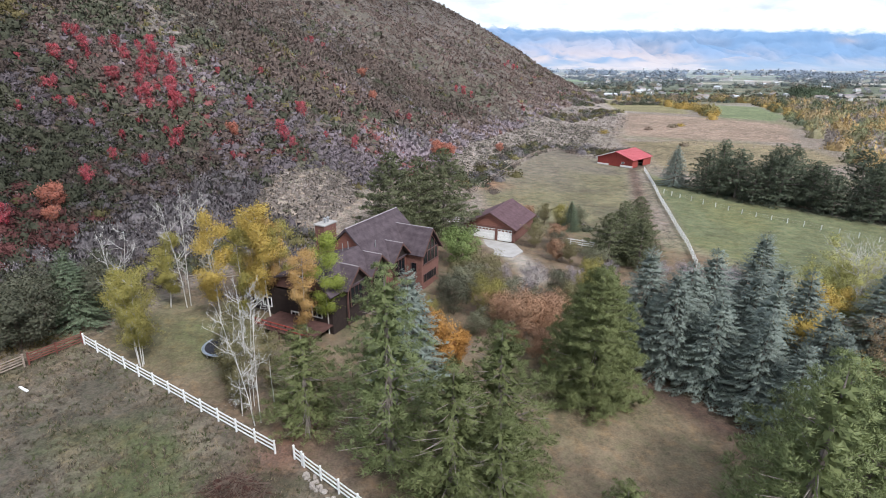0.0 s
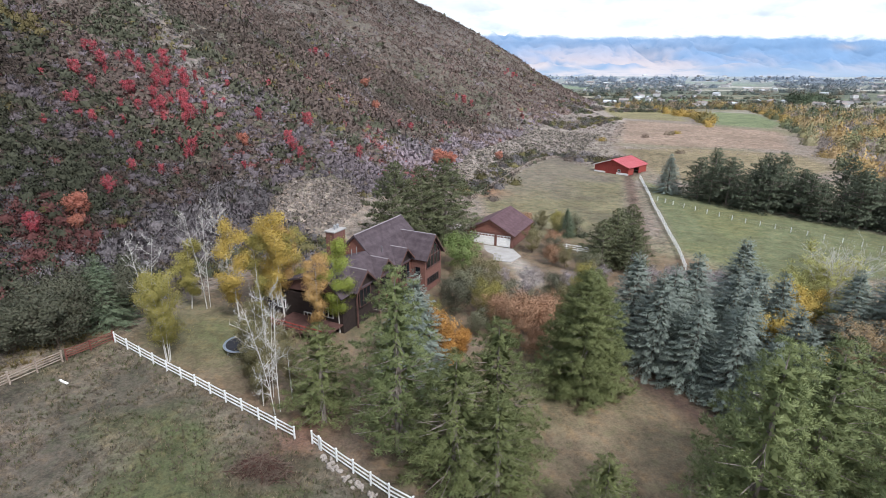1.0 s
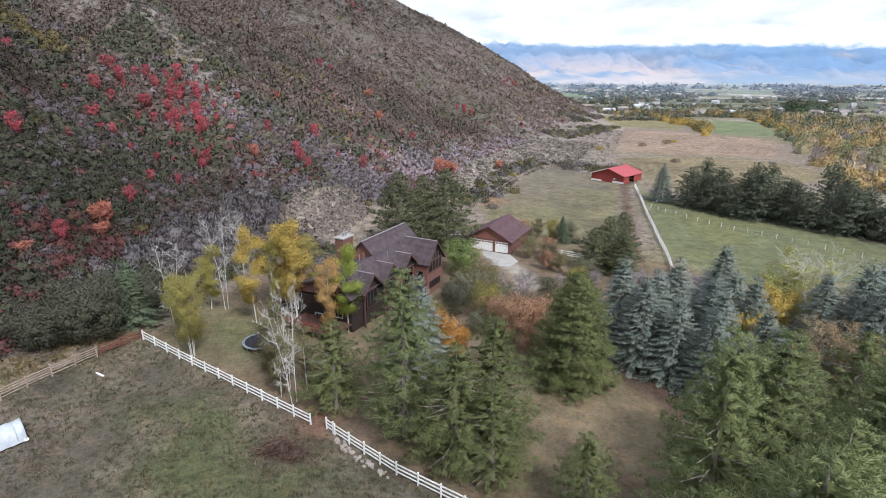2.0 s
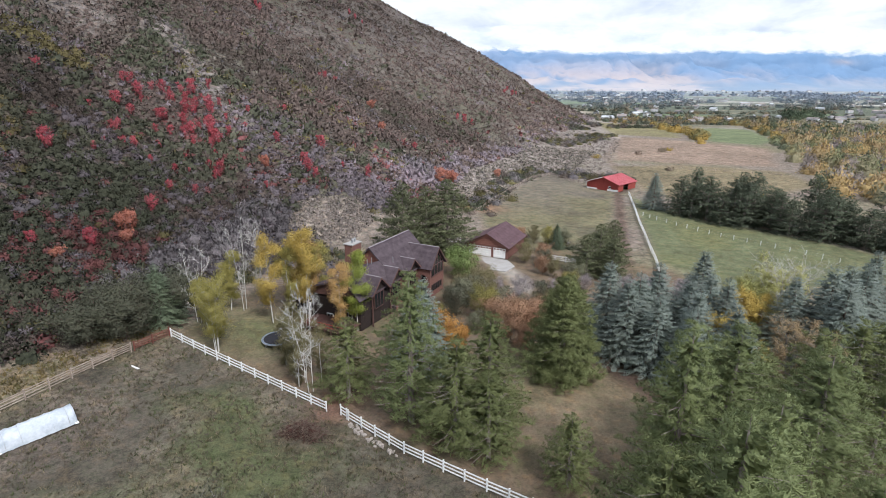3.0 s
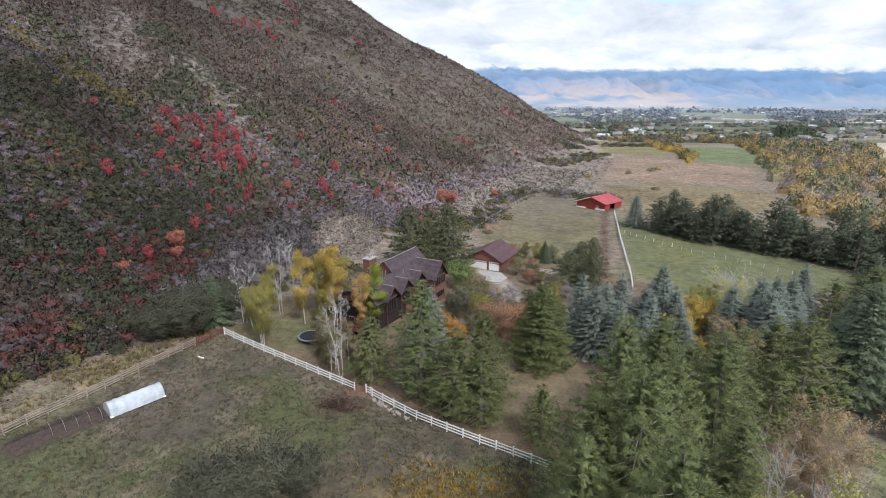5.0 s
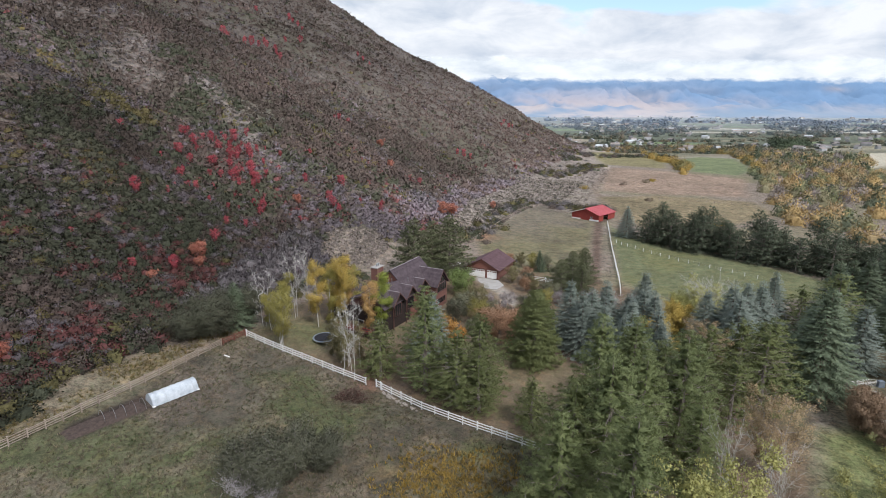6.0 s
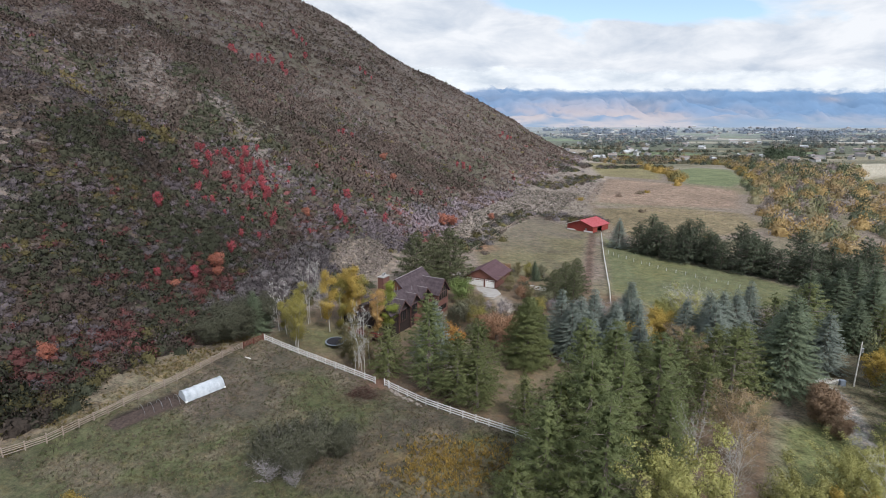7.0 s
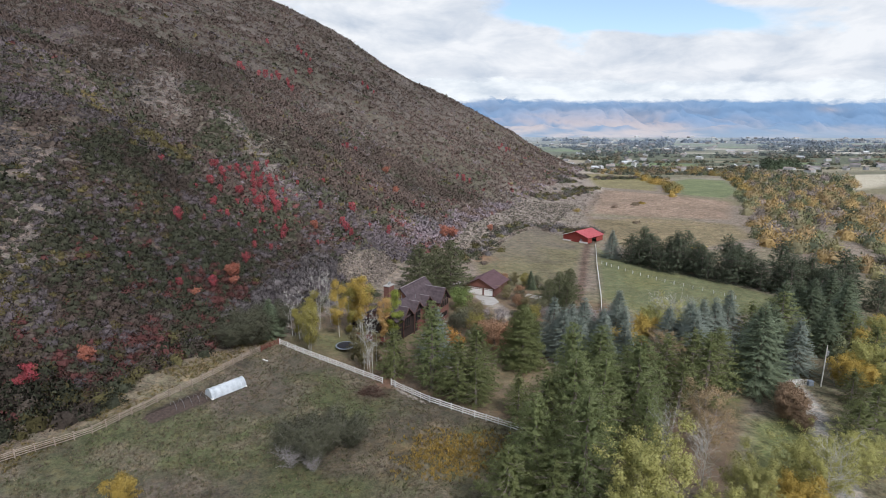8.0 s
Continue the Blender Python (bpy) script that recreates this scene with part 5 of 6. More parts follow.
grove([broad(56, LEAF_YGREEN, "cottonwood", "yellow-green cottonwood with broad crown", h=11, spread=4.0, leaves=54, leaf=0.15, cloud=0.60, group="cottonwoods")],
      [(57.0, 68.5, 10.0), (25.4, 1.6, 15.4, 0.80), (39.6, 3.4, 10.6, 0.85), (50.0, 6.0, 10.8, 0.9), (53.4, 66, 9.0), (33.0, -2.5, 9.5, 0.8), (55.7, 9.2, 9), (63, 12.5, 8), (89.4, 42.3, 10), (92, 36, 9), (95, 29, 9), (20.8, -2.2, 10.6, 0.7), (14.5, -6, 7), (106, 60, 9), (100, 46, 8)], 17, 11)
grove([broad(57, LEAF_GOLD, "golden_cottonwood", "golden autumn cottonwood among conifers", h=9, spread=2.9, leaves=28, leaf=0.165, cloud=0.6, group="golden trees")], [(49.0, 62.5, 7.8), (40.4, 52.6, 9.6, 0.9), (43.6, 57.0, 8.4), (42.4, 50.2, 6.6, 0.8), (44.2, 1.5, 8), (-42.0, 4.2, 7.0), (82.6, 42.1, 8.0, 1.2), (85.6, 39.4, 7.0, 1.2), (45.5, 1.1, 9), (98, 56, 8), (88, 26, 7), (112, 66, 8), (104, 38, 8), (44.8, 63.9, 7.5), (90, 49, 5.5, 1.2)], 18, 9)
grove([broad(58, LEAF_TAN, "tan_cottonwood", "pale tan half-bare cottonwood with grey limbs", h=11, spread=3.0, leaves=34, leaf=0.125, cloud=0.55, bare=0.25, bark=GREY_BARK, group="tan trees")], [(42.9, 20.2, 11.4, 0.95), (47.5, 49, 8.5), (50, 45.5, 8)], 19, 11)
grove([broad(59, LEAF_TAN, "bare_tree", "bare grey-white tree with spreading twigs", h=10, spread=2.9, bare=1.0, bark=PALE_BARK, limbs=13, group="bare trees")], [(57.5, 65.5, 12.0, 0.9), (33.4, 14.6, 9.0, 0.6), (37.5, 10.5, 8.5, 0.7), (51.4, 4.2, 10.0, 0.8), (56.7, 64.7, 10)], 20, 10)
grove([broad(60, LEAF_BROWN, "rusty_bush", "dark rusty bush near the east drive", h=6, spread=2.4)], [(62.6, 29.0, 5.6, 1.0), (64.2, 32.2, 5.4, 1.0), (62.6, 25.4, 3.6)], 21, 6)
grove([broad(61, LEAF_DARK, "meadow_bush", "low dark olive bush with bare grey twigs in the lot", h=4, spread=3.0, stems=6, bare=0.25, leaves=30, leaf=0.13, bark=GREY_BARK, cloud=0.75)], [(-22.6, 17.8, 4.3, 0.85), (-18.8, 20.0, 4.4, 0.9), (-15.0, 21.6, 3.4, 0.85), (-20.2, 16.6, 3.4, 0.8)], 22, 4)
grove([broad(63, LEAF_DARK, "twig_bush", "tangle of bare grey twigs before the dark bush", h=4, spread=2.6, stems=6, bare=1.0, bark=GREY_BARK, limbs=6)], [(-23.4, 15.2, 3.0), (-20.0, 14.4, 2.8), (-21.4, 19.0, 4.9)], 24, 4)
grove([broad(62, LEAF_DARK, "chokecherry_bush", "big grey-green bush at the fence corner", h=6, spread=2.8, stems=5, leaves=20, leaf=0.15, cloud=0.8)], [(-42.0, 55.6, 5.6, 1.1), (-45.5, 53.5, 5.2, 1.1), (-39.8, 64.5, 6.0, 1.1), (-44, 59.5, 6, 1.1)], 23, 6)


# ---- scrub on the hillside, brush and valley trees: stuff ----
def clump(rng, n, flat=0.75, size=0.30, core=6):
    """Triangles of one bush of radius 1: an uneven leafy mound with small leaves standing out of it."""
    wave = [rng.uniform(0, 6.283) for _ in range(3)]
    lump = lambda a, z: 1 + 0.16 * np.sin(3 * a + wave[0] + 2 * z) + 0.11 * np.sin(5 * a + wave[1] - 3 * z) + 0.08 * np.sin(2 * a + wave[2] + 6 * z)  # noqa: E731
    a, z = rng.uniform(0, 6.283, n), rng.random(n) ** 0.8
    k = lump(a, z) * rng.uniform(0.62, 1.08, n)
    rad = np.sqrt(np.clip(1 - z * z, 0, 1))
    c = np.stack((np.cos(a) * rad * k, np.sin(a) * rad * k, z * flat * k), 1)
    d = rng.normal(0, 0.8, (n, 3)) + c * 1.1
    d /= np.linalg.norm(d, axis=1)[:, None]
    w = np.cross(d, rng.normal(0, 1, (n, 3)))
    w /= np.linalg.norm(w, axis=1)[:, None]
    s = rng.uniform(0.6, 1.3, (n, 1)) * size
    tri = np.stack((c - w * s * 0.42, c + w * s * 0.42, c + d * s * 1.1), 1)
    nrm = c * np.array((0.9, 0.9, 1.0)) + np.array((0, 0, 0.25)) + rng.normal(0, 0.22, (n, 3))
    if core:
        rows = []
        for zz in ((-0.12, 0.42, 0.80) if core > 6 else (-0.12, 0.6)):
            aa = np.arange(core) * 6.2832 / core + rng.uniform(-0.3, 0.3, core)
            rr = np.sqrt(1 - max(zz, 0) ** 2) * 0.64 * lump(aa, zz) * rng.uniform(0.75, 1.2, core)
            rows.append(np.stack((np.cos(aa) * rr, np.sin(aa) * rr, np.full(core, zz * 0.8 * flat) + rng.uniform(-0.12, 0.12, core)), 1))
        top = np.array((rng.uniform(-0.25, 0.25), rng.uniform(-0.25, 0.25), 0.66 * flat))
        faces = []
        for i in range(core):
            j = (i + 1) % core
            for lo, hi in zip(rows, rows[1:]):
                faces += [(lo[i], lo[j], hi[j]), (lo[i], hi[j], hi[i])]
            faces.append((rows[-1][i], rows[-1][j], top))
        faces = np.array(faces)
        tri = np.concatenate((faces, tri))
        nrm = np.concatenate((faces.mean(1) * np.array((0.9, 0.9, 1.1)) + np.array((0, 0, 0.12)), nrm))
    return tri, nrm


def scatter(name, spots, tints, leaves, label, category, seed, flat=0.75, size=0.30, vary=0.32, tall=1.0, core=6, shade=0.45):
    """Many bushes in one mesh: spots (x, y, radius), one tint a bush, each leaf varied about it."""
    rng = np.random.default_rng(seed)
    kinds = [clump(rng, leaves, flat, size, core) for _ in range(8)]
    leaves = len(kinds[0][0])
    spots, tints = np.asarray(spots), np.asarray(tints)
    z = ground_height(spots[:, 0], spots[:, 1]) - 0.08
    tri, col, nrm = [], [], []
    which = rng.integers(0, 8, len(spots))
    for k in range(8):
        s, t, zz = spots[which == k], tints[which == k], z[which == k]
        n = len(s)
        if not n:
            continue
        a = rng.uniform(0, 6.283, n)
        c, sn = np.cos(a)[:, None, None], np.sin(a)[:, None, None]
        base, bn = kinds[k][0][None], kinds[k][1]
        x = base[..., 0] * c - base[..., 1] * sn
        y = base[..., 0] * sn + base[..., 1] * c
        c1, s1_ = np.cos(a)[:, None], np.sin(a)[:, None]
        nrm.append(np.stack((bn[None, :, 0] * c1 - bn[None, :, 1] * s1_, bn[None, :, 0] * s1_ + bn[None, :, 1] * c1, np.repeat(bn[None, :, 2], n, 0)), -1).reshape(-1, 3))
        r = s[:, 2][:, None, None]
        hgt = r * rng.uniform(0.75, 1.3, n)[:, None, None] * tall
        tri.append(np.stack((x * r + s[:, 0][:, None, None], y * r + s[:, 1][:, None, None], base[..., 2] * hgt + zz[:, None, None]), -1).reshape(-1, 3, 3))
        col.append((t[:, None, :] * (1 + vary * rng.uniform(-1, 1, (n, leaves, 1)) * np.where(np.arange(leaves) < core * (5 if core > 6 else 3), shade, 1.0)[None, :, None])).reshape(-1, 3))
    ob = soup(name, np.concatenate(tri), SCRUB, None, np.clip(np.concatenate(col), 0.005, 1), np.concatenate(nrm))
    return tagged(ob, label, category, kind="stuff")


OAK, SAGE, BARE, ROSE, OLIVE, BROWN = (0.078, 0.084, 0.056), (0.125, 0.114, 0.112), (0.150, 0.134, 0.138), (0.160, 0.072, 0.066), (0.126, 0.112, 0.052), (0.106, 0.086, 0.072)
KINDS = np.array((OAK, SAGE, BARE, ROSE, OLIVE, BROWN))


def hill_kind(rng, x, y):
    """Which plant grows where: stands of dark oak, sage high up, grey bare brush and rosy maple low down."""
    d, h = foot_distance(x, y), ground_height(x, y)
    p = np.zeros((len(x), 6))
    spot = lambda cx, cy, r: np.exp(-((x - cx) ** 2 + (y - cy) ** 2) / (2.0 * r * r))  # noqa: E731
    p[:, 0] = 0.80 + 0.9 * spot(-99, 169, 9) + 0.9 * spot(-111, 210, 8) + 0.2 * spot(-72, 100, 22)
    p[:, 1] = 0.55 + 0.5 * np.clip((h - 30) / 30, 0, 1) + 0.6 * along(x, y, BARE3, 6, 8)
    p[:, 2] = 0.72 + 0.8 * np.exp(-((d - 2) / 11) ** 2) * np.clip((y - 60) / 25, 0, 1) + 0.3 * spot(-60, 140, 14)
    p[:, 3] = 0.42 + 0.38 * spot(-66, 136, 11) + 0.42 * np.exp(-((x + 60) / 9) ** 2 - ((y - 68) / 18) ** 2) + 0.25 * np.clip(1 - (h - 6) / 30, 0, 1)
    p[:, 4] = 0.62 + 1.2 * along(x, y, DRAW, 2.5, 5) + 0.5 * spot(-55, 193, 10)
    p[:, 5] = 0.88 + 0.5 * np.clip((y - 150) / 60, 0, 1)
    for k in range(6):
        p[:, k] *= 0.35 + 1.3 * clouded(x, y, 13, 500 + 7 * k)
    return (p + rng.normal(0, 0.20, p.shape)).argmax(1)


rng = np.random.default_rng(5)
bands = [((-100, -34, -14, 112), 14000, (0.5, 1.8), 90, 0.22), ((-250, 8, -14, 150), 31000, (0.55, 1.9), 25, 0.36), ((-290, 66, 150, 290), 36000, (0.6, 2.1), 12, 0.50), ((-420, 260, 290, 980), 56000, (0.9, 2.7), 6, 0.66)]
for i, (area, count, radius, leaves, size) in enumerate(bands):
    x, y = rng.uniform(area[0], area[1], count), rng.uniform(area[2], area[3], count)
    d = foot_distance(x, y)
    o = openness(x, y)
    ok = ((i != 1) | (x < -100) | (y > 112) | (x > -34)) & (x > -0.87 * (y + 70))
    ok &= (d > -8 + 9 * np.clip((y - 170) / 40, 0, 1)) & (d < 380) & (rng.random(count) < 1 - 0.62 * o) & (inside(x, y, SAGEFLAT, 1) < 0.5) & (along(x, y, HILLPATH, 1.1, 0.5) < 0.5) & (along(x, y, [(-40, 60), (-53, 34), (-68, 12), (-90, -8)], 4.6, 0.5) < 0.5)
    x, y, o, d = x[ok], y[ok], o[ok], d[ok]
    kind, h_ = hill_kind(rng, x, y), ground_height(x, y)
    r = (radius[0] + (radius[1] - radius[0]) * rng.random(len(x)) ** 1.6) * np.where(kind == 1, 0.7, 1.0) * (1 - 0.35 * o) * np.where(kind == 0, 1.15, 1.0)
    tint = KINDS[kind] * np.array((1.06, 1.0, 1.03)) * rng.uniform(0.84, 1.22, (len(x), 1))
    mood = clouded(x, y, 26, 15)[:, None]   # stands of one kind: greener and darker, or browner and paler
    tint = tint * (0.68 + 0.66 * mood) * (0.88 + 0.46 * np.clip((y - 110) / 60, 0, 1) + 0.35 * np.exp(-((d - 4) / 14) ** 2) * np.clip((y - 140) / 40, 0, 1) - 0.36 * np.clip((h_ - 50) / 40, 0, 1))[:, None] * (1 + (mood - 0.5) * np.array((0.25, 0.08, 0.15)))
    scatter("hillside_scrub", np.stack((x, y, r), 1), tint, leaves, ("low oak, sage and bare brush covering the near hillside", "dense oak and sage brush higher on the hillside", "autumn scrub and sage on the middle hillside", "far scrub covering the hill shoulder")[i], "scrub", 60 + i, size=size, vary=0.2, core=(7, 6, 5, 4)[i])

# small grass clumps and young sage between the bushes
x, y = rng.uniform(-170, 110, 40000), rng.uniform(-14, 330, 40000)
d = foot_distance(x, y)
ok = ((d > -6) & (y < 150) | (d > -34) & (y >= 150)) & (d < 150) & (x > -0.87 * (y + 70)) & (inside(x, y, PASTURE, 1) < 0.5) & (along(x, y, [(-40, 60), (-53, 34), (-68, 12), (-90, -8)], 4.6, 0.5) < 0.5)
x, y = x[ok], y[ok]
scatter("low_sage", np.stack((x, y, rng.uniform(0.3, 0.75, len(x))), 1), np.array([(0.14, 0.122, 0.102), (0.115, 0.098, 0.080), (0.10, 0.100, 0.066), (0.155, 0.142, 0.132)])[rng.integers(0, 4, len(x))] * rng.uniform(0.7, 1.3, (len(x), 1)), 9, "small dry grass clumps and young sage between bushes", "grass", 70, size=0.7, core=0)

# pale sage on the flats at the hill's foot
x, y = rng.uniform(-60, 150, 13000), rng.uniform(100, 470, 13000)
d = foot_distance(x, y)
ok = ((d < 0) & (d > -46) & (y > 150) | (inside(x, y, SAGEFLAT, 1) > 0.5)) & (inside(x, y, PASTURE, 1) < 0.5) & (along(x, y, HILLPATH, 1.8, 0.5) < 0.5)
x, y = x[ok], y[ok]
more = rng.uniform((-40, 96), (-4, 142), (2600, 2))
more = more[inside(more[:, 0], more[:, 1], SAGEFLAT, 1) > 0.4]
x, y = np.concatenate((x, more[:, 0])), np.concatenate((y, more[:, 1]))
scatter("sagebrush", np.stack((x, y, rng.uniform(0.35, 1.0, len(x))), 1), np.array((0.245, 0.208, 0.182)) * rng.uniform(0.65, 1.25, (len(x), 1)), 14, "pale grey sagebrush on stony flats", "sagebrush", 71, size=0.4, shade=0.25)

# brush thickets along the pasture's upper fence and round the barn
lines = [([(10, 142), (26, 182), (40, 216), (52, 234)], 5, 90, (1.4, 2.8)), ([(58, 236), (66, 222), (76, 214), (84, 222)], 6, 80, (1.6, 3.2)), ([(-30, 98), (-20, 92), (-34, 84), (-40, 70)], 4, 80, (1.2, 2.4)), ([(-62, 26), (-56, 44), (-48, 62), (-42, 74)], 4, 140, (1.2, 2.6)), ([(-84, 2), (-72, 17), (-66, 30)], 5.5, 150, (1.5, 3.1)), ([(76, 342), (98, 366), (128, 412), (150, 455)], 11, 190, (1.4, 3.2)), ([(150, 560), (230, 620), (300, 640)], 16, 90, (3, 5)), ([(120, 470), (150, 520)], 12, 60, (2, 4)), ([(12, 120), (30, 116), (36, 112)], 2.5, 26, (0.9, 1.8))]
sp, ti = [], []
for k, (pts, width, count, rad) in enumerate(lines):
    seg = rng.integers(0, len(pts) - 1, count)
    t = rng.random(count)
    P = np.array(pts, float)
    q = P[seg] * (1 - t[:, None]) + P[seg + 1] * t[:, None] + rng.normal(0, width * 0.55, (count, 2))
    sp.append(np.column_stack((q, rng.uniform(*rad, count))))
    ti.append(KINDS[rng.choice([0, 0, 4, 5, 0] if k in (3, 4) else [0, 0, 1, 2, 4, 4, 5], count)] * (0.62 if k == 4 else 0.85 if k == 3 else 1.25) * rng.uniform(0.6, 1.35, (count, 1)))
scatter("brush_thicket", np.concatenate(sp), np.concatenate(ti), 180, "dense grey-green oak brush along the fences", "brush", 72, size=0.16)

# tall lavender-grey leafless brush at the hill's foot behind the aspens
P = np.array([(-50, 68), (-45, 80), (-39, 90), (-36, 98), (-38, 108)], float)
seg, t = rng.integers(0, 4, 150), rng.random((150, 1))
q = P[seg] * (1 - t) + P[seg + 1] * t + rng.normal(0, 3.2, (150, 2))
q = q[inside(q[:, 0], q[:, 1], SAGEFLAT, 1) < 0.5]
scatter("bare_brush", np.column_stack((q, rng.uniform(1.2, 2.4, len(q)))), np.array((0.165, 0.147, 0.150)) * rng.uniform(0.7, 1.25, (len(q), 1)), 220, "tall lavender-grey leafless brush at the hill's foot", "brush", 74, size=0.15, tall=1.5)

# red maples among the scrub: countable, so things of their own
maple = [leafy("red_maple", 80 + i, 5, 1.35, LEAF_RED, GREY_BARK, "crimson bigtooth maple among hillside scrub", "red maples", stems=3, clear=0.12, leaves=9, leaf=0.19, cloud=0.55, limbs=4, fine=False) for i in range(3)]
RED_GULLY = [(-76, 134, 3.6), (-79, 136, 3.2), (-70, 151, 4.4), (-66, 143, 5.0), (-68, 160, 4.2), (-60, 138, 4.6), (-63, 133, 4.4), (-56, 139, 4.2), (-51, 117, 3.8), (-56, 94, 4.4), (-52, 105, 3.4), (-74, 94, 4.4), (-87, 114, 3.0), (-70, 102, 2.6), (-66, 74.5, 2.6),
             (-71, 112, 3.6), (-67, 111, 4.0), (-74, 143, 3.8), (-71, 141, 4.2), (-80, 135, 4.0), (-76, 124, 3.4), (-56, 103, 3.2), (-51, 115, 3.6), (-60, 80, 3.6), (-64, 148, 4.4), (-61, 129, 3.4), (-70, 28, 3.8), (-71, 26, 3.2), (-76, 71, 2.6), (-57, 134, 4.2)]
RED_SLOPE = [(-33, 133, 4.6), (-31, 131, 4.2), (-35, 136, 3.8), (-19, 150, 4.4), (-6, 210, 4.4), (-33, 154, 4.2), (-44, 145, 4.0), (-47, 167, 3.4), (-50, 256, 4.2), (-46, 260, 4.0), (-53, 258, 3.4), (21, 309, 5.0), (16, 306, 4.4), (25, 313, 4.4), (80, 528, 5.5), (72, 520, 5.0), (86, 538, 5.0), (76, 536, 4.5), (-57, 428, 5.0), (-52, 426, 4.2), (-62, 432, 4.0), (-26, 148, 2.4), (-40, 118, 2.6)]
RED_HIGH = [(-109, 303, 5.6), (-112, 300, 5.2), (-106, 307, 5.0), (-120, 288, 5.2), (-118, 291, 4.4), (-106, 319, 5.0), (-102, 312, 4.6), (-89, 291, 4.8), (-92, 297, 4.4), (-95, 305, 4.4), (-137, 412, 5.0), (-116, 440, 6.0), (-120, 444, 5.4), (-111, 436, 5.4), (-106, 428, 4.8), (-91, 353, 4.8), (-98, 342, 4.4)]
RED = RED_GULLY + RED_SLOPE + RED_HIGH
for i in range(34):   # loose drift of small rosy maples round the gully
    RED.append((-78 + 26 * ((i * 0.618 + 0.3) % 1), 106 + 50 * ((i * 0.2718) % 1), 1.9 + 1.2 * ((i * 0.37) % 1)))
for i in range(12):   # the thick of the gully
    RED.append((-70 + 13 * ((i * 0.618) % 1), 130 + 20 * ((i * 0.7549) % 1), 3.0 + 1.3 * ((i * 0.37) % 1)))
plant(maple, [(x, y, 1.08 * h, 0.9) for x, y, h in RED], 30, 5)
ember = [leafy("orange_maple_bush", 90, 5, 1.8, LEAF_CORAL, GREY_BARK, "orange-red maple bush at the hill's foot", "orange maples", stems=4, clear=0.1, leaves=16, leaf=0.22, cloud=0.6, limbs=4, fine=False)]
plant(ember, [(-57, 86.5, 4.0, 1.1), (-56, 84, 3.0), (4, 174, 6, 1.2), (8, 177, 5, 1.1), (-43, 128, 3.8), (-20, 214, 4.6), (28, 205, 4), (-66.6, 36.8, 3.4), (-27, 244, 4.5), (-62, 74, 2.6)], 31, 5)

# valley trees
def valley(count, poly, seed, tints, radius, leaves, label, tall, size=0.3):
    r = np.random.default_rng(seed)
    P = np.array(poly)
    x, y = r.uniform(P[:, 0].min(), P[:, 0].max(), count), r.uniform(P[:, 1].min(), P[:, 1].max(), count)
    ok = inside(x, y, poly, 2) > 0.5
    x, y = x[ok], y[ok]
    pick = (clouded(x, y, 12, seed) * 2.6 + r.uniform(0, 0.75, len(x))) % 1.0   # like grows beside like
    t = np.array(tints)[(pick * len(tints)).astype(int) % len(tints)] * r.uniform(0.8, 1.2, (len(x), 1))
    scatter("valley_trees", np.stack((x, y, r.uniform(*radius, len(x))), 1), t, leaves, label, "trees", seed, flat=1.0, size=size, tall=tall, vary=0.16, shade=0.8)


AUTUMN = [(0.44, 0.32, 0.15), (0.40, 0.29, 0.16), (0.32, 0.29, 0.15), (0.23, 0.24, 0.13), (0.30, 0.255, 0.225), (0.27, 0.23, 0.215), (0.42, 0.30, 0.14), (0.38, 0.29, 0.16), (0.13, 0.145, 0.095), (0.16, 0.17, 0.10), (0.27, 0.245, 0.15)]
valley(900, [(172, 243), (224, 314), (266, 402), (300, 430), (372, 560), (440, 540), (373, 367), (238, 211), (170, 128), (150, 150), (160, 200)], 201, AUTUMN, (2.8, 6.0), 240, "gold, tan and green cottonwoods along the creek", 1.25, 0.17)
valley(560, [(390, 650), (420, 700), (520, 760), (560, 640), (470, 520), (400, 440), (310, 430), (380, 570)], 203, AUTUMN + [(0.10, 0.12, 0.075)] * 3, (3.5, 6.5), 90, "mixed trees beyond the far fields", 1.25, 0.24)
valley(420, [(215, 730), (330, 870), (520, 900), (560, 800), (430, 745), (300, 715), (240, 712)], 204, [(0.11, 0.12, 0.085), (0.13, 0.13, 0.09), (0.30, 0.22, 0.10), (0.22, 0.17, 0.12)], (3.5, 6.5), 60, "dark brush and turning trees behind the far fields", 1.0, 0.28)
valley(150, [(590, 860), (690, 930), (720, 1000), (620, 940)], 207, [(0.07, 0.09, 0.06), (0.09, 0.115, 0.07)], (7, 10.5), 110, "stand of tall dark trees at the edge of town", 1.35, 0.2)
for line, count, half, tints in (([(285, 680), (262, 560), (243, 480), (199, 376)], 46, 7, [(0.40, 0.28, 0.09), (0.34, 0.26, 0.10), (0.27, 0.24, 0.11)]), ([(392, 740), (430, 700), (378, 596), (300, 440)], 60, 9, [(0.38, 0.27, 0.10), (0.31, 0.25, 0.12), (0.17, 0.18, 0.10)])):
    r_ = np.random.default_rng(int(count))
    P = np.array(line, float)
    seg, t = r_.integers(0, 3, count), r_.random((count, 1))
    q = P[seg] * (1 - t) + P[seg + 1] * t + r_.normal(0, half * 0.5, (count, 2))
    scatter("valley_trees", np.column_stack((q, r_.uniform(3.2, 5.6, count))), np.array(tints)[r_.integers(0, 3, count)] * r_.uniform(0.8, 1.2, (count, 1)), 220, "line of golden trees between far fields", "trees", 208, flat=1.0, size=0.17, tall=1.2, vary=0.16, shade=0.8)
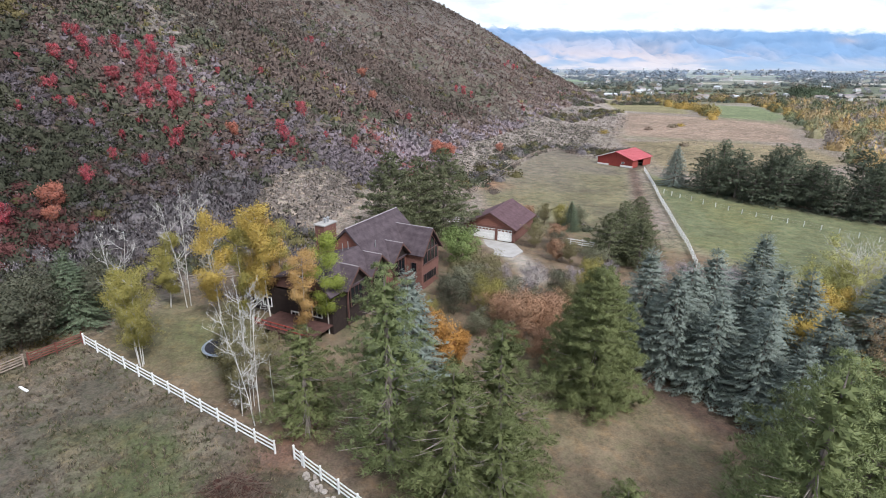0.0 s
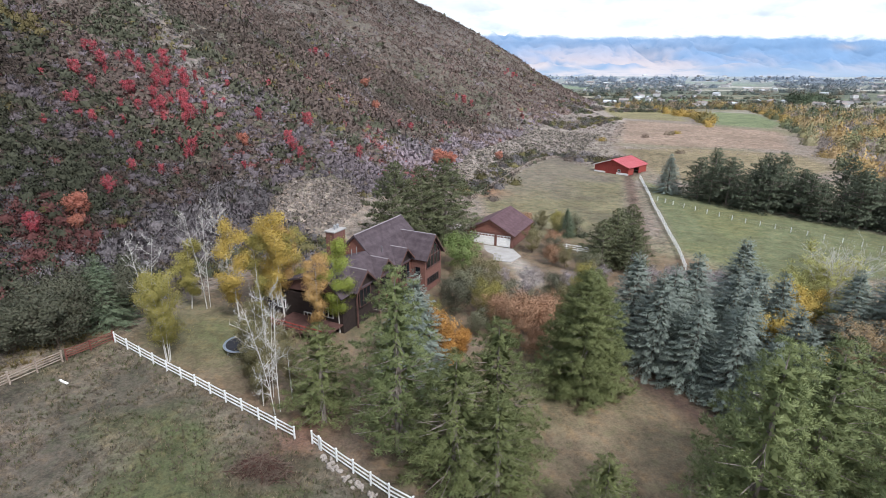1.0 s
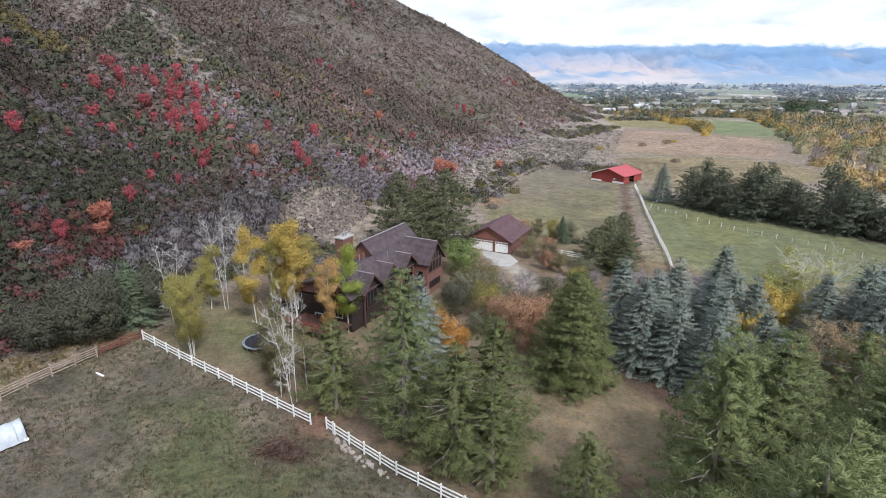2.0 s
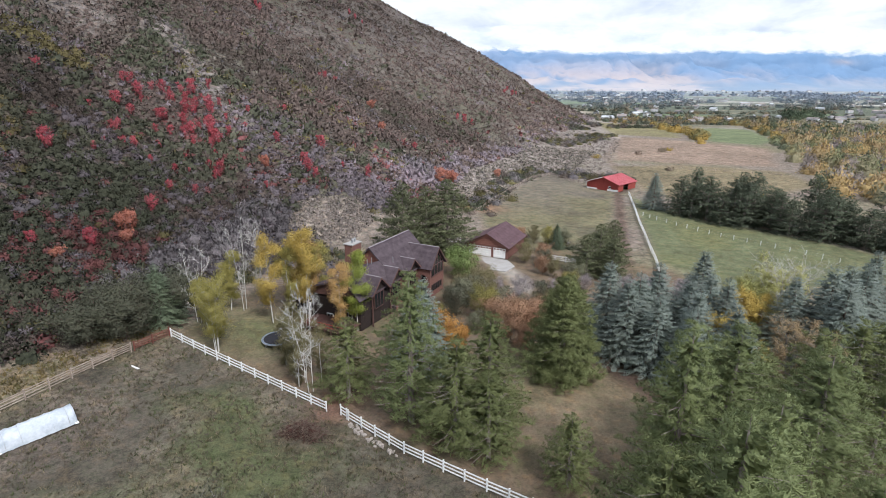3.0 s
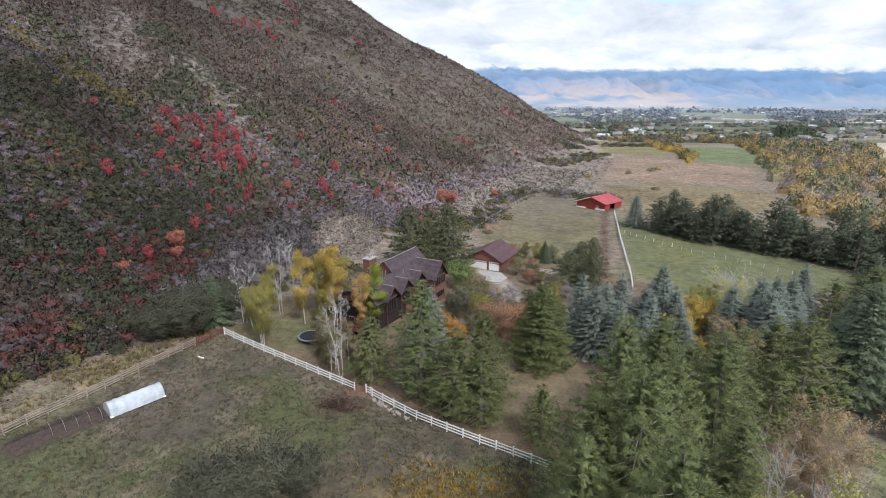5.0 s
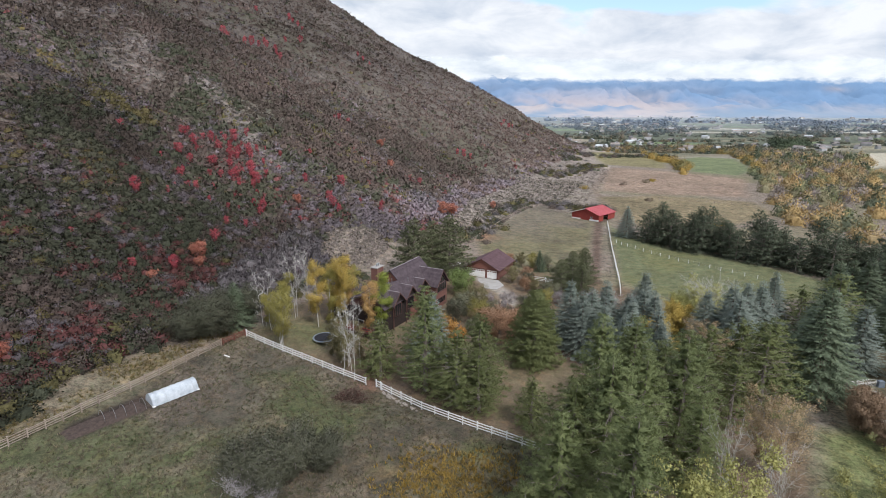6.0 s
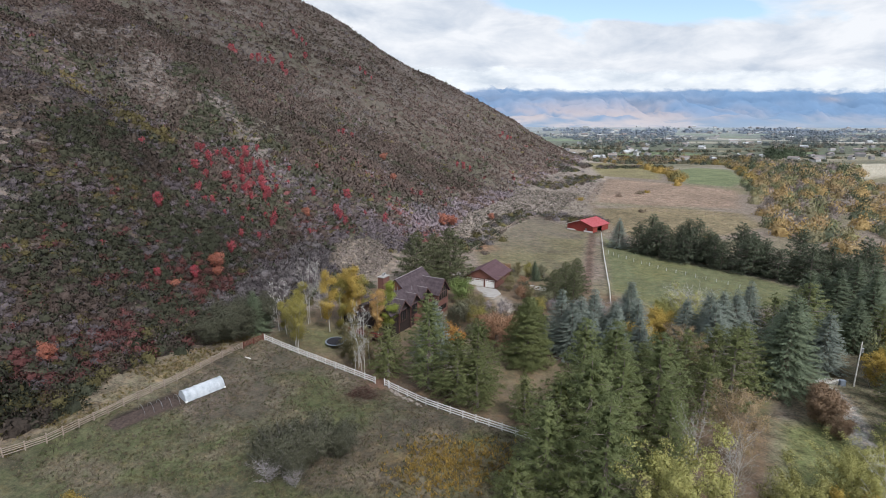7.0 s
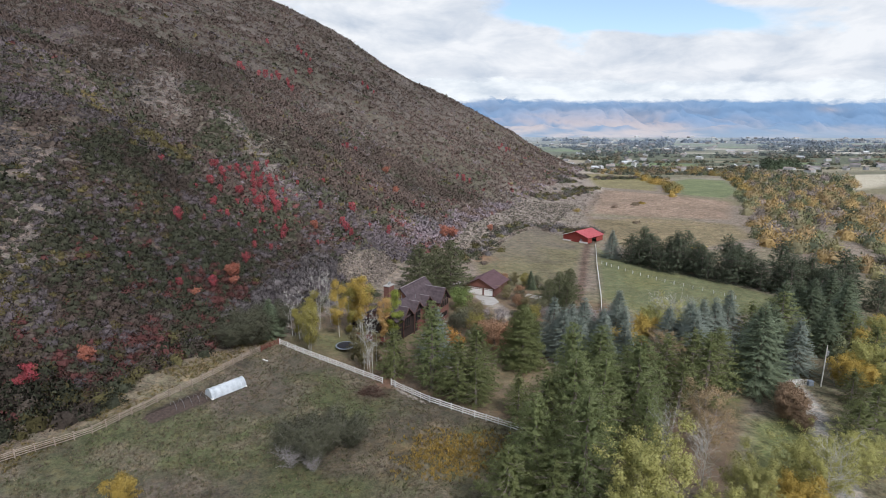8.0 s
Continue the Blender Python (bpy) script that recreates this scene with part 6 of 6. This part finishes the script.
for k in range(19):   # hedgerows and tree lines across the town, thin bands at a great distance
    y0 = 720 * 1.075 ** k
    deep, r_ = 20 * 1.085 ** k, random.Random(k)
    # haze painted into the tree tints: farther rows fade to pale blue-grey
    painted_haze = max(0.0, (k - 7) / 11)
    tone = [tuple(c * (1 - painted_haze) + h * painted_haze for c, h in zip(base, (0.24, 0.29, 0.36))) for base in ((0.075, 0.088, 0.066), (0.095, 0.10, 0.072), (0.18, 0.15, 0.10))]
    for m in range(3):
        u0 = 0.17 + (0.36 * m + r_.uniform(0, 0.2)) * 0.95
        u1 = u0 + r_.uniform(0.12, 0.34)
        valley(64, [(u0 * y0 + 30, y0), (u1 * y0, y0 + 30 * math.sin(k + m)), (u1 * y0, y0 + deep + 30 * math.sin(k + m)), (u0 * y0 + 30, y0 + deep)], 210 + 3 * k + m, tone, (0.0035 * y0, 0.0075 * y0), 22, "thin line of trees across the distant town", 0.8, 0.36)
valley(640, [(84, 60), (120, 70), (150, 110), (170, 150), (240, 170), (220, 110), (150, 60), (100, 30)], 205, AUTUMN + [(0.06, 0.08, 0.045)], (2.2, 4.2), 200, "mixed autumn trees east of the windbreak", 1.35, 0.19)
sp = np.array([(98, 300, 3.2), (130, 318, 2.4), (150, 330, 3.0), (158, 338, 2.6), (120, 250, 2.0), (118, 176, 2.4), (124, 180, 2.2)])
scatter("field_bush", sp, np.array([(0.30, 0.22, 0.08), (0.24, 0.18, 0.14), (0.26, 0.21, 0.15), (0.36, 0.26, 0.07), (0.2, 0.16, 0.12), (0.40, 0.30, 0.05), (0.38, 0.28, 0.06)]), 160, "scattered autumn bushes in the dry field", "bushes", 206, size=0.22)

# grass tufts in the lot and yard
def tufts(name, count, poly, seed, tints, label, size=(0.12, 0.34), keep=lambda x, y, r: x == x):
    r = np.random.default_rng(seed)
    P = np.array(poly)
    x, y = r.uniform(max(P[:, 0].min(), -68), P[:, 0].max(), count), r.uniform(max(P[:, 1].min(), 2), P[:, 1].max(), count)
    ok = (inside(x, y, poly, 1) > 0.5) & (inside(x, y, BED, 0.3) < 0.3) & (clouded(x, y, 5, 11) > 0.36) & keep(x, y, r)
    x, y = x[ok], y[ok]
    n, k = len(x), 7
    z = ground_height(x, y)
    c = np.repeat(np.stack((x, y, z), 1), k, 0)
    c[:, :2] += r.normal(0, 0.13, (n * k, 2))
    a = r.uniform(0, 6.283, n * k)
    s = r.uniform(*size, n * k)
    w = np.stack((np.cos(a), np.sin(a), np.zeros(n * k)), 1) * (s * 0.16)[:, None]
    tip = c + np.stack((r.normal(0, 0.5, n * k) * s, r.normal(0, 0.5, n * k) * s, s), 1)
    t = np.repeat(np.array(tints)[r.integers(0, len(tints), n)] * r.uniform(0.7, 1.3, (n, 1)), k, 0)
    tagged(soup(name, np.stack((c - w, c + w, tip), 1), SCRUB, None, t), label, "grass", kind="stuff")


tufts("grass_tufts", 26000, LOT, 301, [(0.125, 0.108, 0.072), (0.185, 0.152, 0.102), (0.080, 0.092, 0.042), (0.12, 0.098, 0.080)], "rough dry grass tufts in the fenced lot")
tufts("grass_tufts", 5000, [(-38, 60), (-41, 61), (-70, 14), (-62, 10)], 302, [(0.185, 0.14, 0.062), (0.14, 0.122, 0.055)], "straw-coloured grass strip along the rail fence", (0.2, 0.5))
tufts("grass_tufts", 2600, [(-10, 28), (12, 25), (10, 12), (-8, 12)], 303, [(0.34, 0.23, 0.06), (0.28, 0.20, 0.07)], "tall ochre grass patch at the lot's edge", (0.25, 0.55), lambda x, y, r: np.exp(-((x - 1) ** 2 / 60 + (y - 19) ** 2 / 30)) > r.random(len(x)))


# ---- loose things ----
def build_trampoline():
    x, y = -22.0, 58.2
    t = thing("trampoline", pose(x, y, ground_at(x, y), 3, 1, 0), "round black trampoline with grey-blue edge pad on the lawn", "trampoline")
    n = 36
    ring = [(2.13 * math.cos(2 * math.pi * i / n), 2.13 * math.sin(2 * math.pi * i / n), 0.86) for i in range(n)]
    bm = bmesh.new()
    slab(bm, [(p[0] * 0.86, p[1] * 0.86, 0.86) for p in ring], (0, 0, 0.015))
    part("mat", bm, BLACK_MAT, t)
    bm = bmesh.new()
    for i in range(n):
        p, q = Vector(ring[i]), Vector(ring[(i + 1) % n])
        k = 0.87
        slab(bm, [(p.x * k, p.y * k, 0.88), (q.x * k, q.y * k, 0.88), (q.x, q.y, 0.86), (p.x, p.y, 0.86)], (0, 0, 0.04))
    part("edge_pad", bm, BLUE_PAD, t)
    part("rim", tube(bmesh.new(), ring + ring[:1], [0.03] * (n + 1), 6), STEEL, t)
    for i in range(6):
        a = 2 * math.pi * i / 6
        c, s = math.cos(a), math.sin(a)
        part("leg", tube(bmesh.new(), [(2.1 * c, 2.1 * s, 0.86), (2.08 * c - 0.25 * s, 2.08 * s + 0.25 * c, -0.05), (2.08 * c + 0.3 * s, 2.08 * s - 0.3 * c, -0.05), (2.1 * c, 2.1 * s, 0.84)], [0.025] * 4, 6), STEEL, t)


def arch(w, h, y, n=12):
    return [(math.cos(math.pi * i / n) * w, y, math.sin(math.pi * i / n) * h) for i in range(n + 1)]


def build_hoop_house():
    ax, ay, bx, by = -43.3, 33.8, -38.8, 39.0
    L = math.hypot(bx - ax, by - ay)
    turn = math.degrees(math.atan2(by - ay, bx - ax)) - 90
    z = ground_at((ax + bx) / 2, (ay + by) / 2)
    t = thing("hoop_house", pose(ax, ay, z, 0, 0, turn), "white plastic-covered garden hoop tunnel, ends gathered", "greenhouse")
    w, h = 1.35, 1.75
    bm = bmesh.new()
    rows = []
    r = random.Random(4)
    for j in range(25):
        y = L * j / 24
        k = 1 - 0.05 * abs(math.sin(j * math.pi / 4)) + r.uniform(-0.012, 0.012)
        rows.append([bm.verts.new((p[0] * k * (1.04 if i in (0, 14) else 1), y, max(0.0, p[2] * k + r.uniform(-0.015, 0.015)))) for i, p in enumerate(arch(w, h, y, 14))])
    for a, b in zip(rows, rows[1:]):
        for i in range(14):
            bm.faces.new((a[i], b[i], b[i + 1], a[i + 1]))
    bm.faces.new(rows[0])
    bm.faces.new(rows[-1][::-1])
    for f in bm.faces:
        f.smooth = len(f.verts) == 4
    part("cover", bm, PLASTIC_SHEET, t)
    for y in (0.1, L - 0.1):
        for s in (-1, 1):
            part("sandbag", rounded(boxes((s * 1.25 - 0.25, y - 0.2, -0.02, s * 1.25 + 0.25, y + 0.2, 0.2)), 0.07), WHITE_PAINT, t)
    for j in range(5):
        y = L * (j + 0.5) / 5
        part("hoop", tube(bmesh.new(), arch(w * 0.97, h * 0.97, y), [0.02] * 13, 5), STEEL, t)
    frame_ob = thing("bare_hoops", pose(ax, ay, z, 0, 0, turn), "row of bare bent hoops over the dug garden bed", "hoops")
    for j in range(5):
        y = -0.9 - 1.35 * j
        wx, wy = ax - math.sin(math.radians(turn)) * y, ay + math.cos(math.radians(turn)) * y
        dz = ground_at(wx, wy) - z
        part("hoop", tube(bmesh.new(), [(p[0] * 0.9, p[1], p[2] * 0.75 + dz) for p in arch(w, h, y)], [0.02] * 13, 5), STEEL, frame_ob)


def build_burn_pile():
    x, y = -13.6, 38.0
    p = thing("brush_pile", pose(x, y, ground_at(x, y)) @ Matrix.Diagonal((1.2, 1.2, 1.75, 1)), "reddish brown heap of cut branches ready to burn", "brush pile")
    r = random.Random(8)
    for k in range(5):
        bm = bmesh.new()
        for i in range(190):
            a, d = r.uniform(0, 6.28), abs(r.gauss(0, 0.66))
            cx, cy = d * math.cos(a) * 1.5, d * math.sin(a) * (0.6 + 0.3 * math.cos(2 * a + 1))
            cz = max(0.05, 1.0 - 0.45 * d) * r.random()
            b, L = r.uniform(0, 6.28), r.uniform(0.3, 0.85)
            up = r.uniform(-0.15, 0.3)
            tube(bm, [(cx - math.cos(b) * L, cy - math.sin(b) * L, max(0.02, cz - up * L)), (cx + math.cos(b) * L, cy + math.sin(b) * L, max(0.03, cz + up * L))], [0.022, 0.009], 4)
        part("brushwood", bm, (RUST, BARK, BARK, RUST, BARK)[k], p)
    bx, by = -15.2, 38.3
    b = thing("burn_barrel", pose(bx, by, ground_at(bx, by), 2, -3, 0), "rusty open steel burn barrel in the grass", "barrel")
    bm = tube(bmesh.new(), [(0, 0, 0), (0, 0, 0.3), (0, 0, 0.31), (0, 0, 0.6), (0, 0, 0.61), (0, 0, 0.92), (0, 0, 0.92), (0, 0, 0.05)], [0.29, 0.29, 0.305, 0.29, 0.305, 0.29, 0.26, 0.26], 18)
    part("drum", bm, RUST, b)


def build_rock_edge():
    w = thing("stone_edging", pose(-9.2, 40.6, ground_at(-9.2, 40.6)), "loose line of field stones below the white fence", "stones")
    r = random.Random(12)
    for i in range(48):
        t = r.random()
        x, y = 6.0 * t + r.gauss(0, 0.15), -5.2 * t - 0.35 + r.gauss(0, 0.32)
        bm = bmesh.new()
        bmesh.ops.create_icosphere(bm, subdivisions=1, radius=1)
        for v in bm.verts:
            v.co *= r.uniform(0.75, 1.15)
        s = r.uniform(0.13, 0.27)
        ob = part("stone", bm, STONE, w)
        ob.matrix_basis = Matrix.LocRotScale((x, y, ground_at(-9.2 + x, 40.6 + y) - ground_at(-9.2, 40.6) + s * 0.4), Euler((r.uniform(0, 3), r.uniform(0, 3), r.uniform(0, 3))), (s * 1.3, s, s * 0.8))


def build_pole_and_gate():
    x, y = 79.0, 42.6
    z = ground_at(x, y)
    p = thing("utility_pole", pose(x, y, z), "weathered wooden utility pole with insulators by the drive", "pole")
    part("shaft", tube(bmesh.new(), [(0, 0, -0.4), (0, 0, 9.2)], [0.13, 0.09], 9), PALE_BARK, p)
    part("transformer", tube(bmesh.new(), [(0.3, 0, 7.0), (0.3, 0, 7.05), (0.3, 0, 7.9), (0.3, 0, 7.95)], [0.18, 0.24, 0.24, 0.16], 12), STEEL, p)
    part("guy_wire", tube(bmesh.new(), [(0, 0, 7.6), (2.6, -0.6, 0.0)], [0.015, 0.015], 4), STEEL, p)
    gx0, gy0 = 72.4, 44.0
    g = thing("drive_gate", pose(gx0, gy0, ground_at(gx0, gy0), 0, 0, -8), "pale tubular farm gate standing across the east drive", "gate")
    for zz in (0.25, 0.5, 0.75, 1.0, 1.25):
        part("bar", tube(bmesh.new(), [(0, 0, zz), (4.2, 0, zz)], [0.03, 0.03], 6), WHITE_PAINT, g)
    for xx in (0, 2.1, 4.2):
        part("upright", tube(bmesh.new(), [(xx, 0, 0.05), (xx, 0, 1.3)], [0.035, 0.035], 6), WHITE_PAINT, g)
    part("gate_post", boxes((4.35, -0.5, -0.1, 5.3, 0.3, 1.2)), BLUE_PAD, g, "blue-grey box at the gate")


def build_garden_bed():
    n, r = 26, random.Random(31)
    bm = bmesh.new()
    rows = []
    for i in range(n + 1):
        t = i / n
        x, y = -43.9 - 6.0 * t, 33.6 - 9.0 * t
        row_ = []
        for j in range(9):
            u = (j / 8 - 0.5) * 2
            px, py = x + 0.87 * u * 1.5, y - 0.49 * u * 1.5
            up = 0.22 * (1 - abs(u) ** 3) * min(1, 6 * t, 6 * (1 - t)) + (r.uniform(-0.05, 0.09) if abs(u) < 0.95 else -0.08)
            row_.append(bm.verts.new((px + r.uniform(-0.1, 0.1), py + r.uniform(-0.1, 0.1), ground_at(px, py) + up - 0.02)))
        rows.append(row_)
    for a, b in zip(rows, rows[1:]):
        for j in range(8):
            bm.faces.new((a[j], a[j + 1], b[j + 1], b[j]))
    bed = part("garden_bed", bm, SOIL_DARK)
    tagged(bed, "freshly dug dark soil bed beside the tunnel", "garden bed")


build_garden_bed()
build_trampoline()
build_hoop_house()
build_burn_pile()
build_rock_edge()
build_pole_and_gate()
bm = boxes((-0.75, -0.12, 0, 0.75, 0.12, 0.14))
plank = part("plank", rounded(bm, 0.02), WHITE_PAINT)
plank.matrix_basis = pose(-37.6, 49.4, ground_at(-37.6, 49.4), 0, 0, 150)
tagged(plank, "single pale plank lying in the dry grass", "plank")


# ---- far valley: town roofs and mountains ----
def build_town():
    r = np.random.default_rng(400)
    quads, col = [], []
    for _ in range(230):
        y = 760 * 4.4 ** r.random()
        x = y * r.uniform(0.15, 1.2)
        if x > y * 1.15 or x < 0.16 * y:
            continue
        z = float(ground_height(x, y))
        w, d, h = r.uniform(6, 18) * (0.5 + y / 1800), r.uniform(6, 12), r.uniform(3, 5) * (0.7 + y / 3000)
        a = r.uniform(0, 3.14)
        ca, sa = math.cos(a), math.sin(a)
        c = np.array([(x + (ca * px - sa * py) * 0.5, y + (sa * px + ca * py) * 0.5) for px, py in ((-w, -d), (w, -d), (w, d), (-w, d))])
        m0, m1 = (c[0] + c[3]) / 2, (c[1] + c[2]) / 2
        P = lambda q, zz: (q[0], q[1], z + zz)  # noqa: E731
        wall = np.array((0.50, 0.50, 0.50)) * r.uniform(0.4, 1.1)
        roof = np.array([(0.46, 0.48, 0.50), (0.22, 0.20, 0.20), (0.30, 0.26, 0.24)][r.integers(0, 3)])
        for i in range(4):
            j = (i + 1) % 4
            quads.append((P(c[i], 0), P(c[j], 0), P(c[j], h), P(c[i], h)))
            col.append(wall)
        top = h + d * 0.25
        quads.append((P(c[0], h), P(c[1], h), P(m1, top), P(m0, top)))
        quads.append((P(c[2], h), P(c[3], h), P(m0, top), P(m1, top)))
        col += [roof, roof]
    tagged(soup("distant_town", np.array(quads), DISTANT, None, np.array(col)), "scattered pale roofs of the distant valley town", "town", kind="stuff")


def build_mountains():
    """Distant ranges: folded spurs far across the valley, with haze painted as a blue glow that thickens towards the
    foot.
    """
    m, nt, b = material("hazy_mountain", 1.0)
    at, haze_glow = nt.nodes.new("ShaderNodeAttribute"), nt.nodes.new("ShaderNodeAttribute")
    at.attribute_name, haze_glow.attribute_name = "tint", "haze_glow"
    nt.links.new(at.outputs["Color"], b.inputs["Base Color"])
    nt.links.new(haze_glow.outputs["Color"], b.inputs["Emission Color"])
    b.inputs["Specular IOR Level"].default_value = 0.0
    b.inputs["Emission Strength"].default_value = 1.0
    X, Y = np.meshgrid(np.linspace(-700, 4700, 430), np.linspace(3250, 4650, 120))
    t = (Y - 3250) / 1400
    wx = X + 90 * (clouded(X, Y, 260, 61) - 0.5) + 40 * (clouded(X, Y, 90, 64) - 0.5)
    r2, r3 = 1 - np.abs(2 * clouded(wx, Y * 0.7, 190, 95) - 1), 1 - np.abs(2 * clouded(wx, Y, 70, 98) - 1)
    r1 = 1 - np.abs(2 * clouded(wx + 0.25 * Y, Y * 0.30, 430, 91) - 1)
    rise = np.clip((t - 0.16) / 0.62, 0, 1)
    rise = rise * rise * (3 - 2 * rise)
    crest = 262 + 34 * np.exp(-((X - 2900) / 300.0) ** 2) + 14 * np.sin(X * 0.0021 + 1)
    Z = 26 + 22 * t + crest * rise * (0.40 + 0.78 * r1 + 0.16 * (r2 - 0.5))
    for fx, fy, half, deep, top in ((2050, 3560, 420, 120, 58), (700, 3600, 460, 130, 64), (1250, 3640, 360, 110, 60), (2650, 3720, 560, 150, 88), (3500, 3700, 620, 150, 80), (1620, 3800, 330, 120, 78)):
        Z = np.maximum(Z, 26 + top * np.exp(-np.abs((wx - fx) / half) ** 1.6 - ((Y - fy) / deep) ** 2) * (0.75 + 0.4 * r2))
    Z = Z + (34 * (r2 - 0.6) + 20 * (r3 - 0.6)) * np.clip((Z - 40) / 90, 0, 1)
    Z = Z - 18 * np.clip(1 - t * 9, 0, 1)
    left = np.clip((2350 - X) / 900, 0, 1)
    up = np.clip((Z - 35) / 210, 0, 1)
    # sunlit patches painted into the tint; the rest keeps a cloud-shaded blue
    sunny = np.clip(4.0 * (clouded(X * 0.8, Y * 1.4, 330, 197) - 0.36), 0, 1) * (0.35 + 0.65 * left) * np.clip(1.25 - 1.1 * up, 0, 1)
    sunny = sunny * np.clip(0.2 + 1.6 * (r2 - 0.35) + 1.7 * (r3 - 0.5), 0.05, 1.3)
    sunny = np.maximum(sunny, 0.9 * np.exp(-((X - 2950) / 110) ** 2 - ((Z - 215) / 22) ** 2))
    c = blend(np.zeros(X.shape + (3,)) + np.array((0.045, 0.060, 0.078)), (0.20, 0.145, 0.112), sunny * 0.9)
    # haze glow, brighter on ridges and darker in folds to paint their shading
    haze_c = blend(np.zeros(X.shape + (3,)) + np.array((0.105, 0.180, 0.305)), (0.158, 0.178, 0.228), sunny * 0.7)
    haze_c = haze_c * (0.60 + 0.26 * r1 + 0.24 * r2 + 0.22 * r3)[..., None]
    haze_c = blend(haze_c, (0.225, 0.280, 0.355), np.clip(1 - up * 2.6, 0, 1) * 0.75)
    ii = np.arange(X.size).reshape(X.shape)
    q = np.stack((ii[:-1, :-1], ii[:-1, 1:], ii[1:, 1:], ii[1:, :-1]), -1).reshape(-1, 4)
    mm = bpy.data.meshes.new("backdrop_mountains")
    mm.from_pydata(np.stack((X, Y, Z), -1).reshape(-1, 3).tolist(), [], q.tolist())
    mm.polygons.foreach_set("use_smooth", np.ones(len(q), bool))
    for name, values in (("tint", c), ("haze_glow", haze_c)):
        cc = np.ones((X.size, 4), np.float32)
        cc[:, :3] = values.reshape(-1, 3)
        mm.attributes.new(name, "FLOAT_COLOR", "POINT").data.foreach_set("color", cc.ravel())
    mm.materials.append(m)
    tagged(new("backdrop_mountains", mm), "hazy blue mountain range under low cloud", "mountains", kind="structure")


def build_cloud_bank():
    """Low cloud lying along the tops of the range, a soft-edged far backdrop."""
    m = bpy.data.materials.new("low_cloud")
    m.use_nodes = True
    nt = m.node_tree
    nt.nodes.clear()
    c = nt.nodes.new("ShaderNodeTexCoord")
    mp = nt.nodes.new("ShaderNodeMapping")
    mp.inputs["Scale"].default_value = (0.0026, 0.0026, 0.0075)
    nt.links.new(c.outputs["Object"], mp.inputs[0])
    n = nt.nodes.new("ShaderNodeTexNoise")
    n.inputs["Scale"].default_value, n.inputs["Detail"].default_value, n.inputs["Roughness"].default_value = 1.0, 8, 0.6
    nt.links.new(mp.outputs[0], n.inputs["Vector"])
    sx = nt.nodes.new("ShaderNodeSeparateXYZ")
    nt.links.new(c.outputs["Object"], sx.inputs[0])
    hgt = nt.nodes.new("ShaderNodeMapRange")
    hgt.inputs["From Min"].default_value, hgt.inputs["From Max"].default_value = 200.0, 320.0
    hgt.inputs["To Min"].default_value, hgt.inputs["To Max"].default_value = -0.50, 0.30
    nt.links.new(sx.outputs[2], hgt.inputs[0])
    top = nt.nodes.new("ShaderNodeMapRange")
    top.inputs["From Min"].default_value, top.inputs["From Max"].default_value = 360.0, 560.0
    top.inputs["To Min"].default_value, top.inputs["To Max"].default_value = 0.0, -1.2
    nt.links.new(sx.outputs[2], top.inputs[0])
    a = nt.nodes.new("ShaderNodeMath")
    nt.links.new(hgt.outputs[0], a.inputs[0])
    nt.links.new(n.outputs[0], a.inputs[1])
    a2 = nt.nodes.new("ShaderNodeMath")
    nt.links.new(a.outputs[0], a2.inputs[0])
    nt.links.new(top.outputs[0], a2.inputs[1])
    edge = nt.nodes.new("ShaderNodeMapRange")
    edge.inputs["From Min"].default_value, edge.inputs["From Max"].default_value = 0.40, 0.58
    nt.links.new(a2.outputs[0], edge.inputs[0])
    # the cloud's lit white and shaded grey are painted and given off as glow
    col = nt.nodes.new("ShaderNodeValToRGB")
    col.color_ramp.elements[0].position, col.color_ramp.elements[0].color = 0.30, (0.50, 0.57, 0.66, 1)
    col.color_ramp.elements[1].position, col.color_ramp.elements[1].color = 0.62, (0.80, 0.84, 0.88, 1)
    nt.links.new(n.outputs[0], col.inputs[0])
    glow, clear_, mix, out = nt.nodes.new("ShaderNodeEmission"), nt.nodes.new("ShaderNodeBsdfTransparent"), nt.nodes.new("ShaderNodeMixShader"), nt.nodes.new("ShaderNodeOutputMaterial")
    glow.inputs["Strength"].default_value = 0.82
    nt.links.new(col.outputs[0], glow.inputs[0])
    nt.links.new(edge.outputs[0], mix.inputs[0])
    nt.links.new(clear_.outputs[0], mix.inputs[1])
    nt.links.new(glow.outputs[0], mix.inputs[2])
    nt.links.new(mix.outputs[0], out.inputs[0])
    bm = bmesh.new()
    lo, hi = [], []
    for i in range(41):
        x = -1500 + 7000 * i / 40
        y = 3900 - 0.00005 * (x - 1600) ** 2
        lo.append(bm.verts.new((x, y, 120)))
        hi.append(bm.verts.new((x, y, 570)))
    for i in range(40):
        bm.faces.new((lo[i], lo[i + 1], hi[i + 1], hi[i]))
    tagged(part("backdrop_cloud_bank", bm, m), "low white cloud lying along the mountain tops", "cloud", kind="structure")


build_town()
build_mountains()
build_cloud_bank()
